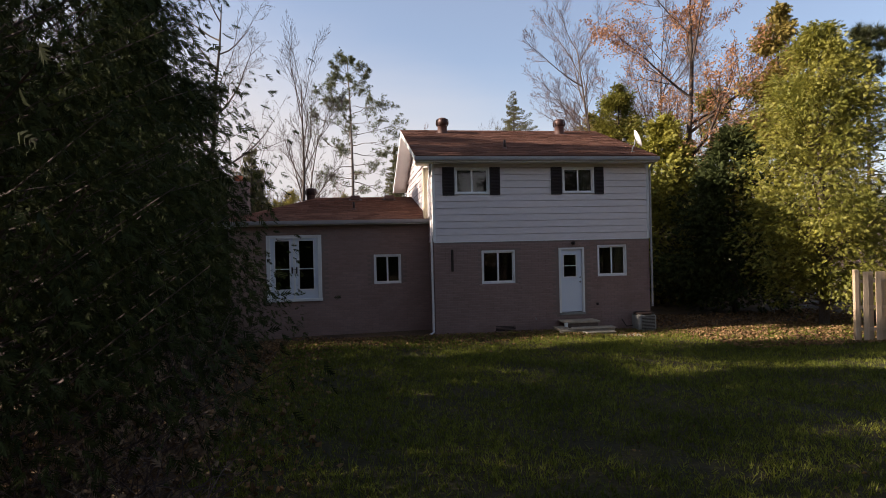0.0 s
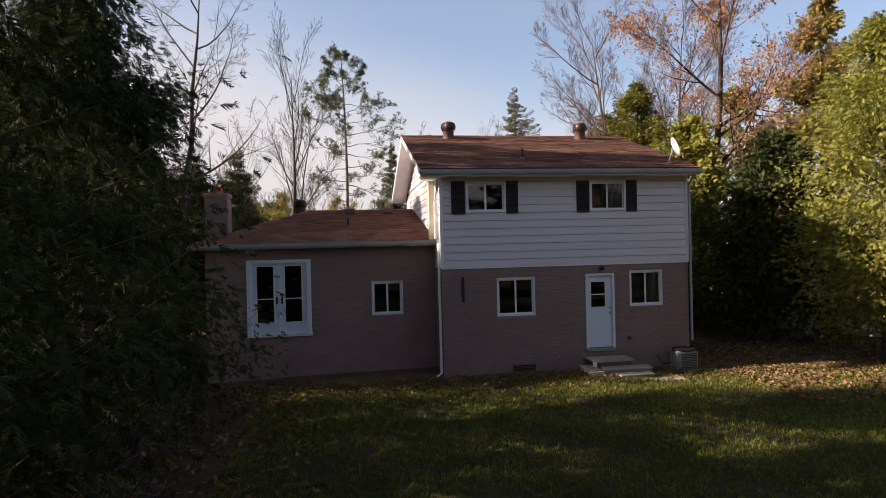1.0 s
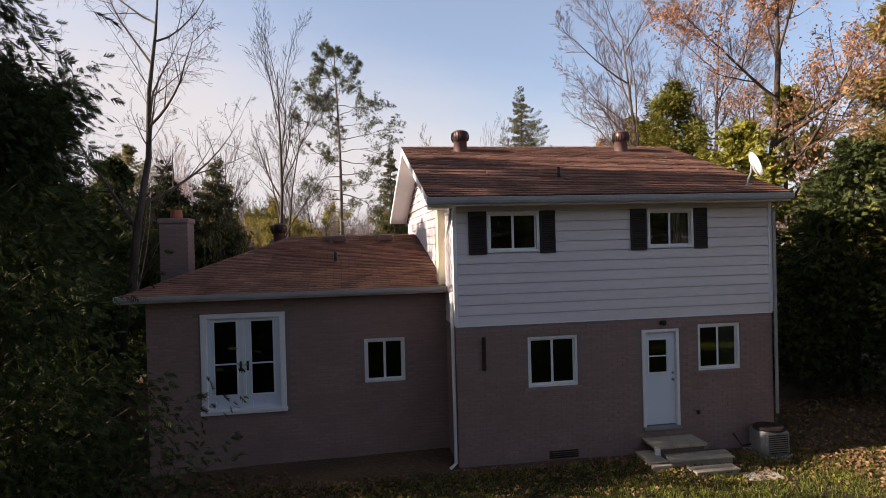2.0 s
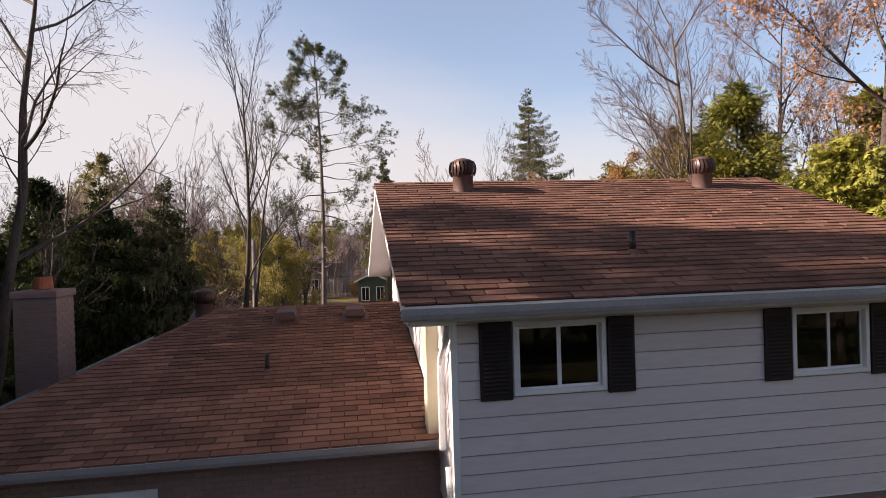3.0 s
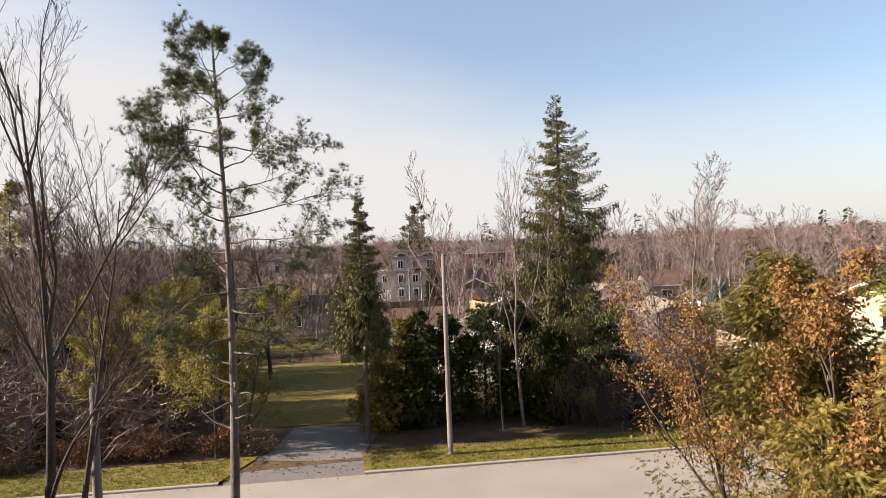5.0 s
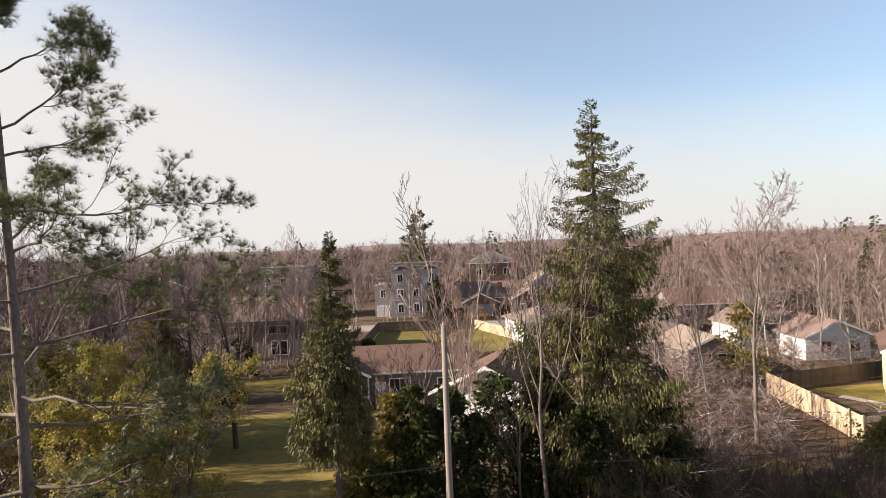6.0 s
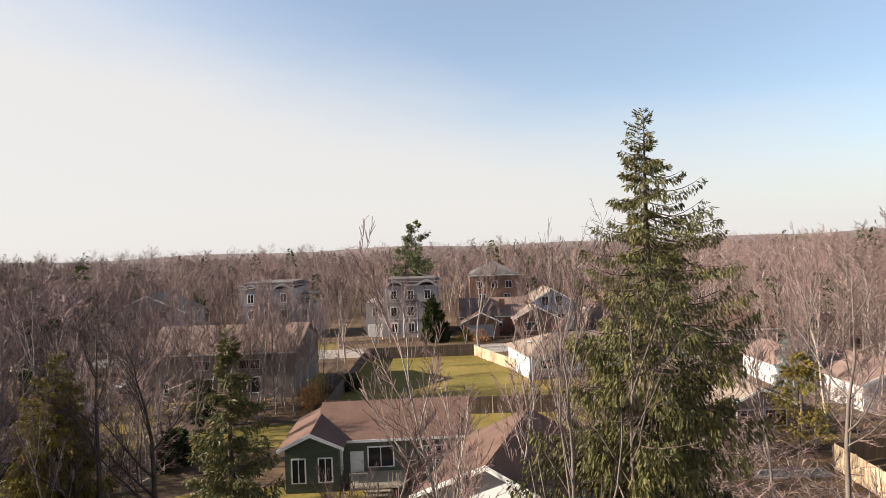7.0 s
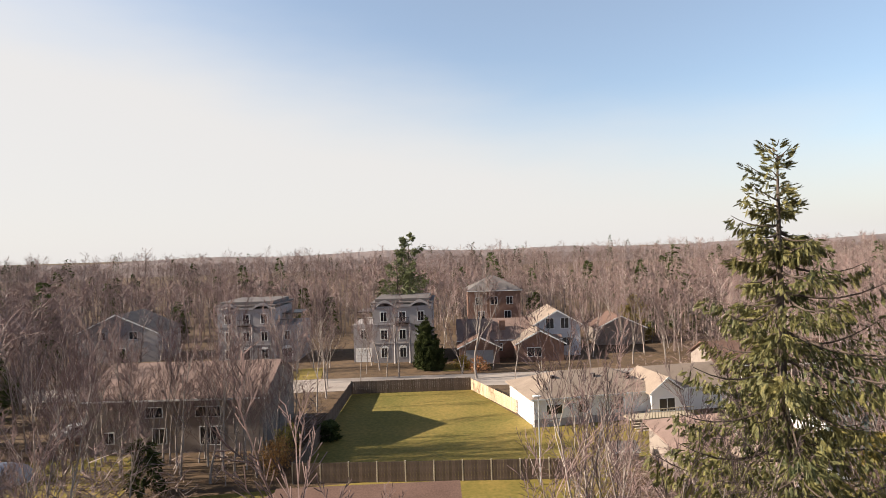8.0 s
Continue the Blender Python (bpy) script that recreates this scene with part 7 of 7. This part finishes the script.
far_house(-36.5, 157, R, 15.0, 10, 5.4, 3.6, "grey gabled house among bare trees", STONEWALL, ROOF_TAN, "gable_y", windows=((-3, 4.2, 1.6, 1.5), (3, 4.2, 1.6, 1.5), (0, 1.0, 3, 1.6)))
far_house(-10.6, 99.6, R, 17.6, 12, 5.4, 2.6, "taupe two-storey house with a pinkish-brown roof behind bare trees", TAUPEWALL, ROOF_PINK, "gable_x", windows=((-1.5, 0.9, 1.5, 1.6), (3.6, 0.7, 2.2, 1.9), (3.4, 3.5, 2.6, 1.1), (-2.0, 3.5, 1.8, 1.1), (-6.6, 1.0, 1.2, 1.2)))
# houses on the sunny side street
far_house(37.6, 71.6, R, 5.0, 8, 2.7, 1.4, "tan-roofed cottage with paired white windows", TAUPEWALL, ROOF_TAN, "gable_y", windows=((-1.1, 0.9, 1.8, 1.4), (1.2, 0.9, 1.8, 1.4)))
far_house(37.0, 79, R, 9.0, 9, 2.8, 1.9, "low taupe house with a brown hip roof", TAUPEWALL, ROOF_PINK, "hip")
far_house(54.6, 75.5, R, 7.0, 11, 2.5, 1.8, "white gabled house with a rust-red roof", WHITEWALL, ROOF_PINK, "gable_y", windows=((1.8, 0.8, 1.2, 1.3), (-1.3, 0.8, 1.2, 1.3)))
far_house(53.5, 87, R, 5.0, 8, 2.5, 1.6, "white gabled house behind bare trees", WHITEWALL, ROOF_PINK, "gable_y")
far_house(62, 108, R, 16, 9, 3.2, 2.4, "long low house with a brown roof", TAUPEWALL, ROOF_FAR, "gable_x", windows=((-5, 1, 2, 1.4), (0, 1, 2, 1.4), (5, 1, 2, 1.4)))
far_house(80, 120, R, 14, 9, 3.4, 2.4, "long low house with a tan roof", TAUPEWALL, ROOF_TAN, "gable_x", windows=((-4, 1, 2, 1.4), (2, 1, 2, 1.4)))
tanh = far_house(45.8, 54.6, -42, 8.0, 9.0, 4.2, 2.2, "tan board-sided house with a brown roof and porch steps", CREAM, ROOF_FAR, "gable_y", windows=((-2.0, 2.2, 1.2, 1.4), (1.8, 2.2, 1.2, 1.4)))
setting("garden_path", MB().add([(x, y, gz(x, y) + 0.05) for x, y in ((41.4, 60.6), (42.4, 61.2), (43.2, 58.4), (42.4, 58.0), (44.6, 56.4), (44.0, 55.6))], [(0, 1, 2, 3), (3, 2, 4, 5)]), CONCRETE, "pale curved concrete garden path", "path")
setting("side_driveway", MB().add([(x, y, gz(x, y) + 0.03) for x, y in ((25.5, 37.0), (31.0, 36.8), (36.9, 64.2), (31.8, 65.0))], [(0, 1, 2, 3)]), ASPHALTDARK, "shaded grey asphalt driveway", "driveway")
board_fence([(37.4, 63.6), (34.3, 50.4), (41.0, 49.2)], 1.8, WOODFENCE, "pale orange-tan wooden fence beside the driveway", 0.17, 0.02, 2.4)
board_fence([(37.6, 64.0), (52.0, 66.5)], 1.5, WOODDARK, "dark low wooden fence", 0.2, 0.02, 2.4)
setting("side_lawn", sheet(np.arange(42, 62, 2.0), np.arange(52, 66, 2.0), 0.03), LAWNFAR, "bright lawn behind the tan fence", "lawn")
setting("side_lawn", sheet(np.arange(20, 29, 2.0), np.arange(37.5, 50, 2.0), 0.025), LAWNFAR, "grass beside the driveway", "lawn")
setting("left_lawn", sheet(np.arange(-32, -10, 2.0), np.arange(88, 102, 2.0), 0.03), LAWNFAR, "bright grass behind the taupe house", "lawn")

# far trees that stand out
cedar(18.5, 158.3, 22.5, 9.5, 601, PINE, 5200, 0.62, "tall broad pine beyond the back street", low=0.25, gap=0.1, name="pine_tree", taper=0.6)
cedar(15.6, 152.0, 19.0, 9.0, 614, PINE, 5200, 0.60, "broad pine beyond the stucco villa", low=0.3, gap=0.3, name="pine_tree", taper=0.7)
spruce(18.8, 134.0, 8.5, 4.6, 602, CEDARDARKSHADE, dense=0.9, size=1.5, label= "dense dark spruce before the stucco villa")
spruce(50.5, 84, 7.5, 4.4, 603, SPRUCEBLUE, dense=0.9, size=1.4, label= "blue-grey spruce among the houses")
bare_tree(25.0, 124.5, 15.5, 604, "white-barked bare tree by the back street", radius=0.22, bark=BARKPALE, twig=BARKPALE, spread=0.5, kids=6, depth=3, up=0.2, thin_r=0.015)
cedar(62, 150, 9, 7, 605, CEDAROLIVE, 4000, 0.5, "broad olive evergreen beyond the bungalow")
cedar(24.5, 133.0, 1.9, 3.0, 606, LEAFYELLOW, 700, 0.35, "low yellow shrub by the back fence", name="yellow_shrub")
bare_tree(28.3, 52.3, 16.5, 607, "grey spreading bare tree by the driveway", radius=0.16, bark=BARKGREY, twig=TWIGFAR, spread=0.8, kids=6, depth=4, thin_r=0.009)
bare_tree(62.0, 86.0, 16.0, 608, "pale spreading bare tree among the houses", radius=0.22, bark=BARKPALE, twig=TWIGFAR, spread=0.8, kids=6, depth=4, thin_r=0.012)

cedar(30.9, 44.6, 3.4, 4.6, 611, CEDAROLIVE, 5000, 0.26, "olive-yellow shrub by the driveway", name="olive_shrub")
cedar(37.4, 67.0, 7.6, 5.0, 612, CEDAROLIVE, 2600, 0.36, "sparse olive evergreen behind the fence", low=0.2, gap=0.2)
cedar(26.6, 130.5, 2.2, 3.2, 613, LEAFORANGE, 700, 0.35, "low orange shrub by the back street", name="orange_shrub")
lamp_ = thing("street_lamp", pose(22.0, 83.6, gz(22, 83.6)), "thin grey lamp post with a small white head", "street lamp")
part("shaft", MB().tube([(0, 0, -0.4), (0, 0, 7.2)], [0.075, 0.05], 8), METAL_GREY, lamp_, smooth=True)
part("lamp_head", MB().cbox(-0.45, -0.16, 7.15, 0.2, 0.16, 7.3, 0.05), TRIM, lamp_, "white lamp head, unlit")

# parked car and covered boat behind the taupe house
car = thing("parked_car", pose(-23.0, 107.6, gz(-23, 107.6), 0, 0, 38), "silver saloon car parked on the grass", "car")
prof = [(-2.1, 0.35), (-2.15, 0.75), (-1.9, 0.92), (-1.2, 0.98), (-0.55, 1.42), (0.75, 1.45), (1.35, 1.02), (2.0, 0.95), (2.15, 0.7), (2.1, 0.35)]
part("body", MB().prism(prof, -0.85, 0.85, "y"), CARPAINT, car)
part("side_window", MB().prism([(-1.0, 1.0), (-0.5, 1.36), (0.7, 1.38), (1.15, 1.03)], -0.86, 0.86, "y"), SCREEN, car)
for wx in (-1.35, 1.35):
    for wy in (-0.86, 0.66):
        part("wheel", MB().prism([(wx + 0.32 * math.cos(a), 0.32 + 0.32 * math.sin(a)) for a in np.linspace(0, 2 * math.pi, 17)[:-1]], wy, wy + 0.2, "y"), RUBBER, car)
boat = thing("covered_boat", pose(-24.2, 94.0, gz(-24, 94), 0, 0, 20), "boat-shaped heap under a pale blue tarpaulin", "boat")
part("tarpaulin", MB().lathe([(1.9, 0.0), (1.85, 0.7), (1.6, 1.3), (1.0, 1.75), (0.0, 1.9)], sides=18), TARP, boat, smooth=True).scale = (1.7, 0.8, 1.0)


# ---- grass blades, fallen leaves ----
rng = np.random.default_rng(9)


def blades(name, n, x0, x1, y0, y1, size, material, label, power=1.0):
    x = rng.uniform(x0, x1, n)
    y = y1 - (y1 - y0) * rng.random(n) ** power
    k = noise_keep(x, y)
    x, y = x[k], y[k]
    m = len(x)
    pl = np.stack([x, y, ground_z(x, y) + 0.018], -1)
    d = rng.normal(size=(m, 3)) * 0.45 + np.array((0, 0, 1.0))
    mb = MB().scatter([(-0.09, 0, 0), (0.09, 0, 0), (0.02, 1, 0.12), (0.24, 0.1, 0.1), (0.36, 0.12, 0.0), (0.5, 0.85, 0.1)], [(0, 1, 2), (3, 4, 5)], pl, rotations(d, rng), size * rng.uniform(0.5, 1.3, m))
    return tagged(part(name, mb, material), label, "grass", kind="stuff")


def noise_keep(x, y):
    v = np.sin(x * 1.7 + 0.6 * np.sin(y * 1.1)) * np.sin(y * 1.3 + 0.7 * np.sin(x * 0.9)) + 0.5 * np.sin(x * 4.1 + y * 3.3)
    return v + rng.normal(size=len(x)) * 0.7 > -0.6


def verge_blades(n, x0, x1, y0, y1, size, label):
    x = rng.uniform(x0, x1, n)
    y = rng.uniform(y0, y1, n) - SLANT * x
    keep = (x < -4.6) | (x > 2.0)
    x, y = x[keep], y[keep]
    d = rng.normal(size=(len(x), 3)) * 0.5 + np.array((0, 0, 1.0))
    mb = MB().scatter([(-0.12, 0, 0), (0.12, 0, 0), (0.02, 1, 0.12), (0.24, 0.1, 0.1), (0.42, 0.12, 0.0), (0.5, 0.85, 0.1)], [(0, 1, 2), (3, 4, 5)], np.stack([x, y, ground_z(x, y) + 0.03], -1), rotations(d, rng), size * rng.uniform(0.5, 1.3, len(x)))
    return tagged(part("grass_blades", mb, GRASS), label, "grass", kind="stuff")


verge_blades(18000, -20, 20, 37.9, 40.85, 0.10, "uneven grass of the strip across the street")
blades("grass_blades", 170000, -4.4, 14, -15.5, -0.4, 0.085, GRASS, "short uneven grass of the back lawn")


def leaf_fall(name, x, y, size, material, label, lift=0.03):
    m = len(x)
    pl = np.stack([x, y, ground_z(x, y) + lift], -1)
    d = rng.normal(size=(m, 3)); d[:, 2] *= 0.25
    mb = MB().scatter([(0, -0.5, 0), (0.4, 0, 0.12), (0, 0.5, 0), (-0.4, 0, 0.12)], [(0, 1, 2, 3)], pl, rotations(d, rng), size * rng.uniform(0.5, 1.4, m))
    return tagged(part(name, mb, material), label, "fallen leaves", kind="stuff")


n = 7500
leaf_fall("fallen_leaves", rng.uniform(-6, 12, n), -0.25 - np.abs(rng.normal(size=n)) * 1.0, 0.062, DEADLEAF, "dry brown leaves lying along the house wall", 0.065)
n = 1800
leaf_fall("fallen_leaves", rng.uniform(-4, 13, n), rng.uniform(-15, -1, n), 0.045, DEADLEAF, "dry brown leaves scattered on the lawn")
n = 9000
leaf_fall("fallen_leaves", np.minimum(rng.normal(-6.2, 1.7, n), -3.4 + rng.normal(size=n) * .3), rng.uniform(-16, 0.5, n), 0.10, DEADLEAF, "deep dry leaves under the cedars", 0.04)
n = 7500
leaf_fall("fallen_leaves", rng.uniform(7.2, 15, n), rng.uniform(-4.5, 3, n), 0.09, DEADLEAF, "rust-brown leaves in front of the cedars", 0.07)
n = 1300
xx = rng.uniform(-30, 20, n)
leaf_fall("fallen_leaves", xx, np.where(rng.random(n) < .5, 28.7, 37.4) + rng.normal(size=n) * 0.25 - 0.045 * xx, 0.055, DEADLEAF, "dry leaves in the gutter of the street", 0.0)
n = 1500
xx = rng.uniform(-16, 20, n)
leaf_fall("fallen_leaves", xx, rng.uniform(38.0, 41.0, n) - 0.045 * xx, 0.09, DEADLEAF, "dry leaves on the grass strip across the street", 0.06)
